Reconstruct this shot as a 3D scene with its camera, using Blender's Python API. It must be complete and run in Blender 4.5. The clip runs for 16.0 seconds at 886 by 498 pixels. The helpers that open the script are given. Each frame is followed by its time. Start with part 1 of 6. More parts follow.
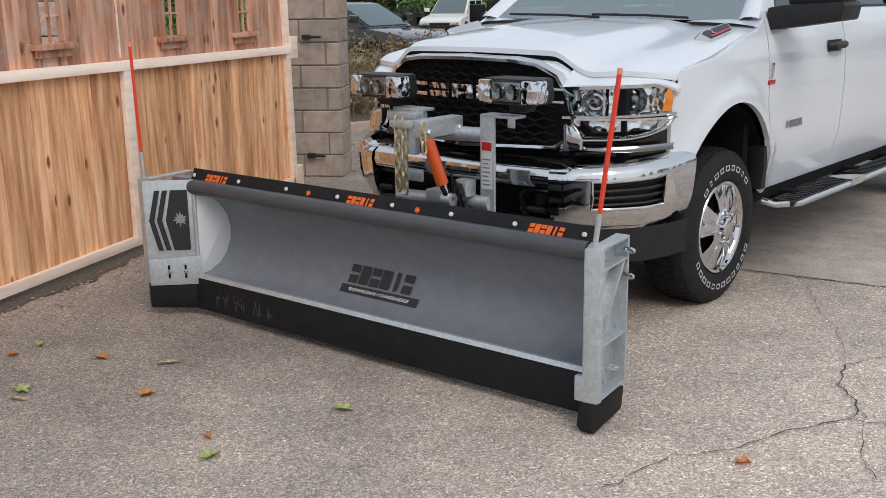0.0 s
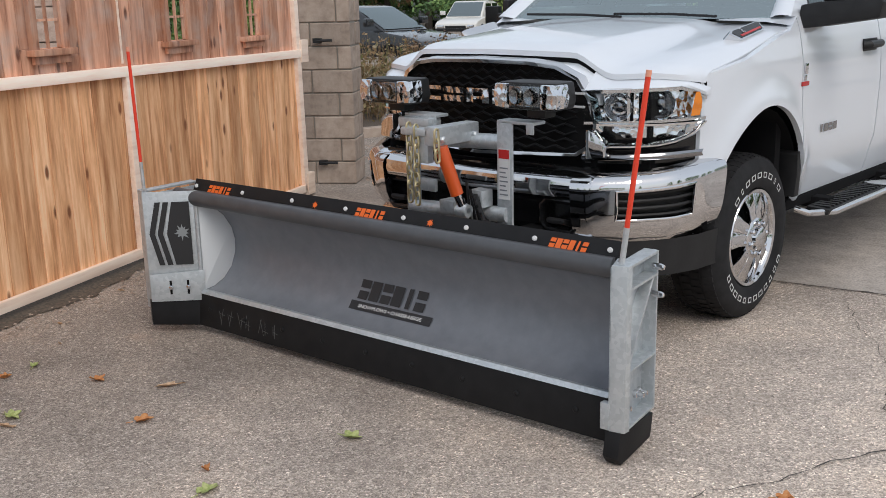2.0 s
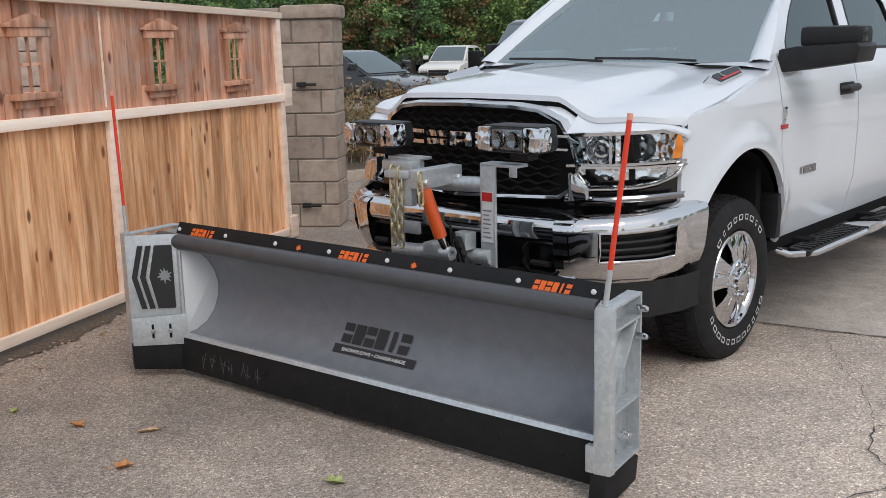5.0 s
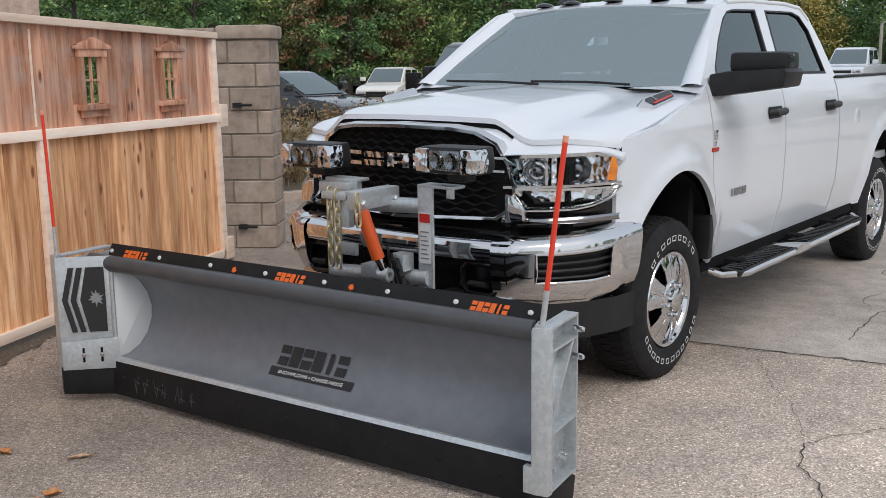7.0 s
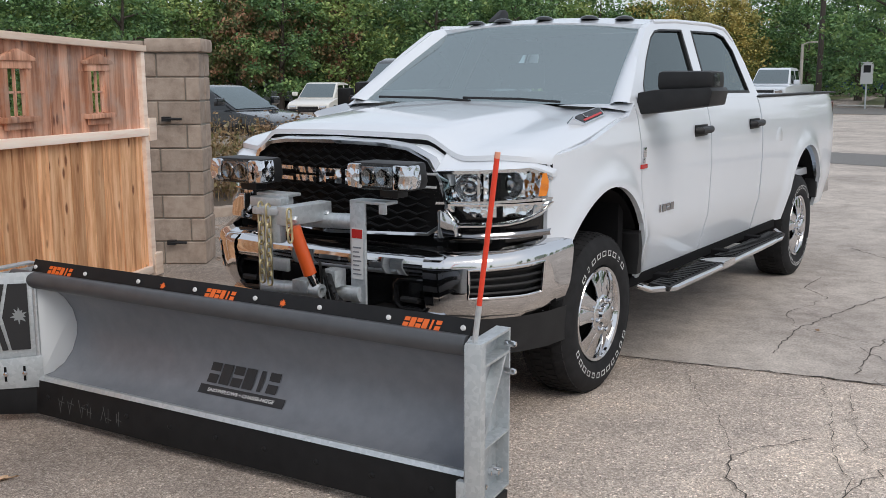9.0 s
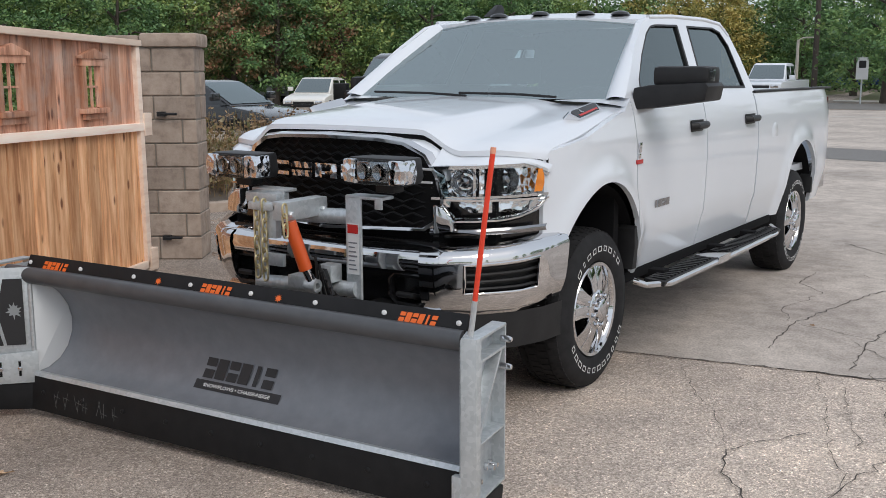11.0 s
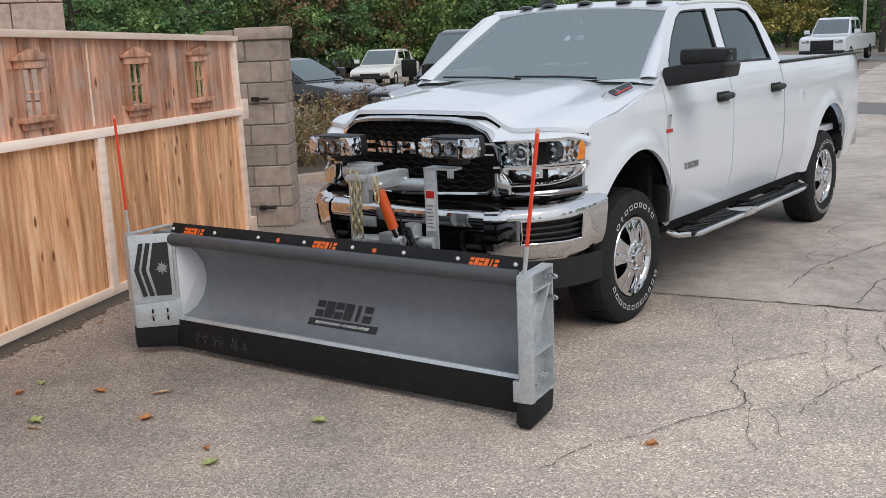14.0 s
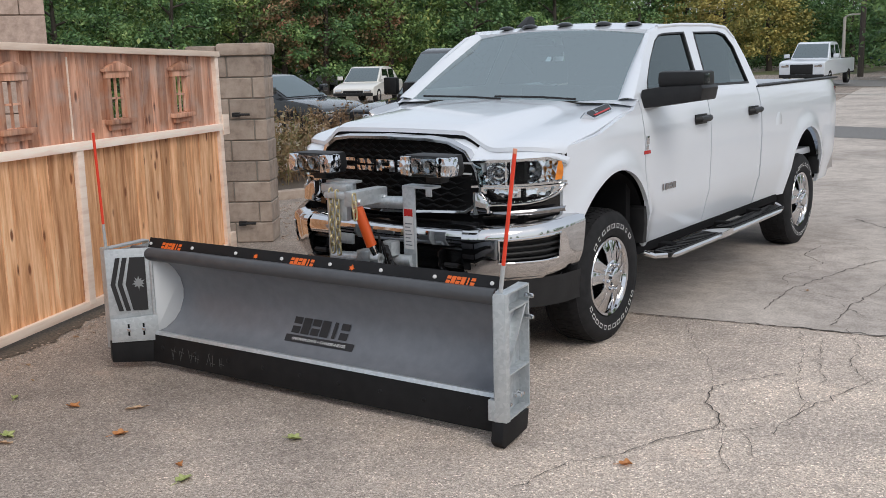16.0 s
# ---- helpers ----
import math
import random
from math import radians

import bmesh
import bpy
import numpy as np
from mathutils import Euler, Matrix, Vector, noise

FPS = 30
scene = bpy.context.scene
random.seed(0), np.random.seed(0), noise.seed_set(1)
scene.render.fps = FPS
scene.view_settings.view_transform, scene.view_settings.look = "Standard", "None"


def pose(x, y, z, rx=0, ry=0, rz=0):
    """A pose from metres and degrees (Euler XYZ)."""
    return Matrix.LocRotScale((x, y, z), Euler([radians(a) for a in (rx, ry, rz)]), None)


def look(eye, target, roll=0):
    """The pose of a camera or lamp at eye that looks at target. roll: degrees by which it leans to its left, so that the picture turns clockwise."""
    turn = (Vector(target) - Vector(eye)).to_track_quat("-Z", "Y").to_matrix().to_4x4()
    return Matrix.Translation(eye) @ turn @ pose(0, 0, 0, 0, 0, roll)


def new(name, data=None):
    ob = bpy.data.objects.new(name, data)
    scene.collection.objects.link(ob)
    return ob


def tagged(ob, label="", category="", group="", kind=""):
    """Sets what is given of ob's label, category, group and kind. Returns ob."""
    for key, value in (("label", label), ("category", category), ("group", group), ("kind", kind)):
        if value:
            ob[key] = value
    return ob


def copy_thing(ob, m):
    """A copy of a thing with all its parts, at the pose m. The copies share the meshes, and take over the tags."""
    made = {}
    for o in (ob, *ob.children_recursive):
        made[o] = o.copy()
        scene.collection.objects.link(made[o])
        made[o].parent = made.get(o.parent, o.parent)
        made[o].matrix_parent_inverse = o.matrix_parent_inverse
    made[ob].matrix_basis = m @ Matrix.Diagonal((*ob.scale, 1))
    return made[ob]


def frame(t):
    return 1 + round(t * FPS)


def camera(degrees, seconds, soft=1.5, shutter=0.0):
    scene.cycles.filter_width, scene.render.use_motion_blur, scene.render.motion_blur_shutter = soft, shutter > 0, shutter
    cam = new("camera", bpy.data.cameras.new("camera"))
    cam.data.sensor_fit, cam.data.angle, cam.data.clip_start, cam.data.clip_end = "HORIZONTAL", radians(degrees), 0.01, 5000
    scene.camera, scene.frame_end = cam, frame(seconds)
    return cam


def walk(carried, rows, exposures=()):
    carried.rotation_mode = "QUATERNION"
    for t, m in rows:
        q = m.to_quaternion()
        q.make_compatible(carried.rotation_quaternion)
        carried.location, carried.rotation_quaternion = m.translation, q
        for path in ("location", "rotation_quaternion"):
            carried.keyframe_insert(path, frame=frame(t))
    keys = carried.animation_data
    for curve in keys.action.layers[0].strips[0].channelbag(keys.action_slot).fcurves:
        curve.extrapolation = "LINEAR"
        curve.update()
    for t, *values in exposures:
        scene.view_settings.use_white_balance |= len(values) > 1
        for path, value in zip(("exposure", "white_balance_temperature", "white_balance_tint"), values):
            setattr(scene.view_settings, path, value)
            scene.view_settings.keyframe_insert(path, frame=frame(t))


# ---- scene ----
cam = camera(47.07, 16.0, 0.85)
PATH = [
    (0.0, 3.3338, -4.9504, 1.6503, 75.780, 0.791, 41.010),
    (0.5, 3.3325, -4.9578, 1.6559, 75.917, 0.975, 41.596),
    (1.0, 2.9571, -4.4826, 1.5761, 75.067, 1.367, 42.541),
    (1.5, 3.0455, -4.6093, 1.5968, 75.331, 1.343, 42.253),
    (2.0, 3.1580, -4.7330, 1.6310, 75.973, 1.292, 41.885),
    (2.5, 3.1580, -4.7330, 1.6310, 76.804, 1.073, 41.677),
    (3.0, 3.1580, -4.7330, 1.6310, 76.980, 1.050, 41.862),
    (3.5, 3.1580, -4.7330, 1.6310, 77.041, 1.293, 42.279),
    (4.0, 3.1580, -4.7330, 1.6310, 77.358, 1.321, 42.092),
    (6.5, 3.1580, -4.7330, 1.6310, 79.451, 0.841, 38.359),
    (7.0, 3.1580, -4.7330, 1.6310, 79.486, 0.708, 37.480),
    (7.5, 3.1580, -4.7330, 1.6310, 79.520, 0.567, 36.556),
    (8.0, 3.1580, -4.7330, 1.6310, 79.592, 0.300, 35.551),
    (8.5, 3.1580, -4.7330, 1.6310, 79.960, 0.130, 34.560),
    (9.0, 3.1580, -4.7330, 1.6310, 80.336, 0.097, 33.730),
    (11.5, 3.1580, -4.7330, 1.6310, 79.988, 0.077, 33.491),
    (12.0, 3.1580, -4.7330, 1.6310, 79.390, 0.260, 34.082),
    (12.5, 3.1580, -4.7330, 1.6310, 77.619, 0.747, 36.049),
    (13.0, 3.4893, -5.2267, 1.7103, 77.669, 1.272, 36.334),
    (13.5, 3.6699, -5.4591, 1.7589, 77.641, 1.918, 36.844),
    (14.0, 3.7815, -5.6043, 1.7865, 78.231, 2.261, 36.963),
    (14.5, 3.7858, -5.6019, 1.7877, 78.699, 2.214, 36.757),
    (15.0, 3.7952, -5.6052, 1.7951, 79.063, 1.927, 36.613),
    (15.5, 3.8012, -5.6058, 1.7885, 79.317, 1.789, 36.398),
    (16.0, 3.8066, -5.6017, 1.7911, 79.196, 1.400, 36.079),
]
walk(cam, [(t, pose(x, y, z, rx, ry, rz)) for t, x, y, z, rx, ry, rz in PATH], [(0.0, 0.0, 6500, 10), (16.0, 0.0, 6500, 10)])

# ---- light: a bright, even overcast sky ----
world = bpy.data.worlds.new("sky")
scene.world = world
world.use_nodes = True
wn, wl = world.node_tree.nodes, world.node_tree.links
sky = wn.new("ShaderNodeTexSky")
sky.sky_type, sky.sun_disc = "NISHITA", False
sky.sun_elevation, sky.sun_rotation = radians(47), radians(117)
sky.air_density, sky.dust_density = 1.2, 3.0
haze = wn.new("ShaderNodeMix")
haze.data_type = "RGBA"
haze.inputs[0].default_value = 0.72
haze.inputs[7].default_value = (6.9, 7.5, 8.3, 1)
wl.new(sky.outputs[0], haze.inputs[6])
wl.new(haze.outputs[2], wn["Background"].inputs[0])
wn["Background"].inputs[1].default_value = 0.12
sun = new("sun", bpy.data.lights.new("sun", "SUN"))
sun.data.energy, sun.data.angle, sun.data.color = 1.15, radians(30), (1.0, 0.95, 0.88)
sun.matrix_world = look((5.0, -2.6, 6.0), (0, 0, 0))


# ---- materials ----
def mat_new(name, color, rough=0.5, metal=0.0, coat=0.0, spec=0.5):
    m = bpy.data.materials.new(name)
    m.use_nodes = True
    b = m.node_tree.nodes["Principled BSDF"]
    b.inputs["Base Color"].default_value = (*color, 1)
    b.inputs["Roughness"].default_value = rough
    b.inputs["Metallic"].default_value = metal
    b.inputs["Coat Weight"].default_value = coat
    b.inputs["Coat Roughness"].default_value = 0.03
    b.inputs["Specular IOR Level"].default_value = spec
    return m


def nodes_of(m):
    return m.node_tree.nodes, m.node_tree.links, m.node_tree.nodes["Principled BSDF"]


def coords(m, scale=(1, 1, 1), kind="Object"):
    n, l, b = nodes_of(m)
    c = n.new("ShaderNodeTexCoord")
    mp = n.new("ShaderNodeMapping")
    mp.inputs["Scale"].default_value = scale
    l.new(c.outputs[kind], mp.inputs["Vector"])
    return mp.outputs[0]


def noise_at(m, vec, scale, detail=4.0, rough=0.55):
    n, l, b = nodes_of(m)
    t = n.new("ShaderNodeTexNoise")
    t.inputs["Scale"].default_value, t.inputs["Detail"].default_value, t.inputs["Roughness"].default_value = scale, detail, rough
    l.new(vec, t.inputs["Vector"])
    return t.outputs[0]


def ramp_of(m, value, stops):
    n, l, b = nodes_of(m)
    r = n.new("ShaderNodeValToRGB")
    e = r.color_ramp.elements
    while len(e) < len(stops):
        e.new(0.5)
    for el, (p, c) in zip(e, stops):
        el.position, el.color = p, (*c, 1) if len(c) == 3 else c
    l.new(value, r.inputs[0])
    return r.outputs[0]


def blend(m, fac, a, b_, kind="MIX"):
    n, l, b = nodes_of(m)
    x = n.new("ShaderNodeMix")
    x.data_type, x.blend_type = "RGBA", kind
    for sock, val in ((x.inputs[0], fac), (x.inputs[6], a), (x.inputs[7], b_)):
        if isinstance(val, (int, float)):
            sock.default_value = val
        elif isinstance(val, tuple):
            sock.default_value = (*val, 1)
        else:
            l.new(val, sock)
    return x.outputs[2]


def bump_of(m, value, strength=0.3, dist=0.01):
    n, l, b = nodes_of(m)
    bp = n.new("ShaderNodeBump")
    bp.inputs["Strength"].default_value, bp.inputs["Distance"].default_value = strength, dist
    l.new(value, bp.inputs["Height"])
    l.new(bp.outputs[0], b.inputs["Normal"])


def to_color(m, out):
    n, l, b = nodes_of(m)
    l.new(out, b.inputs["Base Color"])


def to_rough(m, value, lo, hi):
    n, l, b = nodes_of(m)
    r = n.new("ShaderNodeMapRange")
    r.inputs[3].default_value, r.inputs[4].default_value = lo, hi
    l.new(value, r.inputs[0])
    l.new(r.outputs[0], b.inputs["Roughness"])


def random_of(m, island=False):
    n, l, b = nodes_of(m)
    if island:
        return n.new("ShaderNodeNewGeometry").outputs["Random Per Island"]
    return n.new("ShaderNodeObjectInfo").outputs["Random"]


def make_asphalt():
    m = mat_new("asphalt", (0.2, 0.19, 0.18), 0.9)
    n, l, b = nodes_of(m)
    v = coords(m)
    vo = n.new("ShaderNodeTexVoronoi")
    vo.inputs["Scale"].default_value = 115
    l.new(v, vo.inputs["Vector"])
    stone = n.new("ShaderNodeRGBToBW")
    l.new(vo.outputs["Color"], stone.inputs[0])
    fine = ramp_of(m, stone.outputs[0], [(0.0, (0.17, 0.142, 0.12)), (0.4, (0.31, 0.26, 0.223)), (0.78, (0.44, 0.378, 0.328)), (1.0, (0.76, 0.675, 0.60))])
    grit = ramp_of(m, noise_at(m, v, 170, 2), [(0.36, (0.6, 0.6, 0.6)), (0.64, (1.25, 1.25, 1.25))])
    big = ramp_of(m, noise_at(m, v, 1.3, 5, 0.65), [(0.3, (0.72, 0.72, 0.72)), (0.5, (0.97, 0.97, 0.96)), (0.7, (1.22, 1.2, 1.16))])
    c = blend(m, 1.0, fine, grit, "MULTIPLY")
    c = blend(m, 1.0, c, big, "MULTIPLY")
    sep = n.new("ShaderNodeSeparateXYZ")
    l.new(v, sep.inputs[0])
    wob = n.new("ShaderNodeMath")
    wob.operation = "MULTIPLY_ADD"
    l.new(noise_at(m, v, 0.8, 3), wob.inputs[0])
    wob.inputs[1].default_value = 2.2
    l.new(sep.outputs[0], wob.inputs[2])
    rng = n.new("ShaderNodeMapRange")
    rng.inputs[1].default_value, rng.inputs[2].default_value = 0.2, 3.4
    l.new(wob.outputs[0], rng.inputs[0])
    bleached = ramp_of(m, rng.outputs[0], [(0.0, (0.88, 0.86, 0.85)), (1.0, (1.72, 1.70, 1.70))])
    c = blend(m, 1.0, c, bleached, "MULTIPLY")
    stain = ramp_of(m, noise_at(m, v, 2.6, 3, 0.5), [(0.66, (0, 0, 0)), (0.8, (0.22, 0.22, 0.22))])
    c = blend(m, stain, c, (0.5, 0.3, 0.2))
    to_color(m, c)
    bump_of(m, vo.outputs["Distance"], 0.6, 0.006)
    return m


def make_slab():
    m = mat_new("worn_pavement", (0.3, 0.27, 0.24), 0.85)
    v = coords(m)
    base = ramp_of(m, noise_at(m, v, 0.7, 6, 0.6), [(0.3, (0.35, 0.305, 0.272)), (0.52, (0.50, 0.44, 0.392)), (0.72, (0.62, 0.55, 0.49))])
    grit = ramp_of(m, noise_at(m, v, 90, 3), [(0.3, (0.68, 0.68, 0.68)), (0.7, (1.2, 1.2, 1.2))])
    blotch = ramp_of(m, noise_at(m, v, 5, 6, 0.65), [(0.35, (0.82, 0.81, 0.8)), (0.6, (1.08, 1.08, 1.08))])
    base = blend(m, 1.0, base, blotch, "MULTIPLY")
    to_color(m, blend(m, 1.0, base, grit, "MULTIPLY"))
    bump_of(m, noise_at(m, v, 70, 3), 0.3, 0.004)
    return m


def make_wood(name, lo, mid, hi, bleach=0.0, knotty=True, grain_scale=(9, 9, 0.8)):
    m = mat_new(name, mid, 0.75)
    n, l, b = nodes_of(m)
    v = coords(m)
    rnd = random_of(m)
    sh = n.new("ShaderNodeVectorMath")
    sh.operation = "MULTIPLY_ADD"
    l.new(rnd, sh.inputs[0])
    sh.inputs[1].default_value = (7, 13, 29)
    l.new(v, sh.inputs[2])
    mp = n.new("ShaderNodeMapping")
    mp.inputs["Scale"].default_value = grain_scale
    l.new(sh.outputs[0], mp.inputs["Vector"])
    grain = noise_at(m, mp.outputs[0], 2.2, 8, 0.62)
    col = ramp_of(m, grain, [(0.32, lo), (0.5, mid), (0.66, hi)])
    tint = ramp_of(m, rnd, [(0.0, (0.72, 0.64, 0.57)), (0.35, (0.98, 0.92, 0.86)), (0.6, (1.1, 1.05, 1.01)), (1.0, (1.3, 1.25, 1.2))])
    col = blend(m, 1.0, col, tint, "MULTIPLY")
    mk = n.new("ShaderNodeMapping")
    mk.inputs["Scale"].default_value = (8, 8, 3.2)
    l.new(sh.outputs[0], mk.inputs["Vector"])
    vo = n.new("ShaderNodeTexVoronoi")
    vo.inputs["Scale"].default_value = 1.0
    l.new(mk.outputs[0], vo.inputs["Vector"])
    knots = ramp_of(m, vo.outputs["Distance"], [(0.08, (1, 1, 1)), (0.16, (0, 0, 0))])
    if knotty:
        col = blend(m, knots, col, (lo[0] * 0.55, lo[1] * 0.45, lo[2] * 0.4))
    if bleach:
        g = ramp_of(m, noise_at(m, v, 5, 4), [(0.45, (0, 0, 0)), (0.75, (bleach, bleach, bleach))])
        col = blend(m, g, col, (0.5, 0.46, 0.42))
    to_color(m, col)
    bump_of(m, grain, 0.25, 0.004)
    return m


def make_galv():
    m = mat_new("galvanised_steel", (0.55, 0.58, 0.6), 0.42, 0.6)
    n, l, b = nodes_of(m)
    v = coords(m)
    vo = n.new("ShaderNodeTexVoronoi")
    vo.inputs["Scale"].default_value = 60
    l.new(v, vo.inputs["Vector"])
    bw = n.new("ShaderNodeRGBToBW")
    l.new(vo.outputs["Color"], bw.inputs[0])
    spang = ramp_of(m, bw.outputs[0], [(0.2, (0.48, 0.515, 0.535)), (0.8, (0.57, 0.60, 0.62))])
    cloud = ramp_of(m, noise_at(m, v, 6, 5), [(0.3, (0.93, 0.93, 0.94)), (0.7, (1.05, 1.05, 1.05))])
    to_color(m, blend(m, 1.0, spang, cloud, "MULTIPLY"))
    to_rough(m, noise_at(m, v, 9, 4), 0.32, 0.62)
    return m


def make_paint():
    m = mat_new("white_paint", (0.78, 0.79, 0.8), 0.3, 0.0, 0.9)
    v = coords(m)
    to_color(m, ramp_of(m, noise_at(m, v, 1.2, 3), [(0.3, (0.655, 0.69, 0.745)), (0.7, (0.69, 0.725, 0.775))]))
    return m


def make_rubber(name="tyre_rubber", lo=(0.012, 0.012, 0.013), hi=(0.024, 0.024, 0.026), rough=0.75, spec=0.22):
    m = mat_new(name, lo, rough, 0.0, 0.0, spec)
    v = coords(m)
    to_color(m, ramp_of(m, noise_at(m, v, 14, 5), [(0.3, lo), (0.75, hi)]))
    bump_of(m, noise_at(m, v, 120, 2), 0.15, 0.002)
    return m


def make_block():
    m = mat_new("concrete_block", (0.3, 0.27, 0.23), 0.95)
    v = coords(m)
    base = ramp_of(m, noise_at(m, v, 7, 6, 0.65), [(0.25, (0.20, 0.155, 0.13)), (0.5, (0.36, 0.29, 0.24)), (0.8, (0.46, 0.385, 0.325))])
    tint = ramp_of(m, random_of(m), [(0, (0.85, 0.84, 0.83)), (1, (1.12, 1.1, 1.08))])
    to_color(m, blend(m, 1.0, base, tint, "MULTIPLY"))
    bump_of(m, noise_at(m, v, 45, 4), 0.5, 0.006)
    return m


def make_leaf(name, stops, clump=0.75):
    m = mat_new(name, stops[0][1], 0.6)
    n, l, b = nodes_of(m)
    f = n.new("ShaderNodeMath")
    f.operation = "MULTIPLY_ADD"
    l.new(random_of(m, True), f.inputs[0])
    f.inputs[1].default_value = 0.42
    g = n.new("ShaderNodeMapRange")
    g.inputs[1].default_value, g.inputs[2].default_value, g.inputs[3].default_value, g.inputs[4].default_value = 0.38, 0.62, 0.0, 0.58
    l.new(noise_at(m, coords(m), clump, 3, 0.5), g.inputs[0])
    l.new(g.outputs[0], f.inputs[2])
    to_color(m, ramp_of(m, f.outputs[0], stops))
    b.inputs["Subsurface Weight"].default_value = 0.0
    return m


def make_glass(name, tint, dark):
    m = bpy.data.materials.new(name)
    m.use_nodes = True
    n, l = m.node_tree.nodes, m.node_tree.links
    n.remove(n["Principled BSDF"])
    tr = n.new("ShaderNodeBsdfTransparent")
    tr.inputs[0].default_value = (*tint, 1)
    gl = n.new("ShaderNodeBsdfGlossy")
    gl.inputs["Roughness"].default_value = 0.015
    gl.inputs[0].default_value = (0.84, 0.95, 0.96, 1)
    fr = n.new("ShaderNodeFresnel")
    fr.inputs[0].default_value = dark
    mx = n.new("ShaderNodeMixShader")
    l.new(fr.outputs[0], mx.inputs[0])
    l.new(tr.outputs[0], mx.inputs[1])
    l.new(gl.outputs[0], mx.inputs[2])
    l.new(mx.outputs[0], n["Material Output"].inputs[0])
    return m


ASPHALT, SLAB, GALV, PAINT, TYRE, BLOCK = make_asphalt(), make_slab(), make_galv(), make_paint(), make_rubber(), make_block()
WOOD_LOW = make_wood("cedar_board", (0.42, 0.185, 0.08), (0.70, 0.385, 0.20), (0.88, 0.58, 0.36))
WOOD_UP = make_wood("weathered_cedar", (0.30, 0.135, 0.085), (0.56, 0.295, 0.195), (0.70, 0.42, 0.30), 0.5)
WOOD_FRAME = make_wood("pale_pine", (0.76, 0.61, 0.52), (0.86, 0.735, 0.645), (0.90, 0.80, 0.72), 0.0, False, (0.9, 10, 10))
CHROME = mat_new("chrome", (0.66, 0.66, 0.67), 0.06, 1.0)
DARK_CHROME = mat_new("smoked_chrome", (0.3, 0.3, 0.31), 0.12, 1.0)
BLACK = make_rubber("black_plastic", (0.010, 0.010, 0.011), (0.018, 0.018, 0.019), 0.5, 0.35)
GLOSS_BLACK = mat_new("gloss_black", (0.01, 0.01, 0.011), 0.15)
EDGE_BLACK = make_rubber("black_poly", (0.007, 0.007, 0.008), (0.013, 0.013, 0.014), 0.55, 0.25)
GRILLE_BLACK = mat_new("grille_black", (0.004, 0.004, 0.0045), 0.55, 0.0, 0.0, 0.2)
UNDER = mat_new("underbody", (0.010, 0.010, 0.011), 0.95, 0.0, 0.0, 0.1)
BOARD_GREY = make_rubber("grey_poly_sheet", (0.15, 0.16, 0.182), (0.19, 0.20, 0.222), 0.3, 0.5)
ROLL_GREY = make_rubber("dark_grey_poly", (0.06, 0.062, 0.068), (0.08, 0.083, 0.09), 0.33, 0.5)
LOGO_DARK = mat_new("charcoal_decal", (0.018, 0.018, 0.02), 0.5)
DECAL_WHITE = mat_new("white_decal", (0.62, 0.62, 0.62), 0.5)
ORANGE = mat_new("orange_decal", (0.75, 0.13, 0.015), 0.5)
RED_ROD = mat_new("red_orange_rod", (0.72, 0.05, 0.02), 0.35)
ROD_TIP = mat_new("pale_rod_tip", (0.75, 0.33, 0.22), 0.4)
ORANGE_PAINT = mat_new("orange_paint", (0.6, 0.085, 0.012), 0.4, 0.0, 0.4)
GOLD_CHAIN = mat_new("yellow_zinc", (0.62, 0.53, 0.32), 0.35, 0.9)
TAIL_RED = mat_new("dark_red_lens", (0.12, 0.008, 0.008), 0.2)
AMBER = mat_new("amber_lens", (0.75, 0.24, 0.03), 0.15)
RED = mat_new("red_lens", (0.45, 0.02, 0.02), 0.2)
CHALK = mat_new("chalk", (0.09, 0.09, 0.09), 0.9)
LENS = make_glass("clear_lens", (0.93, 0.95, 0.96), 1.25)
# Paler copy of the galvanised steel; sky reflection is put into its colour.
SKY_PLATE = mat_new("sky_bright_galvanised", (0.62, 0.64, 0.66), 0.55, 0.25)
SILVER = mat_new("silver_reflector", (0.66, 0.67, 0.69), 0.22, 0.35)
WINDSHIELD = make_glass("windscreen_glass", (0.52, 0.66, 0.66), 4.6)
TINTED = make_glass("tinted_glass", (0.1, 0.11, 0.11), 1.9)
def make_facets():
    m = mat_new("faceted_reflector", (0.72, 0.73, 0.75), 0.14, 1.0)
    n, l, b = nodes_of(m)
    vo = n.new("ShaderNodeTexVoronoi")
    vo.inputs["Scale"].default_value = 26
    l.new(coords(m), vo.inputs["Vector"])
    bump_of(m, vo.outputs["Distance"], 0.55, 0.02)
    return m


FACETS = make_facets()
INTERIOR = mat_new("dark_interior", (0.05, 0.052, 0.055), 0.8)


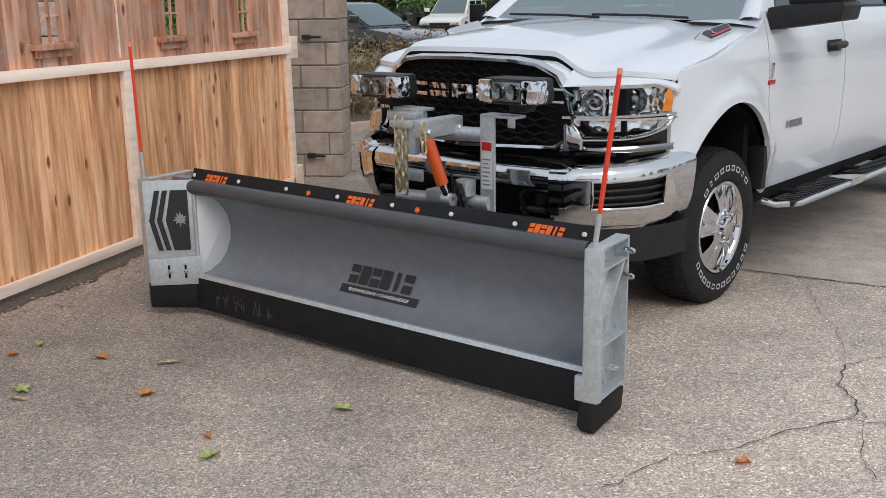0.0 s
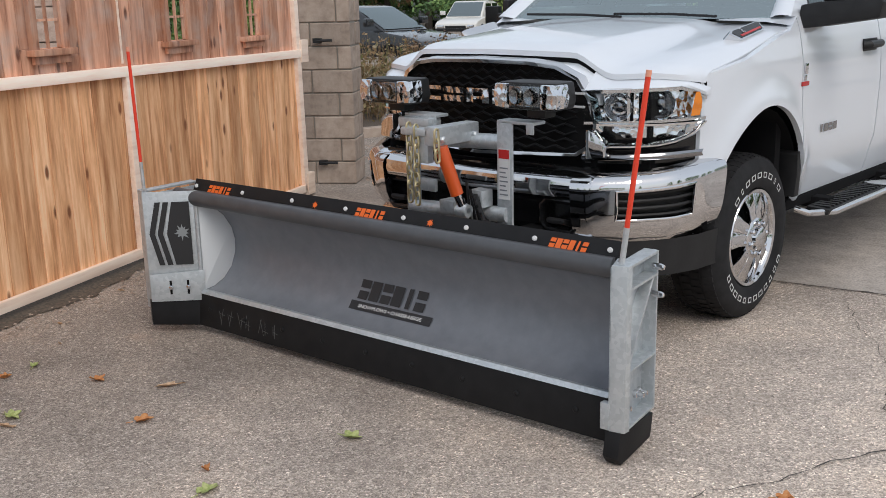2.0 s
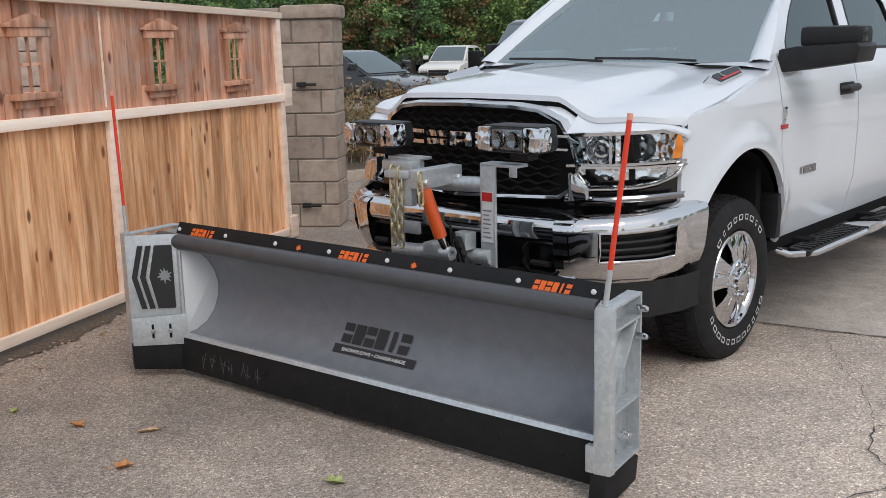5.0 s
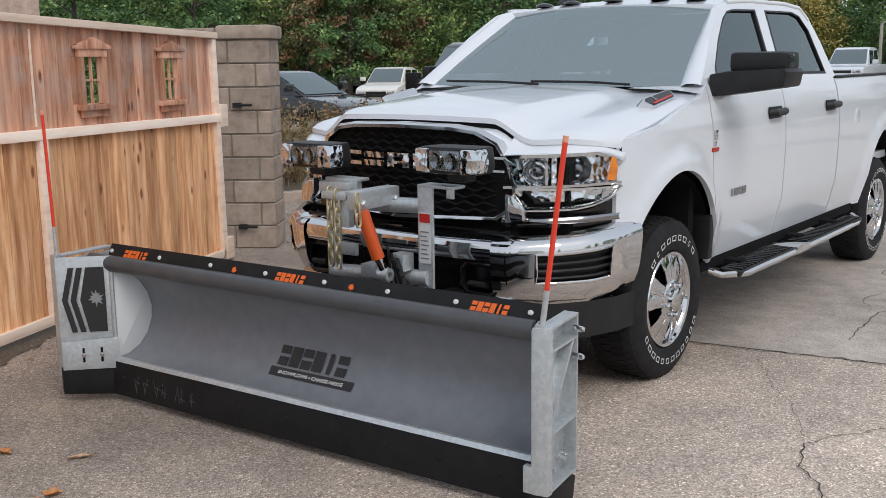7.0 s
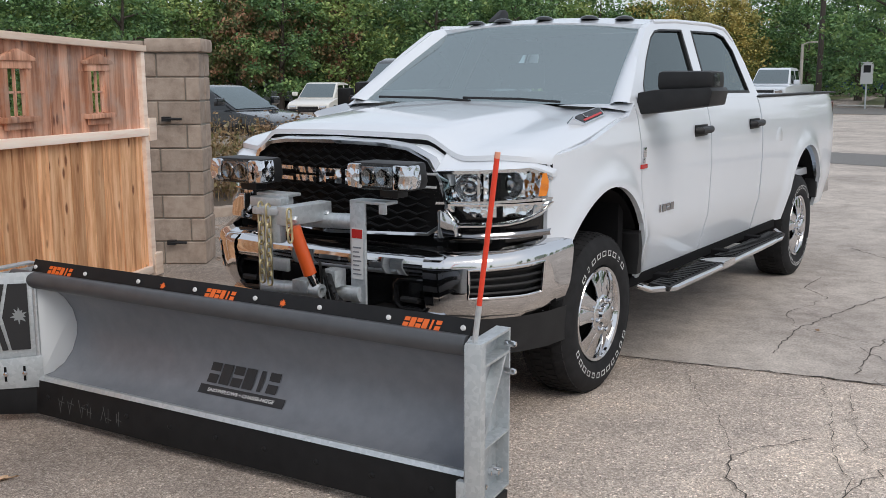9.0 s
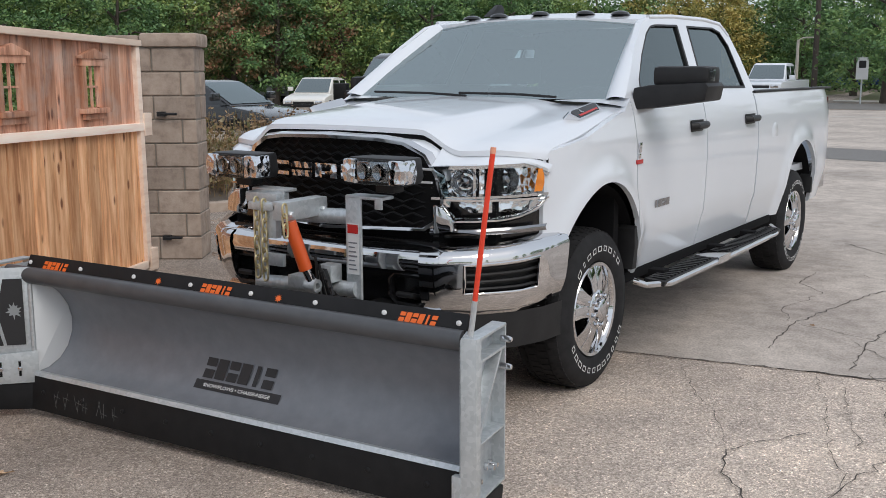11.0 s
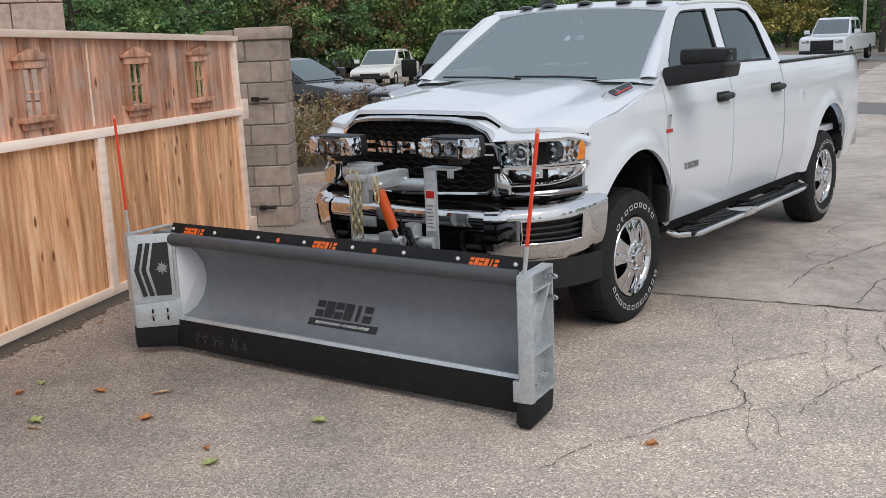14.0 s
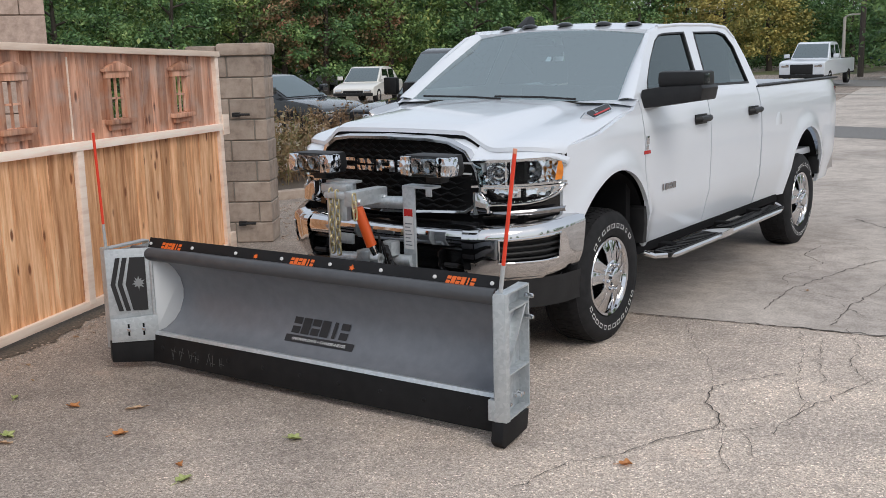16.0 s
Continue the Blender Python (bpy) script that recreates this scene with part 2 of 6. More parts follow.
# ---- building helpers ----
class Geo:
    """Collects vertices and faces of one mesh."""

    def __init__(self):
        self.v, self.f = [], []

    def add(self, verts, faces):
        k = len(self.v)
        self.v += [tuple(p) for p in verts]
        self.f += [tuple(i + k for i in f) for f in faces]
        return self

    def box(self, x0, x1, y0, y1, z0, z1, m=None):
        p = [Vector((x, y, z)) for z in (z0, z1) for y in (y0, y1) for x in (x0, x1)]
        if m:
            p = [m @ q for q in p]
        return self.add(p, [(0, 2, 3, 1), (4, 5, 7, 6), (0, 1, 5, 4), (2, 6, 7, 3), (0, 4, 6, 2), (1, 3, 7, 5)])

    def prism(self, poly, a, b, place):
        """poly of (p, q); place(p, q, r) gives the point; r runs from a to b."""
        n = len(poly)
        v = [place(p, q, a) for p, q in poly] + [place(p, q, b) for p, q in poly]
        f = [tuple(range(n))[::-1], tuple(range(n, 2 * n))]
        f += [(i, (i + 1) % n, n + (i + 1) % n, n + i) for i in range(n)]
        return self.add(v, f)

    def tube(self, path, r, n=10, closed=False, caps=True, flat=1.0):
        path = [Vector(p) for p in path]
        rings, up = [], None
        for i, p in enumerate(path):
            a = path[i - 1] if i or closed else p
            c = path[(i + 1) % len(path)] if i < len(path) - 1 or closed else p
            d = (c - a).normalized()
            if up is None:
                up = Vector((0, 0, 1)) if abs(d.z) < 0.9 else Vector((1, 0, 0))
            s = d.cross(up).normalized()
            up = s.cross(d).normalized()
            rr = r[i] if isinstance(r, (list, tuple)) else r
            rings.append([p + (s * math.cos(2 * math.pi * k / n) + up * (flat * math.sin(2 * math.pi * k / n))) * rr for k in range(n)])
        v = [q for ring in rings for q in ring]
        m = len(rings)
        f = [(i * n + k, i * n + (k + 1) % n, ((i + 1) % m) * n + (k + 1) % n, ((i + 1) % m) * n + k) for i in range(m if closed else m - 1) for k in range(n)]
        if caps and not closed:
            f += [tuple(range(n))[::-1], tuple((m - 1) * n + k for k in range(n))]
        return self.add(v, f)

    def lathe(self, profile, n=32, m=None, closed=False, caps=True):
        """profile of (radius, x): turned about the x axis."""
        v = [Vector((x, r * math.cos(2 * math.pi * k / n), r * math.sin(2 * math.pi * k / n))) for r, x in profile for k in range(n)]
        if m:
            v = [m @ q for q in v]
        q = len(profile)
        f = [(i * n + k, i * n + (k + 1) % n, ((i + 1) % q) * n + (k + 1) % n, ((i + 1) % q) * n + k) for i in range(q if closed else q - 1) for k in range(n)]
        if not closed and caps:
            f += [tuple(range(n))[::-1], tuple((q - 1) * n + k for k in range(n))]
        return self.add(v, f)

    def sheet(self, rows, thick=None):
        """A grid of points; thick: a vector by which a back side is set off."""
        nr, nc = len(rows), len(rows[0])
        pts = [Vector(p) for r in rows for p in r]
        f = [(i * nc + j, i * nc + j + 1, (i + 1) * nc + j + 1, (i + 1) * nc + j) for i in range(nr - 1) for j in range(nc - 1)]
        if thick is None:
            return self.add(pts, f)
        t = Vector(thick)
        k = nr * nc
        back = [tuple(i + k for i in q)[::-1] for q in f]
        rim = [j for j in range(nc)] + [i * nc + nc - 1 for i in range(1, nr)] + [(nr - 1) * nc + j for j in range(nc - 2, -1, -1)] + [i * nc for i in range(nr - 2, 0, -1)]
        side = [(rim[i], k + rim[i], k + rim[(i + 1) % len(rim)], rim[(i + 1) % len(rim)]) for i in range(len(rim))]
        return self.add(pts + [p + t for p in pts], f + back + side)


def mesh_of(name, g, mat, bevel=0.0, smooth=True, segs=2):
    me = bpy.data.meshes.new(name)
    me.from_pydata(g.v, [], g.f)
    bm = bmesh.new()
    bm.from_mesh(me)
    bmesh.ops.recalc_face_normals(bm, faces=bm.faces)
    if bevel:
        es = [e for e in bm.edges if len(e.link_faces) == 2 and e.calc_face_angle(0) > 0.6]
        bmesh.ops.bevel(bm, geom=es, offset=bevel, segments=segs, affect="EDGES", profile=0.6, clamp_overlap=True)
    bm.to_mesh(me)
    bm.free()
    if smooth:
        me.polygons.foreach_set("use_smooth", [True] * len(me.polygons))
        me.set_sharp_from_angle(angle=radians(35))
    me.materials.append(mat)
    return me


def part(name, g, mat, parent=None, label="", bevel=0.0, smooth=True, segs=2):
    ob = new(name, mesh_of(name, g, mat, bevel, smooth, segs))
    if parent:
        ob.parent = parent
    return tagged(ob, label) if label else ob


def facing(ob, way):
    """Turns the faces of a pane so that its front looks along way."""
    total = Vector((0, 0, 0))
    for p in ob.data.polygons:
        total += p.normal * p.area
    if total.dot(Vector(way)) < 0:
        ob.data.flip_normals()
    return ob


def thing(name, m, label, category, group="", kind=""):
    ob = new(name)
    ob.matrix_basis = m
    return tagged(ob, label, category, group, kind)


def lerp(a, b, t):
    return a + (b - a) * t


def curve(x, pts):
    """Smooth interpolation through (x, y) points."""
    if x <= pts[0][0]:
        return pts[0][1]
    for (x0, y0), (x1, y1) in zip(pts, pts[1:]):
        if x <= x1:
            t = (x - x0) / (x1 - x0)
            return lerp(y0, y1, t)
    return pts[-1][1]


def smooth01(t):
    t = max(0.0, min(1.0, t))
    return t * t * (3 - 2 * t)


# ---- ground ----
def ground_z(x, y):
    """Level yard that falls away slightly far out beyond the gate."""
    q = max(0.0, math.hypot(x - 3.16, y + 4.73) - 22.0)
    side = smooth01((math.degrees(math.atan2(3.16 - x, y + 4.73)) - 24) / 14.0)
    return -min(0.5, 0.010 * q) * side


def make_ground():
    m = ASPHALT
    n, l, b = nodes_of(m)
    axis_x = [-400, -200, -120, -80, -60] + [-50 + 2.0 * i for i in range(20)] + [-10 + 0.5 * i for i in range(36)] + [9, 12, 16, 22, 30, 45, 70, 120, 250, 400]
    axis_y = [-60, -30, -18, -12] + [-9 + 0.6 * i for i in range(32)] + [11 + 2.0 * i for i in range(24)] + [62, 70, 85, 110, 150, 250, 500]
    g = Geo().sheet([[(x, y, ground_z(x, y)) for x in axis_x] for y in axis_y])
    ob = part("ground", g, m)
    return tagged(ob, "grey pebbly worn asphalt yard, cracked and stained", "ground", "", "structure")


make_ground()


def make_apron():
    """The smoother, older paving behind the joint, 4 mm proud."""
    g = Geo()
    p0, d = Vector((-0.6, 0.42)), Vector((0.985, 0.172))
    rows = []
    rnd = random.Random(5)
    for j, w in enumerate([0, 0.5, 1.5, 4, 9, 16, 24, 40]):
        row = []
        for i in range(60):
            s = i * 0.5 if i < 40 else 20 + (i - 40) * 2.0
            p = p0 + d * s + Vector((-0.172, 0.985)) * (w + (rnd.uniform(-0.02, 0.02) if j == 0 else 0))
            row.append((p.x, p.y, ground_z(p.x, p.y) + 0.004))
        rows.append(row)
    g.sheet(rows)
    tagged(part("pavement", g, SLAB), "smooth pale brown worn paving with a ragged joint", "pavement", "", "structure")


make_apron()

# ---- gate ----
GATE = pose(-3.42, 0.83, 0, 0, 0, math.degrees(math.atan2(-0.9257, 0.3782)))


def gate_lines(s):
    return 0.045, 1.16 + 0.012 * s, 1.822 + 0.022 * s


def make_gate():
    """Local x runs along the gate away from the pillar, y towards the yard behind, z up."""
    gate = thing("wooden_gate", GATE, "tall cedar board gate with pale pine rails and little windows", "gate")
    rnd = random.Random(3)
    wz = lambda c: gate_lines(c)[1]
    END = 4.9
    WINS = [(0.775, 0.27), (1.755, 0.29), (2.985, 0.30), (4.1, 0.30)]

    def board(name, s0, s1, za, zb, za2, zb2, mat, yoff):
        g = Geo()
        w = s1 - s0
        g.prism([(s0, za), (s1, za2), (s1, zb2), (s0, zb)], yoff, yoff + 0.02, lambda p, q, r: (p, r, q))
        return part(name, g, mat, gate, "", 0.002, True, 1)

    s = 0.10
    while s < END:
        w = rnd.uniform(0.115, 0.15)
        e = min(s + w, END)
        b0, r0, t0 = gate_lines(s)
        b1, r1, t1 = gate_lines(e)
        y = rnd.uniform(-0.004, 0.004)
        board("board", s + 0.003, e - 0.003, b0 + 0.05, r0 + 0.02, b1 + 0.05, r1 + 0.02, WOOD_LOW, y)
        s = e
    s = 0.10
    while s < END:
        w = rnd.uniform(0.10, 0.145)
        e = min(s + w, END)
        b0, r0, t0 = gate_lines(s)
        b1, r1, t1 = gate_lines(e)
        y = rnd.uniform(-0.004, 0.004) + 0.004
        spans = [(s, e)]
        hit = [c for c, ww in WINS if s < c + 0.10 and e > c - 0.10]
        if hit:
            c = hit[0]
            lo, hi = wz(c) + 0.20, wz(c) + 0.50
            board("board", s + 0.002, e - 0.002, r0 + 0.05, lo, r1 + 0.05, lo, WOOD_UP, y)
            board("board", s + 0.002, e - 0.002, hi, t0 + 0.01, hi, t1 + 0.01, WOOD_UP, y)
            if s < c - 0.10:
                board("board", s + 0.002, c - 0.10, lo, hi, lo, hi, WOOD_UP, y)
            if e > c + 0.10:
                board("board", c + 0.10, e - 0.002, lo, hi, lo, hi, WOOD_UP, y)
        else:
            board("board", s + 0.002, e - 0.002, r0 + 0.05, t0 + 0.01, r1 + 0.05, t1 + 0.01, WOOD_UP, y)
        s = e

    def rail(name, f, h, y0, y1, a, b):
        g = Geo().prism([(a, f(a)), (b, f(b)), (b, f(b) + h), (a, f(a) + h)], y0, y1, lambda p, q, r: (p, r, q))
        part(name, g, WOOD_FRAME, gate, "pale planed pine", 0.004)

    rail("bottom_rail", lambda s: gate_lines(s)[0], 0.062, -0.035, 0.0, 0.03, END)
    rail("middle_rail", lambda s: gate_lines(s)[1], 0.062, -0.045, 0.0, 0.06, END)
    rail("top_rail", lambda s: gate_lines(s)[2], 0.048, -0.05, 0.04, 0.07, END)
    g = Geo().prism([(0.04, 0.05), (0.11, 0.05), (0.14, 1.822), (0.08, 1.822)], -0.035, 0.035, lambda p, q, r: (p, r, q))
    part("end_post", g, WOOD_FRAME, gate, "pale planed pine", 0.004)
    for c in (2.345, 4.55):
        g = Geo().prism([(c - 0.04, 0.08), (c + 0.04, 0.08), (c + 0.03, wz(c)), (c - 0.05, wz(c))], -0.04, -0.001, lambda p, q, r: (p, r, q))
        part("post", g, WOOD_FRAME, gate, "pale planed pine", 0.004)
        g = Geo().box(c + 0.0, c + 0.014, -0.008, -0.001, wz(c) + 0.08, 1.79 + 0.022 * c)
        part("seam_strip", g, WOOD_FRAME, gate)
    for c, w in WINS:
        z = gate_lines(c)[1]
        lo, hi = z + 0.20, z + 0.50
        win = part("window", Geo().box(c - 0.148, c - 0.098, -0.028, 0.012, lo - 0.01, hi + 0.03), WOOD_UP, gate, "small framed cedar window with a gabled head", 0.003)
        part("frame_side", Geo().box(c + 0.098, c + 0.148, -0.028, 0.012, lo - 0.01, hi + 0.03), WOOD_UP, win, "", 0.003)
        part("sill", Geo().box(c - 0.175, c + 0.175, -0.06, 0.0, lo - 0.04, lo - 0.005), WOOD_UP, win, "", 0.004)
        part("apron", Geo().box(c - 0.145, c + 0.145, -0.03, -0.005, lo - 0.085, lo - 0.042), WOOD_UP, win, "", 0.003)
        part("head", Geo().box(c - 0.155, c + 0.155, -0.032, -0.002, hi + 0.0, hi + 0.05), WOOD_UP, win, "", 0.003)
        gp = Geo().prism([(c - 0.185, hi + 0.05), (c + 0.185, hi + 0.05), (c + 0.185, hi + 0.07), (c, hi + 0.125), (c - 0.185, hi + 0.07)], -0.045, -0.003, lambda p, q, r: (p, r, q))
        part("pediment", gp, WOOD_UP, win, "", 0.003)
        part("muntin", Geo().box(c - 0.006, c + 0.006, -0.01, 0.008, lo, hi), WOOD_UP, win)
        part("muntin", Geo().box(c - 0.098, c + 0.098, -0.009, 0.007, lerp(lo, hi, 0.48), lerp(lo, hi, 0.48) + 0.014), WOOD_UP, win)
        for sx in (-1, 1):
            part("stile", Geo().box(c + sx * 0.092 - 0.007, c + sx * 0.092 + 0.007, -0.012, 0.008, lo, hi), WOOD_UP, win)
    for z, l in ((1.10, 0.13), (0.0, 0.12)):
        part("hinge_block", Geo().box(-0.04, 0.08, -0.05, 0.03, z + 0.02, z + 0.2), WOOD_FRAME, gate, "pale pine block", 0.004)
    for o in gate.children_recursive:
        o.data.transform(Matrix.Diagonal((1, -1, 1, 1)))
        o.data.flip_normals()
    return gate


make_gate()


def make_pillar():
    m = pose(-3.46, 1.44, 0, 0, 0, 34.0)
    wall = thing("block_pillar", m, "weathered grey concrete block pillar with a rounded coping", "pillar")
    rnd = random.Random(8)
    part("core", Geo().box(-0.73, -0.012, 0.012, 0.36, 0, 1.86), mat_new("mortar", (0.24, 0.22, 0.19), 0.95), wall)
    z, k = 0.0, 0
    while z < 1.8:
        h = 0.203
        cuts = [0.0, -0.13, -0.53, -0.74] if k % 2 else [0.0, -0.37, -0.74]
        for a, b in zip(cuts, cuts[1:]):
            j = rnd.uniform(0, 0.006)
            part("block", Geo().box(b + 0.004, a - 0.004 - j, -rnd.uniform(0, 0.006), 0.19, z + 0.004, z + h - 0.004), BLOCK, wall, "", 0.008, True, 1)
        part("block", Geo().box(-0.4, -0.003 + rnd.uniform(-0.004, 0.004), 0.195, 0.375, z + 0.004, z + h - 0.004), BLOCK, wall, "", 0.008, True, 1)
        z += h
        k += 1
    part("coping", Geo().box(-0.46, 0.03, -0.035, 0.41, 1.832, 1.95), BLOCK, wall, "darker rounded concrete coping", 0.03)
    part("coping", Geo().box(-0.76, -0.465, -0.02, 0.40, 1.832, 1.93), BLOCK, wall, "", 0.025)
    for zz in (1.27, 0.20):
        part("hinge_pin", Geo().tube([(-0.30, -0.05, zz), (-0.16, -0.05, zz)], 0.012).box(-0.33, -0.26, -0.06, -0.004, zz - 0.02, zz + 0.02), BLACK, wall, "rusty iron hinge")
    return wall


make_pillar()

# ---- snow plough: local x along the blade, -y ahead of it ----
PLOUGH = pose(0.0385, -1.8377, 0, 0, 0, 2.79)
PROFILE = [(0.012, 0.212), (-0.055, 0.226), (-0.115, 0.262), (-0.160, 0.315), (-0.188, 0.385), (-0.192, 0.445), (-0.175, 0.51), (-0.135, 0.572), (-0.075, 0.622), (-0.02, 0.648)]


def blade_at(t):
    """A smooth run along the blade's profile."""
    n = len(PROFILE) - 1
    i = min(n - 1, int(t * n))
    u = t * n - i
    p = [PROFILE[max(0, min(n, i + k))] for k in (-1, 0, 1, 2)]
    return tuple(0.5 * (2 * p[1][a] + (p[2][a] - p[0][a]) * u + (2 * p[0][a] - 5 * p[1][a] + 4 * p[2][a] - p[3][a]) * u * u + (3 * p[1][a] - p[0][a] - 3 * p[2][a] + p[3][a]) * u ** 3) for a in (0, 1))


def board_point(s, h, lift=0.0):
    """A point of the curved blade at height h."""
    for (o0, z0), (o1, z1) in zip(PROFILE, PROFILE[1:]):
        if h <= z1:
            t = (h - z0) / (z1 - z0)
            return Vector((s, -lerp(o0, o1, t), h)) + Vector((0, -abs(z1 - z0), 0)).normalized() * lift
    return Vector((s, 0.02, 0.648))


def slab_letters(place, x0, x1, shapes, h, name, mat, parent, label):
    """Plain slanted blocks in a row that stand for a logo."""
    n = len(shapes)
    step = (x1 - x0) / n
    for i, kind in enumerate(shapes):
        a, b = x0 + i * step + step * 0.06, x0 + (i + 1) * step - step * 0.08
        w = (b - a)
        bars = {"full": [(0, 0, 1, 1)], "slit": [(0, 0, 1, 0.42), (0, 0.58, 1, 1)], "post": [(0.3, 0, 0.7, 1)], "arch": [(0, 0, 0.3, 1), (0.3, 0.72, 1, 1), (0.7, 0, 1, 0.72), (0.3, 0.25, 0.7, 0.45)],
                "hook": [(0, 0, 0.32, 1), (0.32, 0.74, 1, 1), (0.32, 0, 1, 0.26)], "tee": [(0, 0.74, 1, 1), (0.34, 0, 0.66, 0.74)], "leg": [(0, 0, 0.3, 1), (0.3, 0.4, 1, 1), (0.65, 0, 1, 0.4)]}[kind]
        for u0, v0, u1, v1 in bars:
            c = [(a + w * u0, v0), (a + w * u1, v0), (a + w * u1, v1), (a + w * u0, v1)]
            part(name, Geo().add([place(p + h * 0.22 * (q - 0.5), q) for p, q in c], [(0, 1, 2, 3)]), mat, parent, label, 0, False)


MARK = ["slit", "full", "slit", "full", "post", "slit"]


def maple(g, place, cx, cz, r):
    pts = []
    for i in range(22):
        a = math.pi / 2 + 2 * math.pi * i / 22
        q = (1.0, 0.55, 0.8, 0.5)[i % 4] if i not in (10, 11, 12) else (0.45, 1.0, 0.45)[i - 10]
        pts.append(place(cx + r * q * math.cos(a), cz + r * q * math.sin(a)))
    g.add(pts + [place(cx, cz)], [(22, i, (i + 1) % 22) for i in range(22)])


def make_plough():
    pl = thing("snow_plough", PLOUGH, "grey front snow plough with black cutting edge and galvanised wings", "snow plough")
    # blade
    rows = [[(s, -o, z) for s in (-0.955, -0.3, 0.35, 1.118)] for o, z in [blade_at(i / 40) for i in range(41)]]
    part("moldboard", Geo().sheet(rows, (0, 0.012, 0)), BOARD_GREY, pl, "smooth grey concave poly sheet")
    roll = [(s, 0.002, 0.666) for s in (-1.10, -0.5, 0.5, 1.10)]
    part("top_roll", Geo().tube(roll, 0.039, 20), ROLL_GREY, pl, "dark grey rolled top edge")
    lip = part("deflector", Geo().prism([(0.0, 0.685), (0.012, 0.685), (0.052, 0.752), (0.040, 0.756)], -0.99, 1.105, lambda p, q, r: (r, p, q)), EDGE_BLACK, pl, "black rubber deflector strip", 0.002)
    on_lip = lambda p, q: Vector((p, 0.0 + 0.040 * q - 0.0035, 0.685 + 0.070 * q))
    for i in range(8):
        s = -0.97 + 0.2925 * i + 0.025 * math.sin(math.pi * i / 7)
        c = on_lip(s, 0.55)
        part("bolt", Geo().lathe([(0.010, 0), (0.010, 0.004), (0.006, 0.007)], 10, Matrix.Translation(c) @ pose(0, 0, 0, -30, 0, 0) @ pose(0, 0, 0, 0, 0, -90)), DECAL_WHITE, lip)
    for c in (-0.817, 0.058, 0.926):
        slab_letters(lambda p, q: on_lip(p, 0.28 + 0.46 * q), c - 0.072, c + 0.072, MARK, 0.035, "decal", ORANGE, lip, "orange logo block")
    for c in (-0.234, 0.350):
        g = Geo()
        maple(g, lambda p, q: on_lip(p, 0.5 + q / 0.075), c, 0.0, 0.017)
        part("decal", g, ORANGE, lip, "orange leaf mark", 0, False)
    # decal on the blade
    slab_letters(lambda p, q: board_point(p, 0.300 + 0.082 * q, 0.004), -0.115, 0.235, MARK, 0.06, "decal", LOGO_DARK, pl, "charcoal logo block")
    g = Geo()
    rows = [[board_point(s, z, 0.003) for s in (-0.142, 0.278)] for z in (0.258, 0.275, 0.291)]
    g.sheet(rows)
    part("decal", g, LOGO_DARK, pl, "charcoal strip", 0, False)
    # lettering on the strip
    txt = bpy.data.curves.new("lettering", "FONT")
    txt.body, txt.size, txt.align_x, txt.align_y = "SNOWPLOWS \u2022 CHASSE-NEIGE", 0.0235, "CENTER", "CENTER"
    txt.offset = 0.0006
    t = new("lettering", txt)
    a, b = board_point(0, 0.265, 0.008), board_point(0, 0.285, 0.008)
    t.parent = pl
    t.matrix_basis = Matrix.Translation((a + b) / 2 + Vector((0.068, 0, 0))) @ pose(0, 0, 0, math.degrees(math.atan2(b.z - a.z, b.y - a.y)), 0, 0)
    txt.materials.append(DECAL_WHITE)
    tagged(t, "white block capitals")
    # edge
    part("angle_strip", Geo().prism([(-0.035, 0.200), (0.01, 0.200), (0.01, 0.215), (-0.02, 0.218)], -0.955, 1.10, lambda p, q, r: (r, p, q)), GALV, pl, "galvanised angle strip", 0.002)
    edge = part("cutting_edge", Geo().prism([(-0.028, 0.202), (0.0, 0.202), (-0.005, 0.036), (-0.038, 0.036)], -1.045, 1.10, lambda p, q, r: (r, p, q)), EDGE_BLACK, pl, "black poly cutting edge", 0.003)
    for i in range(9):
        s = -0.9 + i * 0.235
        part("bolt", Geo().lathe([(0.012, 0), (0.012, 0.004), (0.007, 0.008)], 10, Matrix.Translation((s, -0.031, 0.125)) @ pose(0, 0, 0, 0, 0, -90)), EDGE_BLACK, edge)
    rnd = random.Random(4)
    x = -0.83
    for k in range(7):
        for q in range(2 if k != 4 else 1):
            x0 = x + rnd.uniform(0, 0.03)
            z0, z1 = 0.075 + rnd.uniform(-0.01, 0.01), 0.14 + rnd.uniform(-0.02, 0.01)
            tilt = rnd.uniform(-0.02, 0.03)
            yy = lambda z: -0.038 + 0.010 * (z - 0.02) / 0.17 - 0.0015
            g = Geo()
            g.add([(x0, yy(z0), z0), (x0 + 0.003, yy(z0), z0), (x0 + tilt + 0.003, yy(z1), z1), (x0 + tilt, yy(z1), z1)], [(0, 1, 2, 3)])
            if q:
                zz = rnd.uniform(0.09, 0.13)
                part("chalk_stroke", Geo().add([(x0, yy(zz) - 0.0004, zz), (x0 + 0.03, yy(zz), zz - 0.006), (x0 + 0.03, yy(zz), zz - 0.003), (x0, yy(zz), zz + 0.003)], [(0, 1, 2, 3)]), CHALK, edge, "", 0, False)
            part("chalk_stroke", g, CHALK, edge, "", 0, False)
        x += 0.055
    # closed ends of the blade
    for side in (-1, 1):
        xe = -0.957 if side < 0 else 1.112
        poly = [(-o, z) for o, z in PROFILE] + [(0.0, 0.648), (-0.012, 0.63), (-0.012, 0.21)]
        # The left plate is sheared to face the sky and look brighter.
        part("end_plate", Geo().prism(poly, xe - 0.004, xe + 0.004, lambda p, q, r: (r + (0.32 * max(0.0, p) if side < 0 else 0.0), p, q)), SKY_PLATE, pl, "galvanised end plate", 0.001)
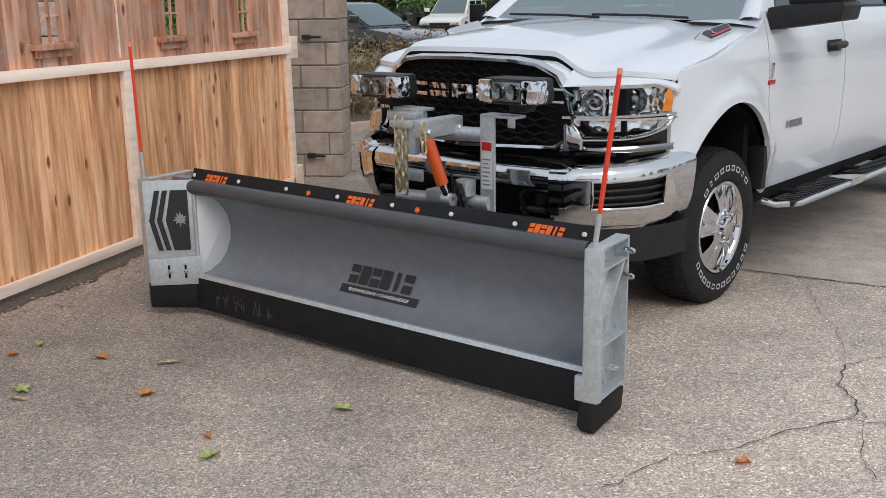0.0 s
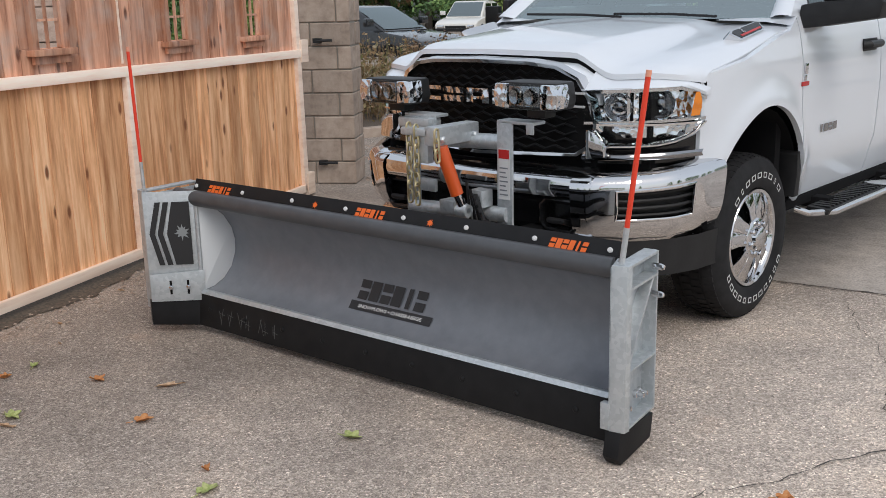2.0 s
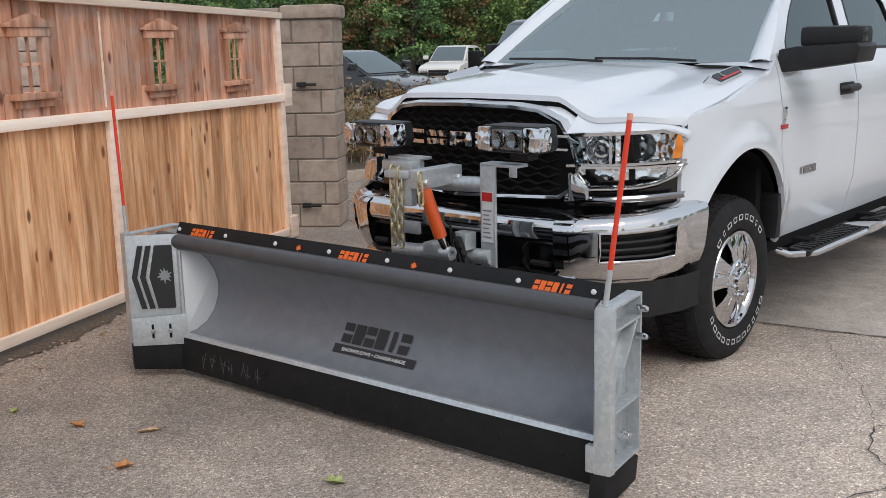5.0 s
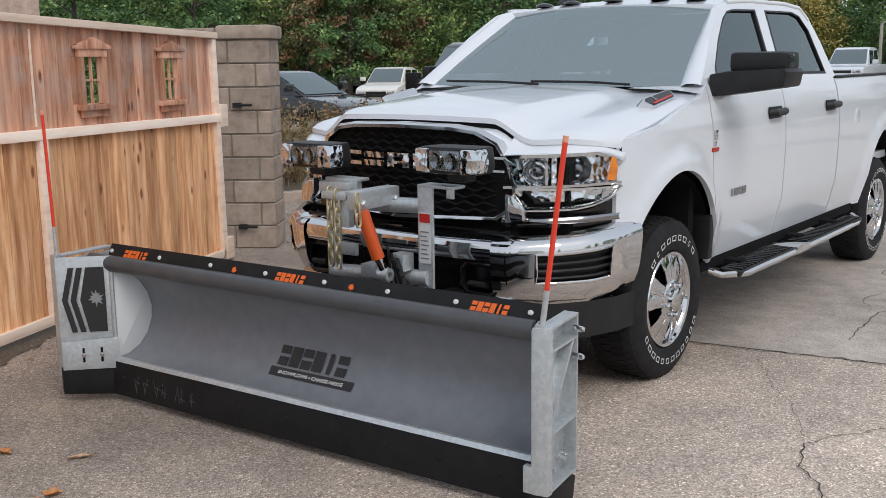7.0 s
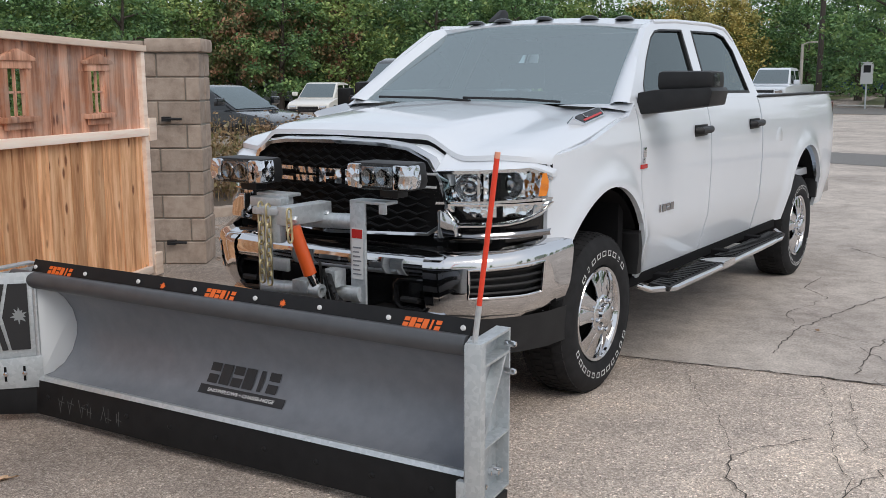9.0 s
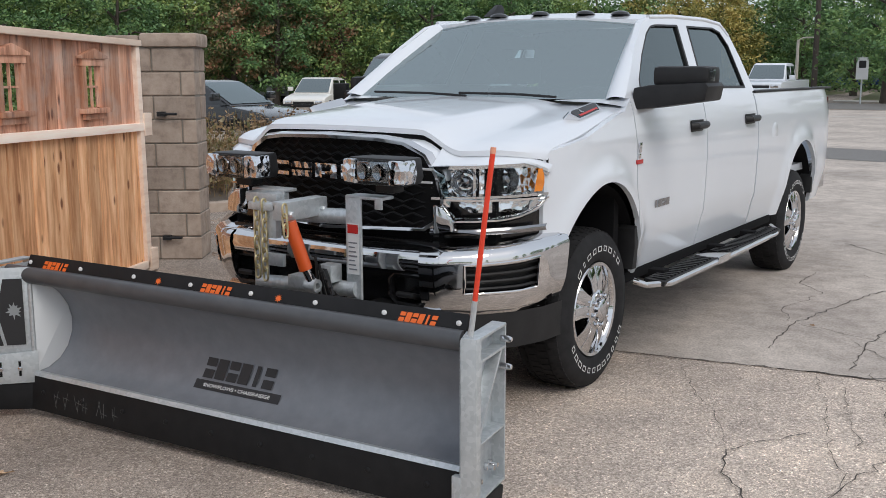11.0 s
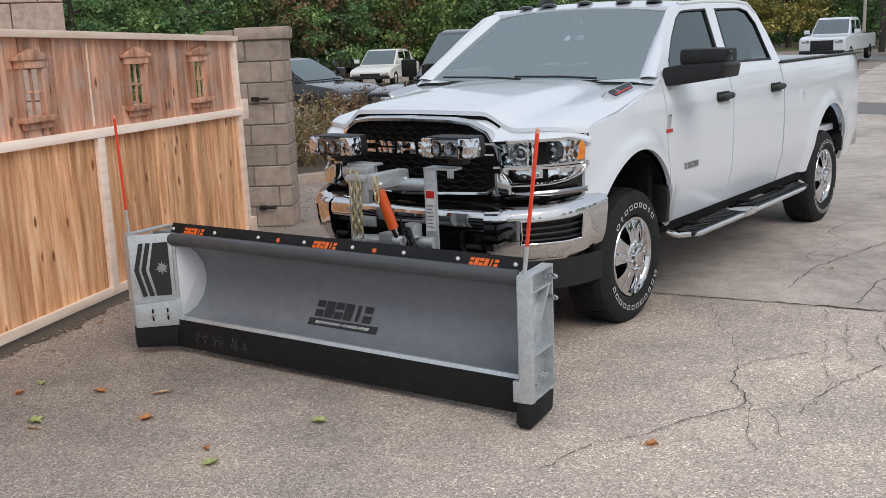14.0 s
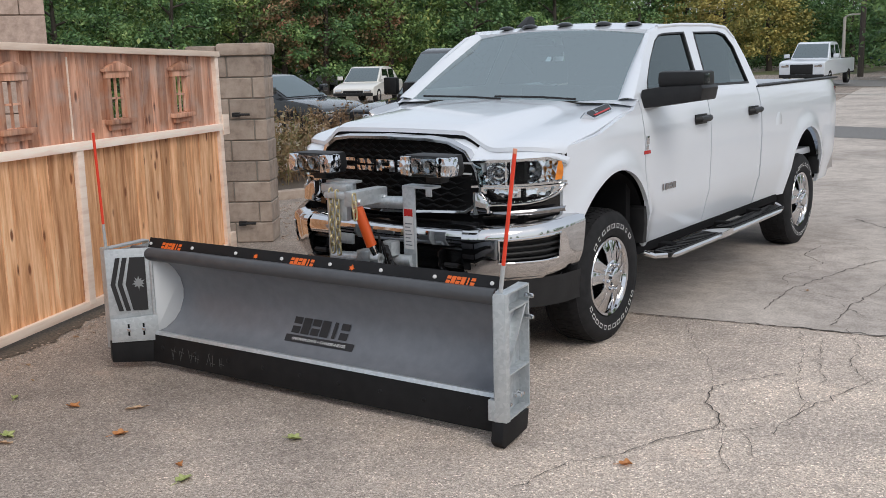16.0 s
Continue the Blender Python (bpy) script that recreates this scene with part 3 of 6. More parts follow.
    # back of the blade
    for z in (0.25, 0.45, 0.62):
        part("rear_rib", Geo().box(-0.95, 1.05, 0.225 if z < 0.6 else 0.18, 0.29, z - 0.03, z + 0.03), UNDER, pl, "dark steel rib", 0.005)
    for s in (-0.6, 0.0, 0.6):
        part("rear_post", Geo().box(s - 0.02, s + 0.02, 0.222, 0.34, 0.12, 0.66), UNDER, pl, "dark steel post", 0.005)
    part("push_frame", Geo().box(-0.42, 0.42, 0.3, 0.42, 0.2, 0.3).box(-0.42, -0.32, 0.3, 0.75, 0.2, 0.3).box(0.32, 0.42, 0.3, 0.75, 0.2, 0.3), UNDER, pl, "dark steel push frame", 0.008)
    # wings
    for side in (-1, 1):
        bot = 0.03 if side < 0 else 0.004
        h = (-0.96, 0.0) if side < 0 else (1.118, 0.0)
        f = (-1.125, -0.22) if side < 0 else (1.152, -0.15)
        bk = (-1.178, 0.2) if side < 0 else (1.165, 0.2)
        wing = part("wing", Geo().prism([h, f, (f[0], f[1] - 0.006), (h[0] - 0.004, h[1] - 0.008)], 0.15, 0.705, lambda p, q, r: (p, q, r)), GALV, pl, "galvanised steel side wing", 0.001)
        dx, dy = f[0] - h[0], f[1] - h[1]
        ln = math.hypot(dx, dy)
        ux, uy = dx / ln, dy / ln
        nx, ny = (-uy, ux) if (-uy if side < 0 else -uy) * -side > 0 else (uy, -ux)
        if ny > 0:
            nx, ny = -nx, -ny
        on = lambda a, z, off, h=h, ux=ux, uy=uy, nx=nx, ny=ny: Vector((h[0] + ux * a + nx * off, h[1] + uy * a + ny * off, z))
        if side < 0:
            # lower shoe plate with slots, chevrons and a leaf on the inner face
            g = Geo().sheet([[on(-0.005, 0.165, 0.012), on(ln + 0.005, 0.165, 0.012)], [on(-0.005, 0.315, 0.012), on(ln + 0.005, 0.30, 0.012)]], (nx * 0.01, ny * 0.01, 0))
            shoe = part("shoe_plate", g, GALV, wing, "galvanised shoe plate", 0.002)
            for a in (0.085, 0.175):
                g = Geo().sheet([[on(a - 0.006, 0.20, 0.0235), on(a + 0.006, 0.20, 0.0235)], [on(a - 0.006, 0.27, 0.0235), on(a + 0.006, 0.27, 0.0235)]])
                part("slot", g, UNDER, wing, "dark bolt slot", 0, False)
                g = Geo().lathe([(0.013, 0), (0.013, 0.006), (0.008, 0.012)], 6, Matrix.Translation(on(a, 0.235, 0.024)) @ pose(0, 0, 0, 0, 0, math.degrees(math.atan2(ny, nx))))
                part("bolt", g, CHROME, wing)
            for k in range(2):
                o = 0.045 + 0.045 * k
                g = Geo()
                for (a0, z0, a1, z1) in ((ln - 0.055 - 0.02 * 0, 0.345, ln - 0.015, 0.50), (ln - 0.015, 0.50, ln - 0.055, 0.655)):
                    q = 0.042 * k
                    g.add([on(a0 - q - 0.028, z0, 0.011), on(a0 - q, z0, 0.011), on(a1 - q, z1, 0.011), on(a1 - q - 0.028, z1, 0.011)], [(0, 1, 2, 3)])
                part("chevron", g, LOGO_DARK, wing, "charcoal chevron decal", 0, False)
            g = Geo().add([on(0.045, 0.345, 0.011), on(ln - 0.14, 0.345, 0.011), on(ln - 0.105, 0.50, 0.011), on(ln - 0.14, 0.655, 0.011), on(0.045, 0.655, 0.011)], [(0, 1, 2, 3, 4)])
            part("panel_decal", g, LOGO_DARK, wing, "charcoal panel decal", 0, False)
            g = Geo()
            maple(g, lambda p, q: on(p, q, 0.0135), 0.092, 0.505, 0.042)
            part("leaf_decal", g, mat_new("grey_decal", (0.3, 0.32, 0.33), 0.45, 0.4), wing, "grey leaf mark", 0, False)
            part("hinge", Geo().tube([(h[0], h[1] - 0.012, 0.22), (h[0], h[1] - 0.012, 0.63)], 0.012, 10), GALV, wing, "galvanised hinge pin")
        # outer frame
        o = side
        part("front_flange", Geo().prism([(f[0], f[1]), (f[0] + o * 0.05, f[1] + 0.012), (f[0] + o * 0.05, f[1] + 0.02), (f[0], f[1] + 0.008)], 0.125, 0.712, lambda p, q, r: (p, q, r)), GALV, wing, "", 0.002)
        part("front_flange", Geo().prism([(f[0] + o * 0.043, f[1] + 0.016), (f[0] + o * 0.05, f[1] + 0.016), (f[0] + o * 0.052, f[1] + 0.05), (f[0] + o * 0.045, f[1] + 0.05)], 0.125, 0.712, lambda p, q, r: (p, q, r)), GALV, wing, "", 0.001)
        part("side_plate", Geo().prism([(f[0] + o * 0.002, f[1] + 0.01), (f[0] + o * 0.008, f[1] + 0.01), (bk[0] - o * 0.035, bk[1]), (bk[0] - o * 0.041, bk[1])], 0.13, 0.69, lambda p, q, r: (p, q, r)), GALV, wing, "", 0.001)
        part("rear_flange", Geo().box(min(bk[0] - o * 0.04, bk[0] + o * 0.012), max(bk[0] - o * 0.04, bk[0] + o * 0.012), bk[1] - 0.012, bk[1], 0.125, 0.70), GALV, wing, "", 0.002)
        for z, th in ((0.70, 0.01), (0.62, 0.01), (0.33, 0.008), (0.125, 0.01)):
            poly = [(f[0] + o * 0.004, f[1] + 0.012), (f[0] + o * 0.05, f[1] + 0.014), (bk[0] + o * 0.012, bk[1]), (bk[0] - o * 0.04, bk[1])]
            part("rib", Geo().prism(poly, z, z + th, lambda p, q, r: (p, q, r)), GALV, wing, "", 0.002)
        g = Geo().prism([(f[1] + 0.03, 0.335), (f[1] + 0.045, 0.335), (bk[1] - 0.03, 0.62), (bk[1] - 0.05, 0.62)], 0.0, 0.045, lambda p, q, r: (lerp(f[0], bk[0] - o * 0.04, (p - f[1]) / 0.35) + o * (0.006 + r * 0.95), p, q))
        part("gusset", g, GALV, wing, "", 0.002)
        for yy, zz in ((-0.04, 0.185), (0.10, 0.195), (0.14, 0.195)):
            g = Geo().lathe([(0.016, 0), (0.016, 0.012), (0.010, 0.014), (0.010, 0.035)], 6, Matrix.Translation((lerp(f[0], bk[0] - o * 0.04, (yy + 0.15) / 0.35) + o * 0.008, yy, zz)) @ pose(0, 0, 0, 0, 0, 0 if o > 0 else 180))
            part("bolt", g, CHROME, wing)
        for yy in (bk[1] - 0.02,):
            for zz in (0.655, 0.555):
                part("bolt", Geo().lathe([(0.012, 0), (0.012, 0.03), (0.008, 0.04)], 8, Matrix.Translation((bk[0] + o * 0.0, yy, zz)) @ pose(0, 0, 0, 0, 0, 0 if o > 0 else 180)), CHROME, wing)
        if side > 0:
            part("inner_shoe", Geo().box(f[0] - 0.03, f[0] + 0.002, f[1] - 0.004, f[1] + 0.03, 0.128, 0.225), GALV, wing, "", 0.003)
        fx = f[0]
        poly = [(-0.165, bot + 0.03), (-0.135, bot), (-0.125, bot), (0.13, bot + 0.03), (0.15, 0.124), (-0.145, 0.124)]
        if side > 0:
            g = Geo().prism(poly, fx - 0.015, fx + 0.04, lambda p, q, r: (r, p, q))
        else:
            g = Geo()
            pts = [on(ln + 0.01, 0, 0.012), on(ln + 0.01, 0, -0.035), on(-0.02, 0, -0.035), on(-0.02, 0, 0.012)]
            lo = [bot + 0.015, bot + 0.03, bot + 0.02, bot]
            g.add([(p.x, p.y, z) for p, z in zip(pts, lo)] + [(p.x, p.y, 0.172) for p in pts], [(0, 1, 2, 3), (4, 7, 6, 5), (0, 4, 5, 1), (1, 5, 6, 2), (2, 6, 7, 3), (3, 7, 4, 0)])
        part("wing_edge", g, EDGE_BLACK, wing, "black poly wing edge", 0.006)
        # marker rod
        a = (1.168, -0.12, 0.66) if side > 0 else (-1.13, -0.2, 0.66)
        b = (1.24, -0.10, 1.345) if side > 0 else (-1.153, -0.2, 1.385)
        P = lambda t: Vector(a).lerp(Vector(b), t)
        rod = part("marker_rod", Geo().tube([P(0.26), P(0.97)], 0.0085, 10), RED_ROD, pl, "bright red plastic marker rod")
        part("rod_tip", Geo().tube([P(0.97), P(1.0)], 0.009, 10), ROD_TIP, rod, "pale worn tip")
        part("rod_spring", Geo().tube([P(0.06), P(0.26)], 0.0095, 10), GALV, rod, "bare metal spring")
        part("rod_bracket", Geo().box(a[0] - 0.016, a[0] + 0.016, a[1] - 0.006, a[1] + 0.006, 0.635, 0.72), GALV, rod, "steel bracket", 0.002)
    size = Matrix.Diagonal((1.136, 0.82, 1.029, 1))
    for o in pl.children_recursive:
        if o.type == "MESH":
            o.data.transform(size)
        else:
            o.matrix_basis = size @ o.matrix_basis
    return pl


make_plough()

# ---- pickup truck: front axle at y = 0, nose towards -y ----
SIDE_X = [(0.50, 0.935), (0.60, 0.962), (0.70, 0.982), (0.725, 0.998), (0.875, 1.006), (1.10, 1.012), (1.28, 1.003), (1.40, 0.98), (1.46, 0.962), (1.50, 0.945)]
WHEEL_R = 0.415
AXLES = (0.0, 3.80)


def side_x(y, z):
    x = curve(z, SIDE_X)
    if y < -0.15:
        x -= 0.16 * ((-0.15 - y) / 0.6) ** 2 * 0.9
    if y > 4.5:
        x -= 0.05 * ((y - 4.5) / 0.4) ** 2
    for a in AXLES:
        r = math.hypot((y - a) / 0.49, (z - 0.57) / 0.51)
        x += 0.028 * math.exp(-((r - 1.0) / 0.16) ** 2)
    return x


def arch_z(y):
    z = 0.52
    for a in AXLES:
        q = 1 - ((y - a) / 0.48) ** 2
        if q > 0:
            z = max(z, 0.57 + 0.505 * math.sqrt(q))
    return z


def side_panel(name, y0, y1, top, parent, sgn, label="", mat=None, zmin=0.0):
    n = max(6, int((y1 - y0) / 0.035))
    rows = []
    for i in range(n + 1):
        y = lerp(y0, y1, i / n)
        zb = max(arch_z(y), zmin)
        zt = curve(y, top)
        rows.append([(sgn * side_x(y, lerp(zb, zt, (j / 14) ** 0.9)), y, lerp(zb, zt, (j / 14) ** 0.9)) for j in range(15)])
    return part(name, Geo().sheet(rows, (-sgn * 0.03, 0, 0)), mat or PAINT, parent, label)


BELT = [(0.3, 1.485), (2.7, 1.485)]
BED_TOP = [(2.4, 1.475), (4.9, 1.475)]


def hood_z(x, y):
    t = max(0.0, (y + 0.885) / 1.315)
    a = abs(x)
    mid = lerp(1.394, 1.505, t ** 0.85)
    low = lerp(1.268, 1.470, t ** 0.85)
    k = smooth01((a - 0.46) / 0.2)
    z = lerp(mid, low, k)
    z -= 0.010 * max(0, (a - 0.62) / 0.25) ** 2
    z -= 0.05 * max(0, (a - 0.80) / 0.155) ** 2 * (1 - 0.85 * smooth01((y + 0.25) / 0.5))
    return z - 0.012 * (a / 0.42) ** 2 * (1 - k)


HOOD_W = 0.955
FENDER_TOP = [(y, hood_z(HOOD_W, y) - 0.008) for y in (-0.72, -0.6, -0.4, -0.2, 0.0, 0.2, 0.3)] + [(0.36, 1.455), (0.41, 1.485)]


def hood_front(x):
    return -0.885 + 0.19 * (abs(x) / 0.875) ** 2.6 + 0.12 * max(0, (abs(x) - 0.82) / 0.135) ** 2


def make_wheel(parent, x, y, sgn, steer=0.0):
    m = pose(x, y, WHEEL_R - 0.004, 0, 0, steer + (0 if sgn > 0 else 180))
    R0 = WHEEL_R
    wheel = part("wheel", Geo().lathe([(0.252, -0.02), (0.238, -0.03), (0.228, -0.05), (0.228, -0.22), (0.24, -0.24), (0.225, -0.235), (0.215, -0.2), (0.215, -0.06)], 48, m, True), CHROME, parent, "polished chrome wheel")
    prof = [(0.255, -0.012), (0.27, -0.004), (0.31, 0.004), (0.35, 0.002), (0.385, -0.012), (0.405, -0.03), (R0, -0.05), (R0 + 0.002, -0.14), (R0, -0.235), (0.405, -0.255), (0.35, -0.285), (0.255, -0.27), (0.245, -0.14)]
    tyre = part("tyre", Geo().lathe(prof, 64, m, True), TYRE, wheel, "black all-season tyre with outlined letter marks")
    g = Geo()
    for k in range(60):
        a = 2 * math.pi * k / 60
        for x0, x1, sk in ((-0.028, -0.075, 0.0), (-0.09, -0.138, 0.05), (-0.148, -0.195, 0.02), (-0.208, -0.255, 0.06)):
            aa = a + sk
            w = 0.036
            pts = []
            for rr in (R0 - 0.012, R0 + 0.0065):
                for xx, da in ((x0, 0), (x0, w * 2), (x1, w * 2 + 0.012), (x1, 0.012)):
                    r2 = rr - (0.012 if xx in (-0.028, -0.255) else 0)
                    pts.append(m @ Vector((xx, r2 * math.cos(aa + da), r2 * math.sin(aa + da))))
            g.add(pts, [(0, 3, 2, 1), (4, 5, 6, 7), (0, 1, 5, 4), (1, 2, 6, 5), (2, 3, 7, 6), (3, 0, 4, 7)])
    tread = part("tread", g, TYRE, tyre, "", 0, False)
    tagged(tread, kind="stuff")
    # outlined letter marks: plain rings of bars
    def mark(ac, wide, r0=0.305, r1=0.334):
        pts = []
        for u, q in ((-1, 0), (1, 0), (1, 1), (-1, 1), (-0.68, 0.17), (0.68, 0.17), (0.68, 0.83), (-0.68, 0.83)):
            r = lerp(r0, r1, q)
            a = ac + u * wide
            pts.append(m @ Vector((0.0065, r * math.cos(a), r * math.sin(a))))
        part("letter_mark", Geo().add(pts, [(0, 1, 5, 4), (1, 2, 6, 5), (2, 3, 7, 6), (3, 0, 4, 7)]), DECAL_WHITE, tyre, "", 0, False)

    for k in range(9):
        mark(math.radians(90 + 46 - 11.5 * k), (0.07, 0.03, 0.066, 0.06, 0.07, 0.055)[k % 6])
    for k in range(12):
        mark(math.radians(270 - 62 + 11 * k), (0.055, 0.066, 0.07, 0.06, 0.05)[k % 5])
    # face of the rim: five pairs of spokes
    lip = [(0.252, -0.018), (0.246, -0.008), (0.232, -0.012), (0.222, -0.035), (0.232, -0.05), (0.246, -0.045)]
    part("rim_lip", Geo().lathe(lip, 48, m, True), CHROME, wheel)
    g = Geo()
    for k in range(5):
        a = 2 * math.pi * k / 5 + math.pi / 2
        for d in (-1, 1):
            pts = []
            for r, w0, off, xx in ((0.085, 0.025, 0.026, 0.004), (0.15, 0.032, 0.034, -0.004), (0.232, 0.050, 0.052, -0.026)):
                for s in (-1, 1):
                    t = d * off + s * w0
                    for dd in (0, -0.035):
                        pts.append(m @ Vector((xx + dd, r * math.cos(a) - t * math.sin(a), r * math.sin(a) + t * math.cos(a))))
            f = []
            for i in (0, 4):
                f += [(i, i + 2, i + 6, i + 4), (i + 1, i + 5, i + 7, i + 3), (i, i + 4, i + 5, i + 1), (i + 2, i + 3, i + 7, i + 6)]
            g.add(pts, f + [(0, 1, 3, 2), (8, 10, 11, 9)])
        pts = []
        for r, w0, xx in ((0.08, 0.03, -0.004), (0.15, 0.03, -0.014), (0.22, 0.03, -0.036)):
            for s in (-1, 1):
                for dd in (0, -0.02):
                    t = s * w0
                    pts.append(m @ Vector((xx + dd, r * math.cos(a) - t * math.sin(a), r * math.sin(a) + t * math.cos(a))))
        f = []
        for i in (0, 4):
            f += [(i, i + 2, i + 6, i + 4), (i + 1, i + 5, i + 7, i + 3), (i, i + 4, i + 5, i + 1), (i + 2, i + 3, i + 7, i + 6)]
        g.add(pts, f + [(0, 1, 3, 2), (8, 10, 11, 9)])
    part("spokes", g, CHROME, wheel, "chrome spokes", 0.004)
    hub = part("hub", Geo().lathe([(0.105, -0.03), (0.105, 0.0), (0.095, 0.008), (0.062, 0.012), (0.058, 0.03), (0.05, 0.036), (0.0005, 0.038)], 32, m), CHROME, wheel, "chrome centre cap")
    for k in range(8):
        a = 2 * math.pi * k / 8 + 0.2
        part("nut", Geo().lathe([(0.012, 0), (0.012, 0.018), (0.007, 0.024)], 8, m @ Matrix.Translation((0.006, 0.081 * math.cos(a), 0.081 * math.sin(a)))), CHROME, hub)
    part("brake_disc", Geo().lathe([(0.205, -0.14), (0.205, -0.11), (0.05, -0.11), (0.05, -0.14)], 32, m, True), UNDER, wheel, "dark brake disc")
    return wheel


def wrap_point(t):
    """Plan of the front bumper: t runs from the middle (0) to the wheel (1)."""
    return Vector((curve(t, [(0, 0.0), (0.52, 0.66), (0.68, 0.82), (0.8, 0.93), (0.9, 0.985), (1, 1.0)]),
                   curve(t, [(0, -1.07), (0.35, -1.055), (0.52, -1.02), (0.68, -0.9), (0.8, -0.74), (0.9, -0.58), (1, -0.41)]), 0))


def make_truck():
    tr = thing("pickup_truck", pose(0, 0, 0), "white four-door heavy-duty pickup truck with chrome front", "pickup truck")
    # sides
    for s in (-1, 1):
        fen = side_panel("front_fender", -0.545, 0.405, FENDER_TOP, tr, s)
        side_panel("front_door", 0.415, 1.515, BELT, tr, s)
        side_panel("rear_door", 1.528, 2.585, BELT, tr, s)
        bed = side_panel("bed_side", 2.61, 4.90, BED_TOP, tr, s)
        part("bed_rail", Geo().box(min(s * 0.86, s * 0.965), max(s * 0.86, s * 0.965), 2.62, 4.89, 1.474, 1.49), BLACK, bed, "black plastic rail cap", 0.005)
        part("rocker", Geo().box(min(s * 0.80, s * 0.955), max(s * 0.80, s * 0.955), 0.42, 3.2, 0.47, 0.53), UNDER, tr, "dark sill", 0.01)
        for a in AXLES:
            # wheel housing
            rows = []
            for k in range(17):
                q = math.pi * k / 16
                rows.append([(s * xx, a + 0.50 * math.cos(q), 0.55 + 0.51 * math.sin(q)) for xx in (0.55, 0.975)])
            part("wheel_housing", Geo().sheet(rows).box(min(s * 0.54, s * 0.55), max(s * 0.54, s * 0.55), a - 0.5, a + 0.5, 0.35, 1.06), UNDER, tr, "black wheel housing")
        part("arch_flap", Geo().prism([(0.38, 0.56), (0.44, 0.56), (0.455, 0.70), (0.43, 0.80), (0.40, 0.78), (0.41, 0.68)], 0.90, 1.01, lambda p, q, r: (s * r, p, q)), BLACK, tr, "black plastic flap", 0.004)
        part("arch_flap", Geo().prism([(4.22, 0.60), (4.27, 0.60), (4.29, 0.78), (4.26, 0.78)], 0.90, 1.0, lambda p, q, r: (s * r, p, q)), BLACK, tr, "black plastic flap", 0.004)
        # greenhouse side, a sloping plane with two window openings
        gx = lambda z: s * (0.948 - (z - 1.485) * 0.41)
        outer = [(0.36, 1.485), (0.55, 1.62), (0.76, 1.78), (0.96, 1.905), (1.12, 1.945), (1.5, 1.965), (2.1, 1.97), (2.40, 1.955), (2.51, 1.88), (2.59, 1.72), (2.65, 1.485)]
        wins = [[(0.60, 1.525), (0.63, 1.58), (0.80, 1.725), (0.98, 1.85), (1.08, 1.893), (1.17, 1.905), (1.54, 1.915), (1.47, 1.525)],
                [(1.61, 1.52), (1.70, 1.915), (2.20, 1.92), (2.33, 1.895), (2.42, 1.80), (2.47, 1.51)]]
        bm = bmesh.new()
        es = []
        for loop in [outer] + wins:
            vs = [bm.verts.new((gx(z), y, z)) for y, z in loop]
            es += [bm.edges.new((vs[i], vs[(i + 1) % len(vs)])) for i in range(len(vs))]
        bmesh.ops.triangle_fill(bm, edges=es, use_beauty=True, use_dissolve=False)
        r = bmesh.ops.extrude_face_region(bm, geom=bm.faces[:])
        for v in r["geom"]:
            if isinstance(v, bmesh.types.BMVert):
                v.co.x -= s * 0.035
        bmesh.ops.recalc_face_normals(bm, faces=bm.faces)
        me = bpy.data.meshes.new("cab_side")
        bm.to_mesh(me)
        bm.free()
        me.materials.append(PAINT)
        cab = new("cab_side", me)
        cab.parent = tr
        for wi, loop in enumerate(wins):
            c = (sum(p for p, q in loop) / len(loop), sum(q for p, q in loop) / len(loop))
            rim = [(y, z) for y, z in loop]
            g = Geo()
            n = len(loop)
            v = [(gx(z) + s * 0.002, y, z) for y, z in loop] + [(gx(lerp(z, c[1], 0.07)) + s * 0.002, lerp(y, c[0], 0.05), lerp(z, c[1], 0.07)) for y, z in loop]
            v += [(x - s * 0.02, y, z) for x, y, z in v]
            f = [(i, (i + 1) % n, n + (i + 1) % n, n + i) for i in range(n)] + [(n + i, n + (i + 1) % n, 3 * n + (i + 1) % n, 3 * n + i) for i in range(n)]
            g.add(v, f)
            part("window_seal", g, BLACK, cab, "black rubber seal", 0, False)
            g = Geo().add([(gx(z) - s * 0.012, y, z) for y, z in loop], [tuple(range(n))])
            pane = part("side_window", g, TINTED, cab, "dark tinted glass", 0, False)
            pane.visible_shadow = False
            facing(pane, (s, 0, 0))
        # handles
        for yy in (1.335, 2.405):
            x = side_x(yy, 1.30)
            h = part("door_handle", Geo().tube([(s * (x + 0.005), yy - 0.10, 1.30), (s * (x + 0.035), yy - 0.085, 1.302), (s * (x + 0.04), yy + 0.06, 1.304), (s * (x + 0.03), yy + 0.10, 1.304), (s * (x + 0.0), yy + 0.11, 1.304)], [0.022, 0.024, 0.024, 0.024, 0.02], 10, flat=0.95), BLACK, tr, "black door handle")
            part("handle_cup", Geo().box(min(s * (x - 0.002), s * (x + 0.006)), max(s * (x - 0.002), s * (x + 0.006)), yy - 0.10, yy + 0.11, 1.265, 1.335), BLACK, h, "", 0.003)
        # mirror
        MW = 1.35 if s > 0 else 1.10
        dz, dy = (0.0, 0.0) if s > 0 else (-0.06, 0.08)
        mir = part("mirror", Geo().box(min(s * 1.04, s * MW), max(s * 1.04, s * MW), 0.50 + dy, 0.70 + dy, 1.55 + dz, 1.655 + dz), BLACK, tr, "large black towing mirror", 0.03)
        part("mirror_base", Geo().prism([(0.94, 1.42), (1.04, 1.43), (MW, 1.475), (MW + 0.015, 1.55), (MW, 1.57), (1.04, 1.555), (0.95, 1.54)], 0.46 + dy, 0.72 + dy, lambda p, q, r: (s * p, r, q + dz)), BLACK, mir, "", 0.02)
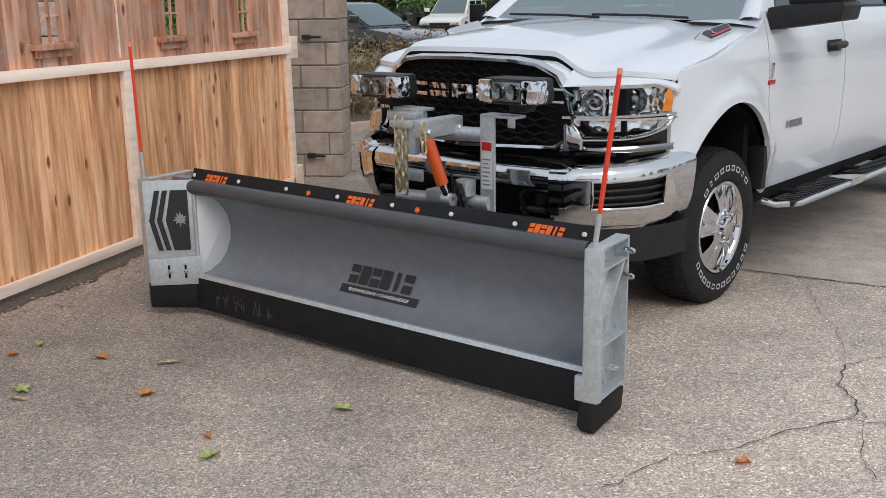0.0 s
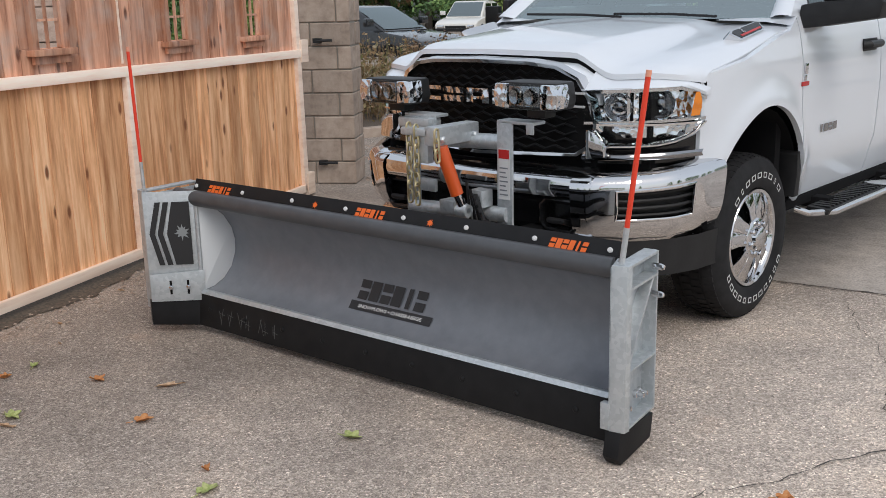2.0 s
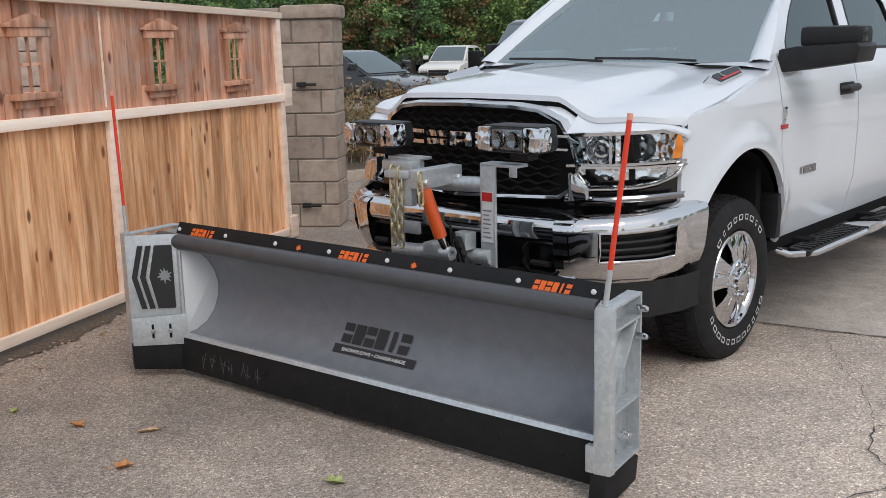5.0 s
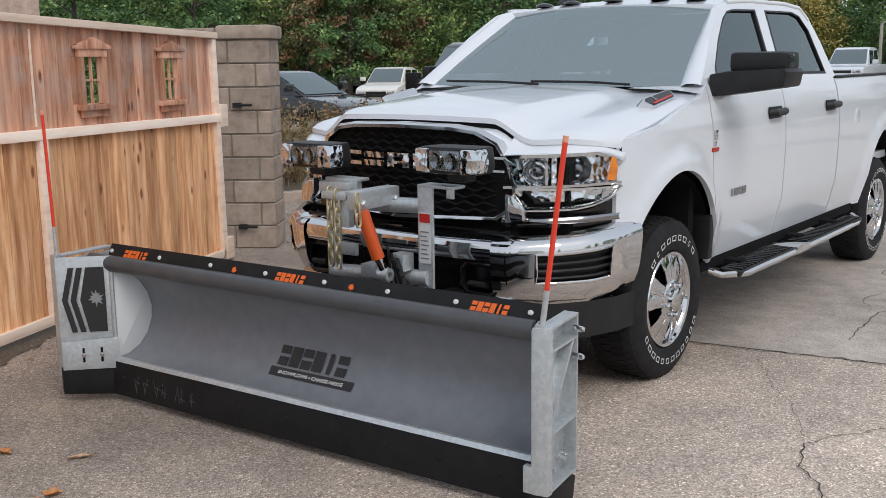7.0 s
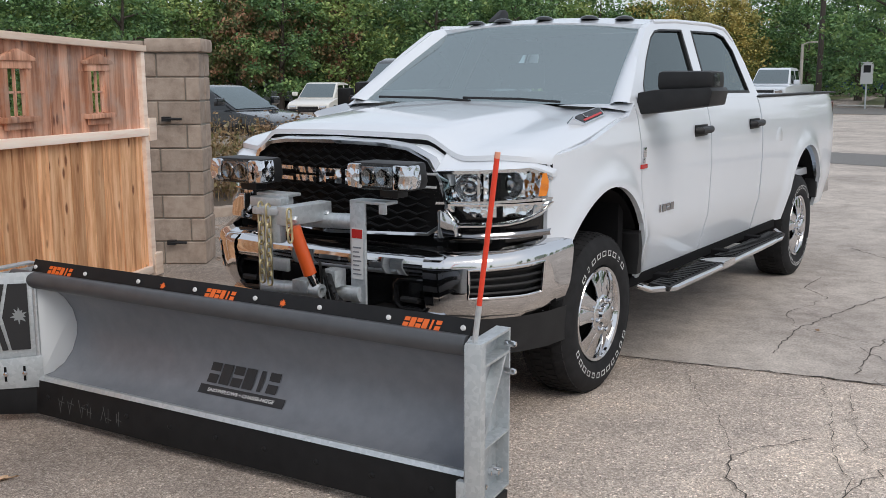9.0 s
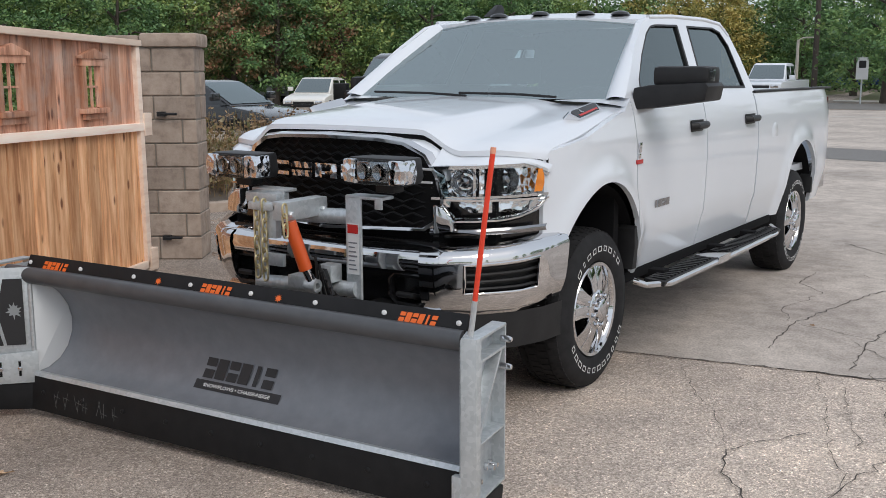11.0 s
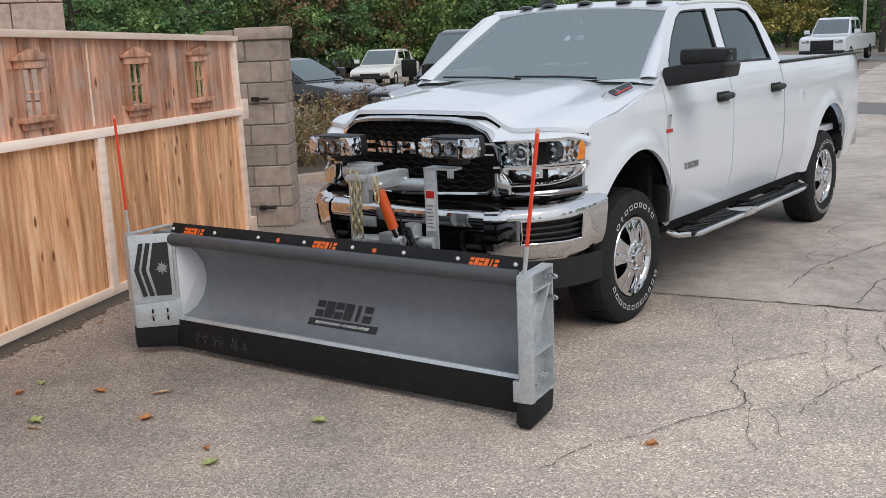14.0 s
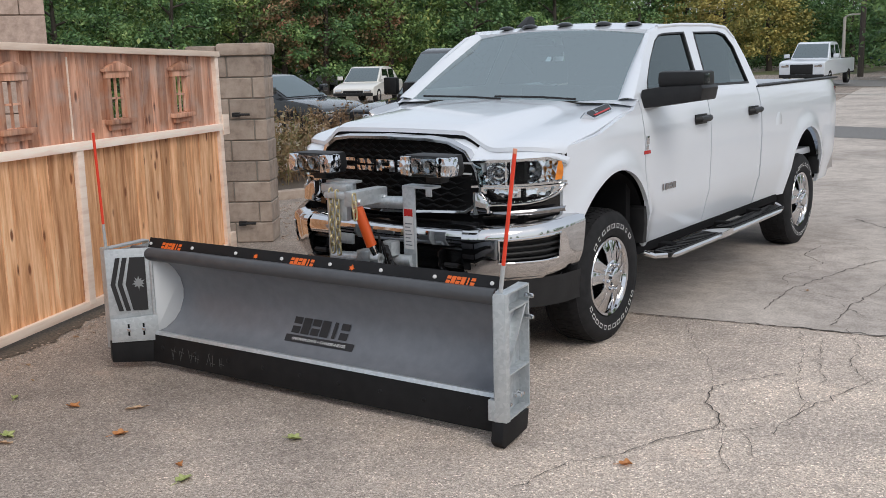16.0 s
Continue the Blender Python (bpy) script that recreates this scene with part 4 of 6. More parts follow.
        part("mirror_lamp", Geo().box(min(s * (MW - 0.004), s * (MW + 0.004)), max(s * (MW - 0.004), s * (MW + 0.004)), 0.52 + dy, 0.60 + dy, 1.575 + dz, 1.64 + dz), LENS, mir, "clear marker lens", 0.004)
        # running board
        step = part("running_board", Geo().prism([(1.0, 0.455), (1.125, 0.445), (1.135, 0.475), (1.01, 0.485)], 0.56, 2.86, lambda p, q, r: (s * p, r, q)), BLACK, tr, "black ribbed running board with chrome edge", 0.005)
        path = [(s * 0.99, 0.45, 0.485), (s * 1.06, 0.47, 0.465), (s * 1.135, 0.64, 0.455), (s * 1.14, 1.2, 0.455), (s * 1.14, 2.0, 0.455), (s * 1.135, 2.72, 0.455), (s * 1.10, 2.90, 0.46), (s * 1.03, 2.95, 0.48)]
        part("chrome_edge", Geo().tube(path, 0.017, 10), CHROME, step, "brushed chrome tube")
        part("chrome_clip", Geo().box(min(s * 1.0, s * 1.16), max(s * 1.0, s * 1.16), 1.40, 1.62, 0.44, 0.489), CHROME, step, "chrome step joint", 0.006)
        for k in range(42):
            yy = 0.60 + k * 0.054
            if not 1.36 < yy < 1.64:
                part("tread_rib", Geo().box(min(s * 1.015, s * 1.12), max(s * 1.015, s * 1.12), yy, yy + 0.022, 0.478, 0.487), BLACK, step, "", 0, False)
        for yy in (0.75, 1.75, 2.45):
            part("step_bracket", Geo().box(min(s * 0.7, s * 1.05), max(s * 0.7, s * 1.05), yy, yy + 0.09, 0.44, 0.50), UNDER, step, "black bracket", 0.006)
        # badges
        def on_flank(p, q, r):
            h = (q - 1.345) / 0.083
            x = lerp(0.885, 0.83, h)
            return (s * (x + r * 0.7), p + 0.16, hood_z(x, p + 0.16) + 0.03 * h + r * 0.7)

        g = Geo().prism([(-0.27, 1.41), (-0.24, 1.428), (0.02, 1.428), (0.05, 1.41), (0.02, 1.345), (-0.22, 1.345)], -0.045, 0.012, lambda p, q, r: on_flank(p, q, r))
        bad = part("hood_badge", g, CHROME, fen, "chrome-rimmed badge", 0.003)
        g = Geo().prism([(-0.245, 1.408), (-0.225, 1.42), (0.01, 1.42), (0.035, 1.408), (0.01, 1.354), (-0.21, 1.354)], 0.011, 0.014, lambda p, q, r: on_flank(p, q, r))
        part("badge_field", g, GLOSS_BLACK, bad, "black field")
        g = Geo().prism([(-0.20, 1.376), (0.005, 1.376), (0.0, 1.362), (-0.195, 1.362)], 0.013, 0.0155, lambda p, q, r: on_flank(p, q, r))
        part("badge_stripe", g, RED, bad, "red stripe")
        if s > 0:
            txt = bpy.data.curves.new("badge_number", "FONT")
            txt.body, txt.size, txt.extrude, txt.offset = "3500", 0.046, 0.001, 0.001
            t = new("badge_number", txt)
            t.parent = bad
            t.matrix_basis = Matrix.Translation(Vector(on_flank(-0.17, 1.383, 0.017))) @ pose(0, 0, 0, 0, -57, 0) @ pose(0, 0, 0, 90, 0, 90) @ pose(0, 0, 0, 0, 0, 4)
            txt.materials.append(CHROME)
        g = Geo()
        for a, b, c, d in ((0.425, 0.46, 1.195, 1.25), (0.42, 0.445, 1.165, 1.19)):
            g.box(min(s * side_x(a, c), s * (side_x(a, c) + 0.008)), max(s * side_x(a, c), s * (side_x(a, c) + 0.008)), a, b, c, d)
        part("engine_badge", g, CHROME, tr, "small chrome engine badge", 0.003)
        part("engine_badge", Geo().box(min(s * side_x(0.4, 1.14), s * (side_x(0.4, 1.14) + 0.007)), max(s * side_x(0.4, 1.14), s * (side_x(0.4, 1.14) + 0.007)), 0.39, 0.475, 1.135, 1.158), RED, tr, "red engine badge strip", 0.002)
        slab_letters(lambda p, q: Vector((s * (side_x(p, 0.895) + 0.006), p, 0.868 + 0.042 * q)), 0.66, 0.90, ["post", "full", "slit", "full"], 0.0, "door_badge", DARK_CHROME, tr, "small chrome block")
        # front lamp unit
        LP = lambda u, z: Vector((s * curve(u, [(0, 0.565), (0.5, 0.76), (0.8, 0.89), (1, 0.968)]), curve(u, [(0, -0.915), (0.5, -0.84), (0.8, -0.71), (1, -0.545)]), z))
        zt = lambda u: lerp(1.207, 1.222, u) - 0.05 * max(0, u - 0.88) / 0.12
        zb = lambda u: lerp(1.05, 1.062, u)
        us = [i / 14 for i in range(15)]
        cowl = []
        for u in us:
            p = LP(u, zt(u) - 0.004)
            hx = abs(p.x)
            hy = hood_front(hx) if hx < 0.93 else -0.60
            q = Vector((p.x, max(hy, p.y) + 0.006, hood_z(hx, hy) - 0.045))
            cowl.append([p + Vector((0, 0.004, 0)), p.lerp(q, 0.5) + Vector((s * 0.004, -0.006, 0)), q])
        part("lamp_brow", Geo().sheet(cowl, (0, 0.04, 0)), PAINT, tr, "white strip above the headlight")
        lamp = part("headlight", Geo().sheet([[LP(u, lerp(zb(u), zt(u), k / 3)) + Vector((-s * 0.025, 0.06, 0)) for u in us] for k in range(4)]), FACETS, tr, "large clear headlight with chrome reflectors")
        lens = part("headlight_lens", Geo().sheet([[LP(u, lerp(zb(u), zt(u), k / 4)) + Vector((0, -0.012 * math.sin(math.pi * k / 4), 0)) for u in us] for k in range(5)]), LENS, lamp, "clear curved lens")
        lens.visible_shadow = False
        facing(lens, (s * 0.3, -1, 0))
        for u, zc, rad in ((0.34, 1.13, 0.066), (0.70, 1.14, 0.07)):
            c = LP(u, zc) + Vector((-s * 0.012, 0.055, 0))
            mm = Matrix.Translation(c) @ pose(0, 0, 0, 0, 0, -90 + s * 18)
            part("reflector", Geo().lathe([(rad, 0.03), (rad * 0.93, 0.03), (rad * 0.7, -0.005), (rad * 0.35, -0.02), (0.001, -0.022)], 24, mm, False, False), FACETS, lamp, "chrome reflector bowl")
            part("projector", Geo().lathe([(rad * 0.42, -0.02), (rad * 0.42, 0.008), (rad * 0.3, 0.022), (0.001, 0.028)], 20, mm), DARK_CHROME, lamp, "dark projector lens")
        part("lamp_trim", Geo().sheet([[LP(u, lerp(zb(u), zb(u) + 0.012, k)) + Vector((-s * 0.006, 0.012, 0)) for u in us] for k in (0, 1)], (0, 0.01, 0)), CHROME, lamp, "chrome trim")
        part("lamp_trim", Geo().sheet([[LP(u, lerp(zt(u) - 0.02, zt(u), k)) + Vector((-s * 0.004, 0.008, 0)) for u in us] for k in (0, 1)], (0, 0.01, 0)), CHROME, lamp, "chrome trim")
        uu = [0.84 + 0.16 * i / 5 for i in range(6)]
        part("amber_lens", Geo().sheet([[LP(lerp(0.915 + 0.025 * k, 0.965 + 0.02 * (1 - abs(2 * k - 1)), (u - 0.84) / 0.16), lerp(1.083, 1.188, k)) + Vector((s * 0.003, -0.004, 0)) for u in uu] for k in (0, 0.33, 0.66, 1)]), AMBER, lamp, "amber marker lens")
        part("lamp_divider", Geo().sheet([[LP(0.43 + d, lerp(1.06, 1.195, k)) + Vector((0, 0.03, 0)) for d in (0, 0.03)] for k in (0, 1)], (0, 0.03, 0)), CHROME, lamp, "")
        # lower lamp and the chrome sweep below it
        low = [0.30 + 0.68 * i / 12 for i in range(13)]
        lb = lambda u: 0.992 + 0.03 * max(0.0, (0.42 - u) / 0.12) + 0.02 * max(0.0, (u - 0.9) / 0.08)
        part("lower_lamp", Geo().sheet([[LP(u, lerp(lb(u), 1.047, k / 3)) + Vector((-s * 0.012, 0.03, 0)) for u in low] for k in range(4)]), FACETS, lamp, "silver lower lamp")
        glass = part("lower_lens", Geo().sheet([[LP(u, lerp(lb(u), 1.047, k / 3)) + Vector((0, -0.006 * math.sin(math.pi * k / 3), 0)) for u in low] for k in range(4)]), LENS, lamp, "clear lower lens")
        glass.visible_shadow = False
        facing(glass, (s * 0.3, -1, 0))
        part("lamp_bar", Geo().sheet([[LP(u, 1.047 + 0.009 * k) + Vector((s * 0.004, -0.008, 0)) for u in us[2:]] for k in (0, 1)], (0, 0.02, 0)), CHROME, lamp, "chrome bar between the lamps")
        part("lamp_surround", Geo().sheet([[LP(u, lerp(0.87, 1.05, k / 4)) + Vector((-s * 0.02, 0.045, 0)) for u in us] for k in range(5)]), GLOSS_BLACK, tr, "gloss black lamp surround")
        sw = [0.10 + 0.90 * i / 16 for i in range(17)]
        zc = lambda u: curve(u, [(0, 0.945), (0.30, 0.957), (0.7, 0.962), (0.85, 0.978), (0.94, 1.01), (1.0, 1.052)])
        hh = lambda u: curve(u, [(0, 0.012), (0.3, 0.032), (0.8, 0.03), (1.0, 0.026)])
        part("chrome_sweep", Geo().sheet([[LP(u, zc(u) + hh(u) * (q - 0.5)) + Vector((s * (0.004 + 0.012 * math.sin(math.pi * q)), -0.008 - 0.022 * math.sin(math.pi * q), 0)) for u in sw] for q in (0, 0.2, 0.4, 0.6, 0.8, 1)]), CHROME, tr, "chrome sweep below the headlight")
        part("chrome_strip", Geo().sheet([[LP(u, lerp(0.895, 0.925, q)) + Vector((s * 0.006, -0.012 - 0.012 * math.sin(math.pi * q), 0.012 * (u - 0.5))) for u in us] for q in (0, 0.25, 0.5, 0.75, 1)]), DARK_CHROME, tr, "smoked chrome strip above the bumper")
        part("chrome_corner", Geo().prism([(0.60, 0.90), (0.70, 0.915), (0.69, 0.985), (0.635, 1.035), (0.60, 1.035)], -0.955, -0.9, lambda p, q, r: (s * p, r, q)), CHROME, tr, "chrome corner piece", 0.012)
        # bumper half
        ts = [0.46 + 0.54 * i / 20 for i in range(21)]
        top = lambda t: curve(t, [(0.5, 0.842), (0.75, 0.858), (1, 0.895)])
        bot = lambda t: curve(t, [(0.5, 0.535), (0.8, 0.515), (1, 0.53)])
        zs = [0.0, 0.12, 0.26, 0.35, 0.48, 0.62, 0.76, 0.84, 0.90, 0.96, 1.0]
        bulge = [-0.07, -0.026, -0.004, 0.005, 0.012, 0.017, 0.021, 0.020, 0.012, -0.012, -0.05]
        bump = Geo()
        grid = []
        for t in ts:
            p = wrap_point(t)
            d = (wrap_point(min(1, t + 0.02)) - wrap_point(t - 0.02)).normalized()
            nn = Vector((-d.y, d.x, 0)) * -1
            if nn.y > 0 and t < 0.8:
                nn = -nn
            nn = Vector((abs(nn.x), -abs(nn.y), 0))
            grid.append([(s * (p.x + nn.x * b), p.y + nn.y * b, lerp(bot(t), top(t), z)) for z, b in zip(zs, bulge)])
        hole = lambda i, j: 6 <= i <= 14 and 3 <= j <= 5
        k0 = len(bump.v)
        bump.v += [q for r in grid for q in r]
        nz = len(zs)
        bump.f += [(i * nz + j, (i + 1) * nz + j, (i + 1) * nz + j + 1, i * nz + j + 1) for i in range(20) for j in range(nz - 1) if not hole(i, j)]
        bp = part("bumper_corner", bump, CHROME, tr, "polished chrome bumper corner")
        rec = [[Vector(grid[i][j]) + Vector((-s * 0.03, 0.045, 0)) for j in (3, 4, 5, 6)] for i in range(4, 17)]
        part("air_slot", Geo().sheet(rec), BLACK, bp, "black air slot")
        for j in range(4):
            f_ = (j + 0.5) / 4
            pts = [Vector(grid[i][3]).lerp(Vector(grid[i][6]), f_) + Vector((-s * 0.014, 0.022, 0)) for i in range(6, 16)]
            part("slot_louvre", Geo().tube(pts, 0.0085, 6), BLACK, bp)
        ring = [Vector(grid[i][3]) for i in range(6, 16)] + [Vector(grid[15][j]) for j in (4, 5)] + [Vector(grid[i][6]) for i in range(15, 5, -1)] + [Vector(grid[6][j]) for j in (5, 4)]
        part("slot_rim", Geo().tube(ring, 0.008, 8, True), CHROME, bp, "chrome rim")
    # cab: roof, windscreen, rear wall
    def roof_z(x, y):
        return 1.955 + 0.045 * math.cos(min(1, abs(x) / 0.76) * 1.35) - 0.05 * smooth01((1.36 - y) / 0.42) - 0.03 * smooth01((y - 2.15) / 0.4)
    xs = [-0.75 + 1.50 * i / 20 for i in range(21)]
    rows = [[(x, lerp(0.99 + 0.10 * (abs(x) / 0.75) ** 2, 2.50, j / 16), roof_z(x, lerp(0.99 + 0.10 * (abs(x) / 0.75) ** 2, 2.50, j / 16))) for x in xs] for j in range(17)]
    roof = part("roof", Geo().sheet(rows, (0, 0, -0.03)), PAINT, tr, "white roof")
    for k, x in enumerate((-0.535, -0.31, 0.0, 0.31, 0.535)):
        y = 1.17 + 0.05 * (x / 0.6) ** 2
        c = Vector((x, y, roof_z(x, y) + 0.002))
        rw = [[c + Vector((0.055 * math.cos(a) * q, 0.085 * math.sin(a) * q, 0.026 * math.sqrt(max(0, 1 - q * q)))) for a in [2 * math.pi * i / 16 for i in range(17)]] for q in (1.0, 0.85, 0.6, 0.3, 0.01)]
        part("cab_light", Geo().sheet(rw), GLOSS_BLACK, roof, "smoked cab marker light")
    c = Vector((-0.42, 1.30, roof_z(-0.42, 1.30)))
    part("antenna_fin", Geo().prism([(-0.10, 0), (0.09, 0), (0.10, 0.065), (0.07, 0.085), (0.03, 0.08)], -0.03, 0.03, lambda p, q, r: (c.x + r * (1 - q * 6), c.y + p, c.z + q)), BLACK, roof, "black antenna fin", 0.006)
    for s in (-1, 1):
        rows = []
        for j in range(11):
            t = j / 10
            inner = Vector((s * lerp(0.83, 0.682, t), lerp(0.37, 1.085, t) - 0.02 * math.sin(math.pi * t), lerp(1.478, 1.913, t)))
            yz = Vector((lerp(0.36, 0.96, t), lerp(1.485, 1.905, t)))
            out = Vector((s * (0.948 - (yz.y - 1.485) * 0.41), yz.x, yz.y))
            mid = inner.lerp(out, 0.5) + Vector((s * 0.012, -0.03, 0.012))
            rows.append([inner, inner.lerp(mid, 0.6) + Vector((0, -0.008, 0.004)), mid, mid.lerp(out, 0.6) + Vector((s * 0.006, 0, 0.004)), out])
        rows.append([Vector((s * 0.675, 1.17, 1.938)), Vector((s * 0.70, 1.16, 1.944)), Vector((s * 0.725, 1.14, 1.948)), Vector((s * 0.745, 1.13, 1.948)), Vector((s * 0.758, 1.12, 1.945))])
        part("a_pillar", Geo().sheet(rows), PAINT, tr, "white pillar")
        part("drip_rail", Geo().tube([Vector((s * 0.755, 1.11, 1.946)), Vector((s * 0.748, 1.5, 1.964)), Vector((s * 0.748, 2.1, 1.968)), Vector((s * 0.755, 2.38, 1.95)), Vector((s * 0.785, 2.49, 1.87))], 0.014, 10), PAINT, tr, "white roof edge")
        part("cowl_panel", Geo().sheet([[(s * 0.60, 0.22, 1.472), (s * 0.60, 0.34, 1.478)], [(s * 0.85, 0.28, 1.462), (s * 0.85, 0.42, 1.485)], [(s * 0.962, 0.33, 1.442), (s * 0.955, 0.42, 1.487)]]), PAINT, tr, "white cowl corner")
    rows = []
    for j in range(9):
        t = j / 8
        row = []
        for i in range(17):
            x = lerp(-1, 1, i / 16)
            xb, xt = x * 0.83, x * 0.682
            y = lerp(0.20 + 0.17 * x * x, 0.985 + 0.10 * x * x, t)
            z = lerp(1.478, 1.943 - 0.03 * x * x, t)
            row.append((lerp(xb, xt, t), y - 0.02 * math.sin(math.pi * t), z))
        rows.append(row)
    ws = part("windscreen", Geo().sheet(rows), WINDSHIELD, tr, "wide grey windscreen reflecting pale sky")
    ws.visible_shadow = False
    facing(ws, (0, -1, 1))
    band = [[Vector(rows[j][i]) + Vector((0, 0.006, -0.004)) for i in range(17)] for j in (0, 1)]
    part("windscreen_band", Geo().sheet([[Vector(p) + Vector((0, 0.004, -0.003)) for p in rows[0]], [Vector(p).lerp(Vector(q), 0.15) + Vector((0, 0.004, -0.003)) for p, q in zip(rows[0], rows[1])]]), GLOSS_BLACK, ws, "black lower band")
    part("windscreen_band", Geo().sheet([[Vector(p) + Vector((0, 0.004, -0.003)) for p in rows[8]], [Vector(p).lerp(Vector(q), 0.3) + Vector((0, 0.004, -0.003)) for p, q in zip(rows[8], rows[7])]]), GLOSS_BLACK, ws, "black upper band")
    for s, x0, x1 in ((1, 0.62, 0.0), (-1, 0.05, -0.60)):
        part("wiper", Geo().tube([(x0, 0.20, 1.492), (lerp(x0, x1, 0.4), 0.19, 1.505), (x1, 0.205, 1.508)], 0.007, 8), BLACK, ws, "black wiper")
    part("rear_wall", Geo().box(-0.88, 0.88, 2.54, 2.60, 0.9, 1.50).prism([(2.54, 1.48), (2.60, 1.48), (2.46, 1.94), (2.41, 1.94)], -0.74, 0.74, lambda p, q, r: (r, p, q)), GLOSS_BLACK, tr, "dark cab rear wall and window", 0.01)
    part("cab_floor", Geo().box(-0.9, 0.9, 0.35, 2.58, 0.55, 0.62).box(-0.93, 0.93, 0.30, 0.36, 0.6, 1.42), UNDER, tr, "dark cab floor")
    part("dashboard", Geo().prism([(0.36, 1.1), (0.85, 1.1), (0.85, 1.36), (0.75, 1.45), (0.40, 1.45)], -0.86, 0.86, lambda p, q, r: (r, p, q)), INTERIOR, tr, "dark dashboard", 0.02)
    for x in (-0.42, 0.42):
        part("seat", Geo().box(x - 0.27, x + 0.27, 1.20, 1.75, 0.7, 1.0).box(x - 0.26, x + 0.26, 1.62, 1.78, 0.95, 1.52).box(x - 0.13, x + 0.13, 1.66, 1.76, 1.54, 1.72), INTERIOR, tr, "dark cloth seat", 0.04)
    part("rear_seat", Geo().box(-0.8, 0.8, 2.25, 2.45, 0.7, 1.5), INTERIOR, tr, "dark rear seat", 0.04)
    part("steering_wheel", Geo().tube([(0.42 + 0.18 * math.cos(a), 0.98 + 0.05 * math.sin(a), 1.36 + 0.17 * math.sin(a)) for a in [2 * math.pi * i / 24 for i in range(24)]], 0.016, 8, True), INTERIOR, tr, "dark steering wheel")
    part("rear_view_mirror", Geo().box(-0.13, 0.13, 0.88, 0.92, 1.76, 1.84), GLOSS_BLACK, tr, "dark mirror", 0.01)
    # hood
    xs = [-HOOD_W + 2 * HOOD_W * i / 56 for i in range(57)]
    rows = []
    for j in range(29):
        t = j / 28
        rows.append([(x, lerp(hood_front(x), 0.235 + 0.135 * (abs(x) / 0.955) ** 2, t), 0) for x in xs])
    rows = [[(x, y, hood_z(x, y) - 0.02 * max(0, 1 - j / 2.0) ** 2) for x, y, z in r] for j, r in enumerate(rows)]
    part("hood", Geo().sheet(rows, (0, 0.0, -0.025)), PAINT, tr, "white sculpted hood")
    # header between the hood and the grille
    rows = []
    hx = [x for x in xs if abs(x) < 0.62]
    rim = [(0.0, 1.345), (0.30, 1.338), (0.44, 1.32), (0.545, 1.265), (0.60, 1.165), (0.63, 1.10)]
    for q in range(7):
        t = q / 6
        rows.append([(x, lerp(hood_front(x) + 0.004, -0.957 + 0.09 * (x / 0.6) ** 2, t) - 0.018 * math.sin(math.pi * t), lerp(hood_z(x, hood_front(x)) - 0.068, curve(abs(x), rim), t)) for x in hx])
    part("hood_gap", Geo().sheet([[(x, hood_front(x) + 0.012, hood_z(x, hood_front(x)) - dz) for x in xs] for dz in (0.015, 0.085)]), UNDER, tr, "dark gap below the hood")
    part("grille_header", Geo().sheet(rows, (0, 0.03, 0)), PAINT, tr, "white grille header")
    part("inner_nose", Geo().box(-0.82, 0.82, -0.76, -0.5, 0.5, 1.2).box(-0.60, 0.60, -0.86, -0.78, 0.5, 1.22), UNDER, tr, "dark radiator support")
    # grille
    half = [(0.0, 1.345), (0.30, 1.338), (0.44, 1.32), (0.545, 1.265), (0.60, 1.165), (0.63, 1.04), (0.61, 0.945), (0.54, 0.895), (0.0, 0.875)]
    outer = half + [(-x, z) for x, z in half[-2:0:-1]]
    n = len(outer)
    gy = lambda x: -0.975 + 0.09 * (x / 0.6) ** 2
    g = Geo()
    inner = [(x * 0.955, 1.09 + (z - 1.09) * 0.89) for x, z in outer]
    v = [(x * 1.01, gy(x) + 0.02, z * 1.0) for x, z in outer] + [(lerp(x, a, 0.4), gy(x) - 0.016, lerp(z, b, 0.4)) for (x, z), (a, b) in zip(outer, inner)] + [(x, gy(x) - 0.006, z) for x, z in inner] + [(x, gy(x) + 0.06, z) for x, z in inner]
    g.add(v, [(k * n + i, k * n + (i + 1) % n, (k + 1) * n + (i + 1) % n, (k + 1) * n + i) for k in range(3) for i in range(n)])
    grille = part("grille", g, CHROME, tr, "chrome-framed black grille")
    g = Geo().add([(x, -0.88, z) for x, z in inner], [tuple(range(n))])
    part("grille_back", g, GRILLE_BLACK, grille, "black backing", 0, False)
    # honeycomb slats
    zz = 0.90
    r = 0
    while zz < 1.32:
        w = 0.595 if 0.93 < zz < 1.15 else 0.51 if zz < 1.26 else 0.43
        pts = [(x, gy(x) + 0.035, zz + 0.009 * (1 if (i + r) % 2 else -1)) for i, x in enumerate([-w + 2 * w * k / 24 for k in range(25)])]
        part("grille_slat", Geo().tube(pts, 0.007, 6), GRILLE_BLACK, grille)
        zz += 0.034
        r += 1
    slab_letters(lambda p, q: Vector((p, gy(p) - 0.004, 1.125 + 0.07 * q)), -0.40, 0.40, ["hook", "slit", "arch", "slit", "hook"], 0.0, "grille_letter", FACETS, grille, "chrome block on the grille")
    for z in (1.125, 1.185):
        for x in (0.44, -0.575):
            part("grille_bar", Geo().box(x, x + 0.135, -0.93, -0.915, z, z + 0.01), SILVER, grille, "thin chrome bar", 0.002)
    # bumper middle
    rows = []
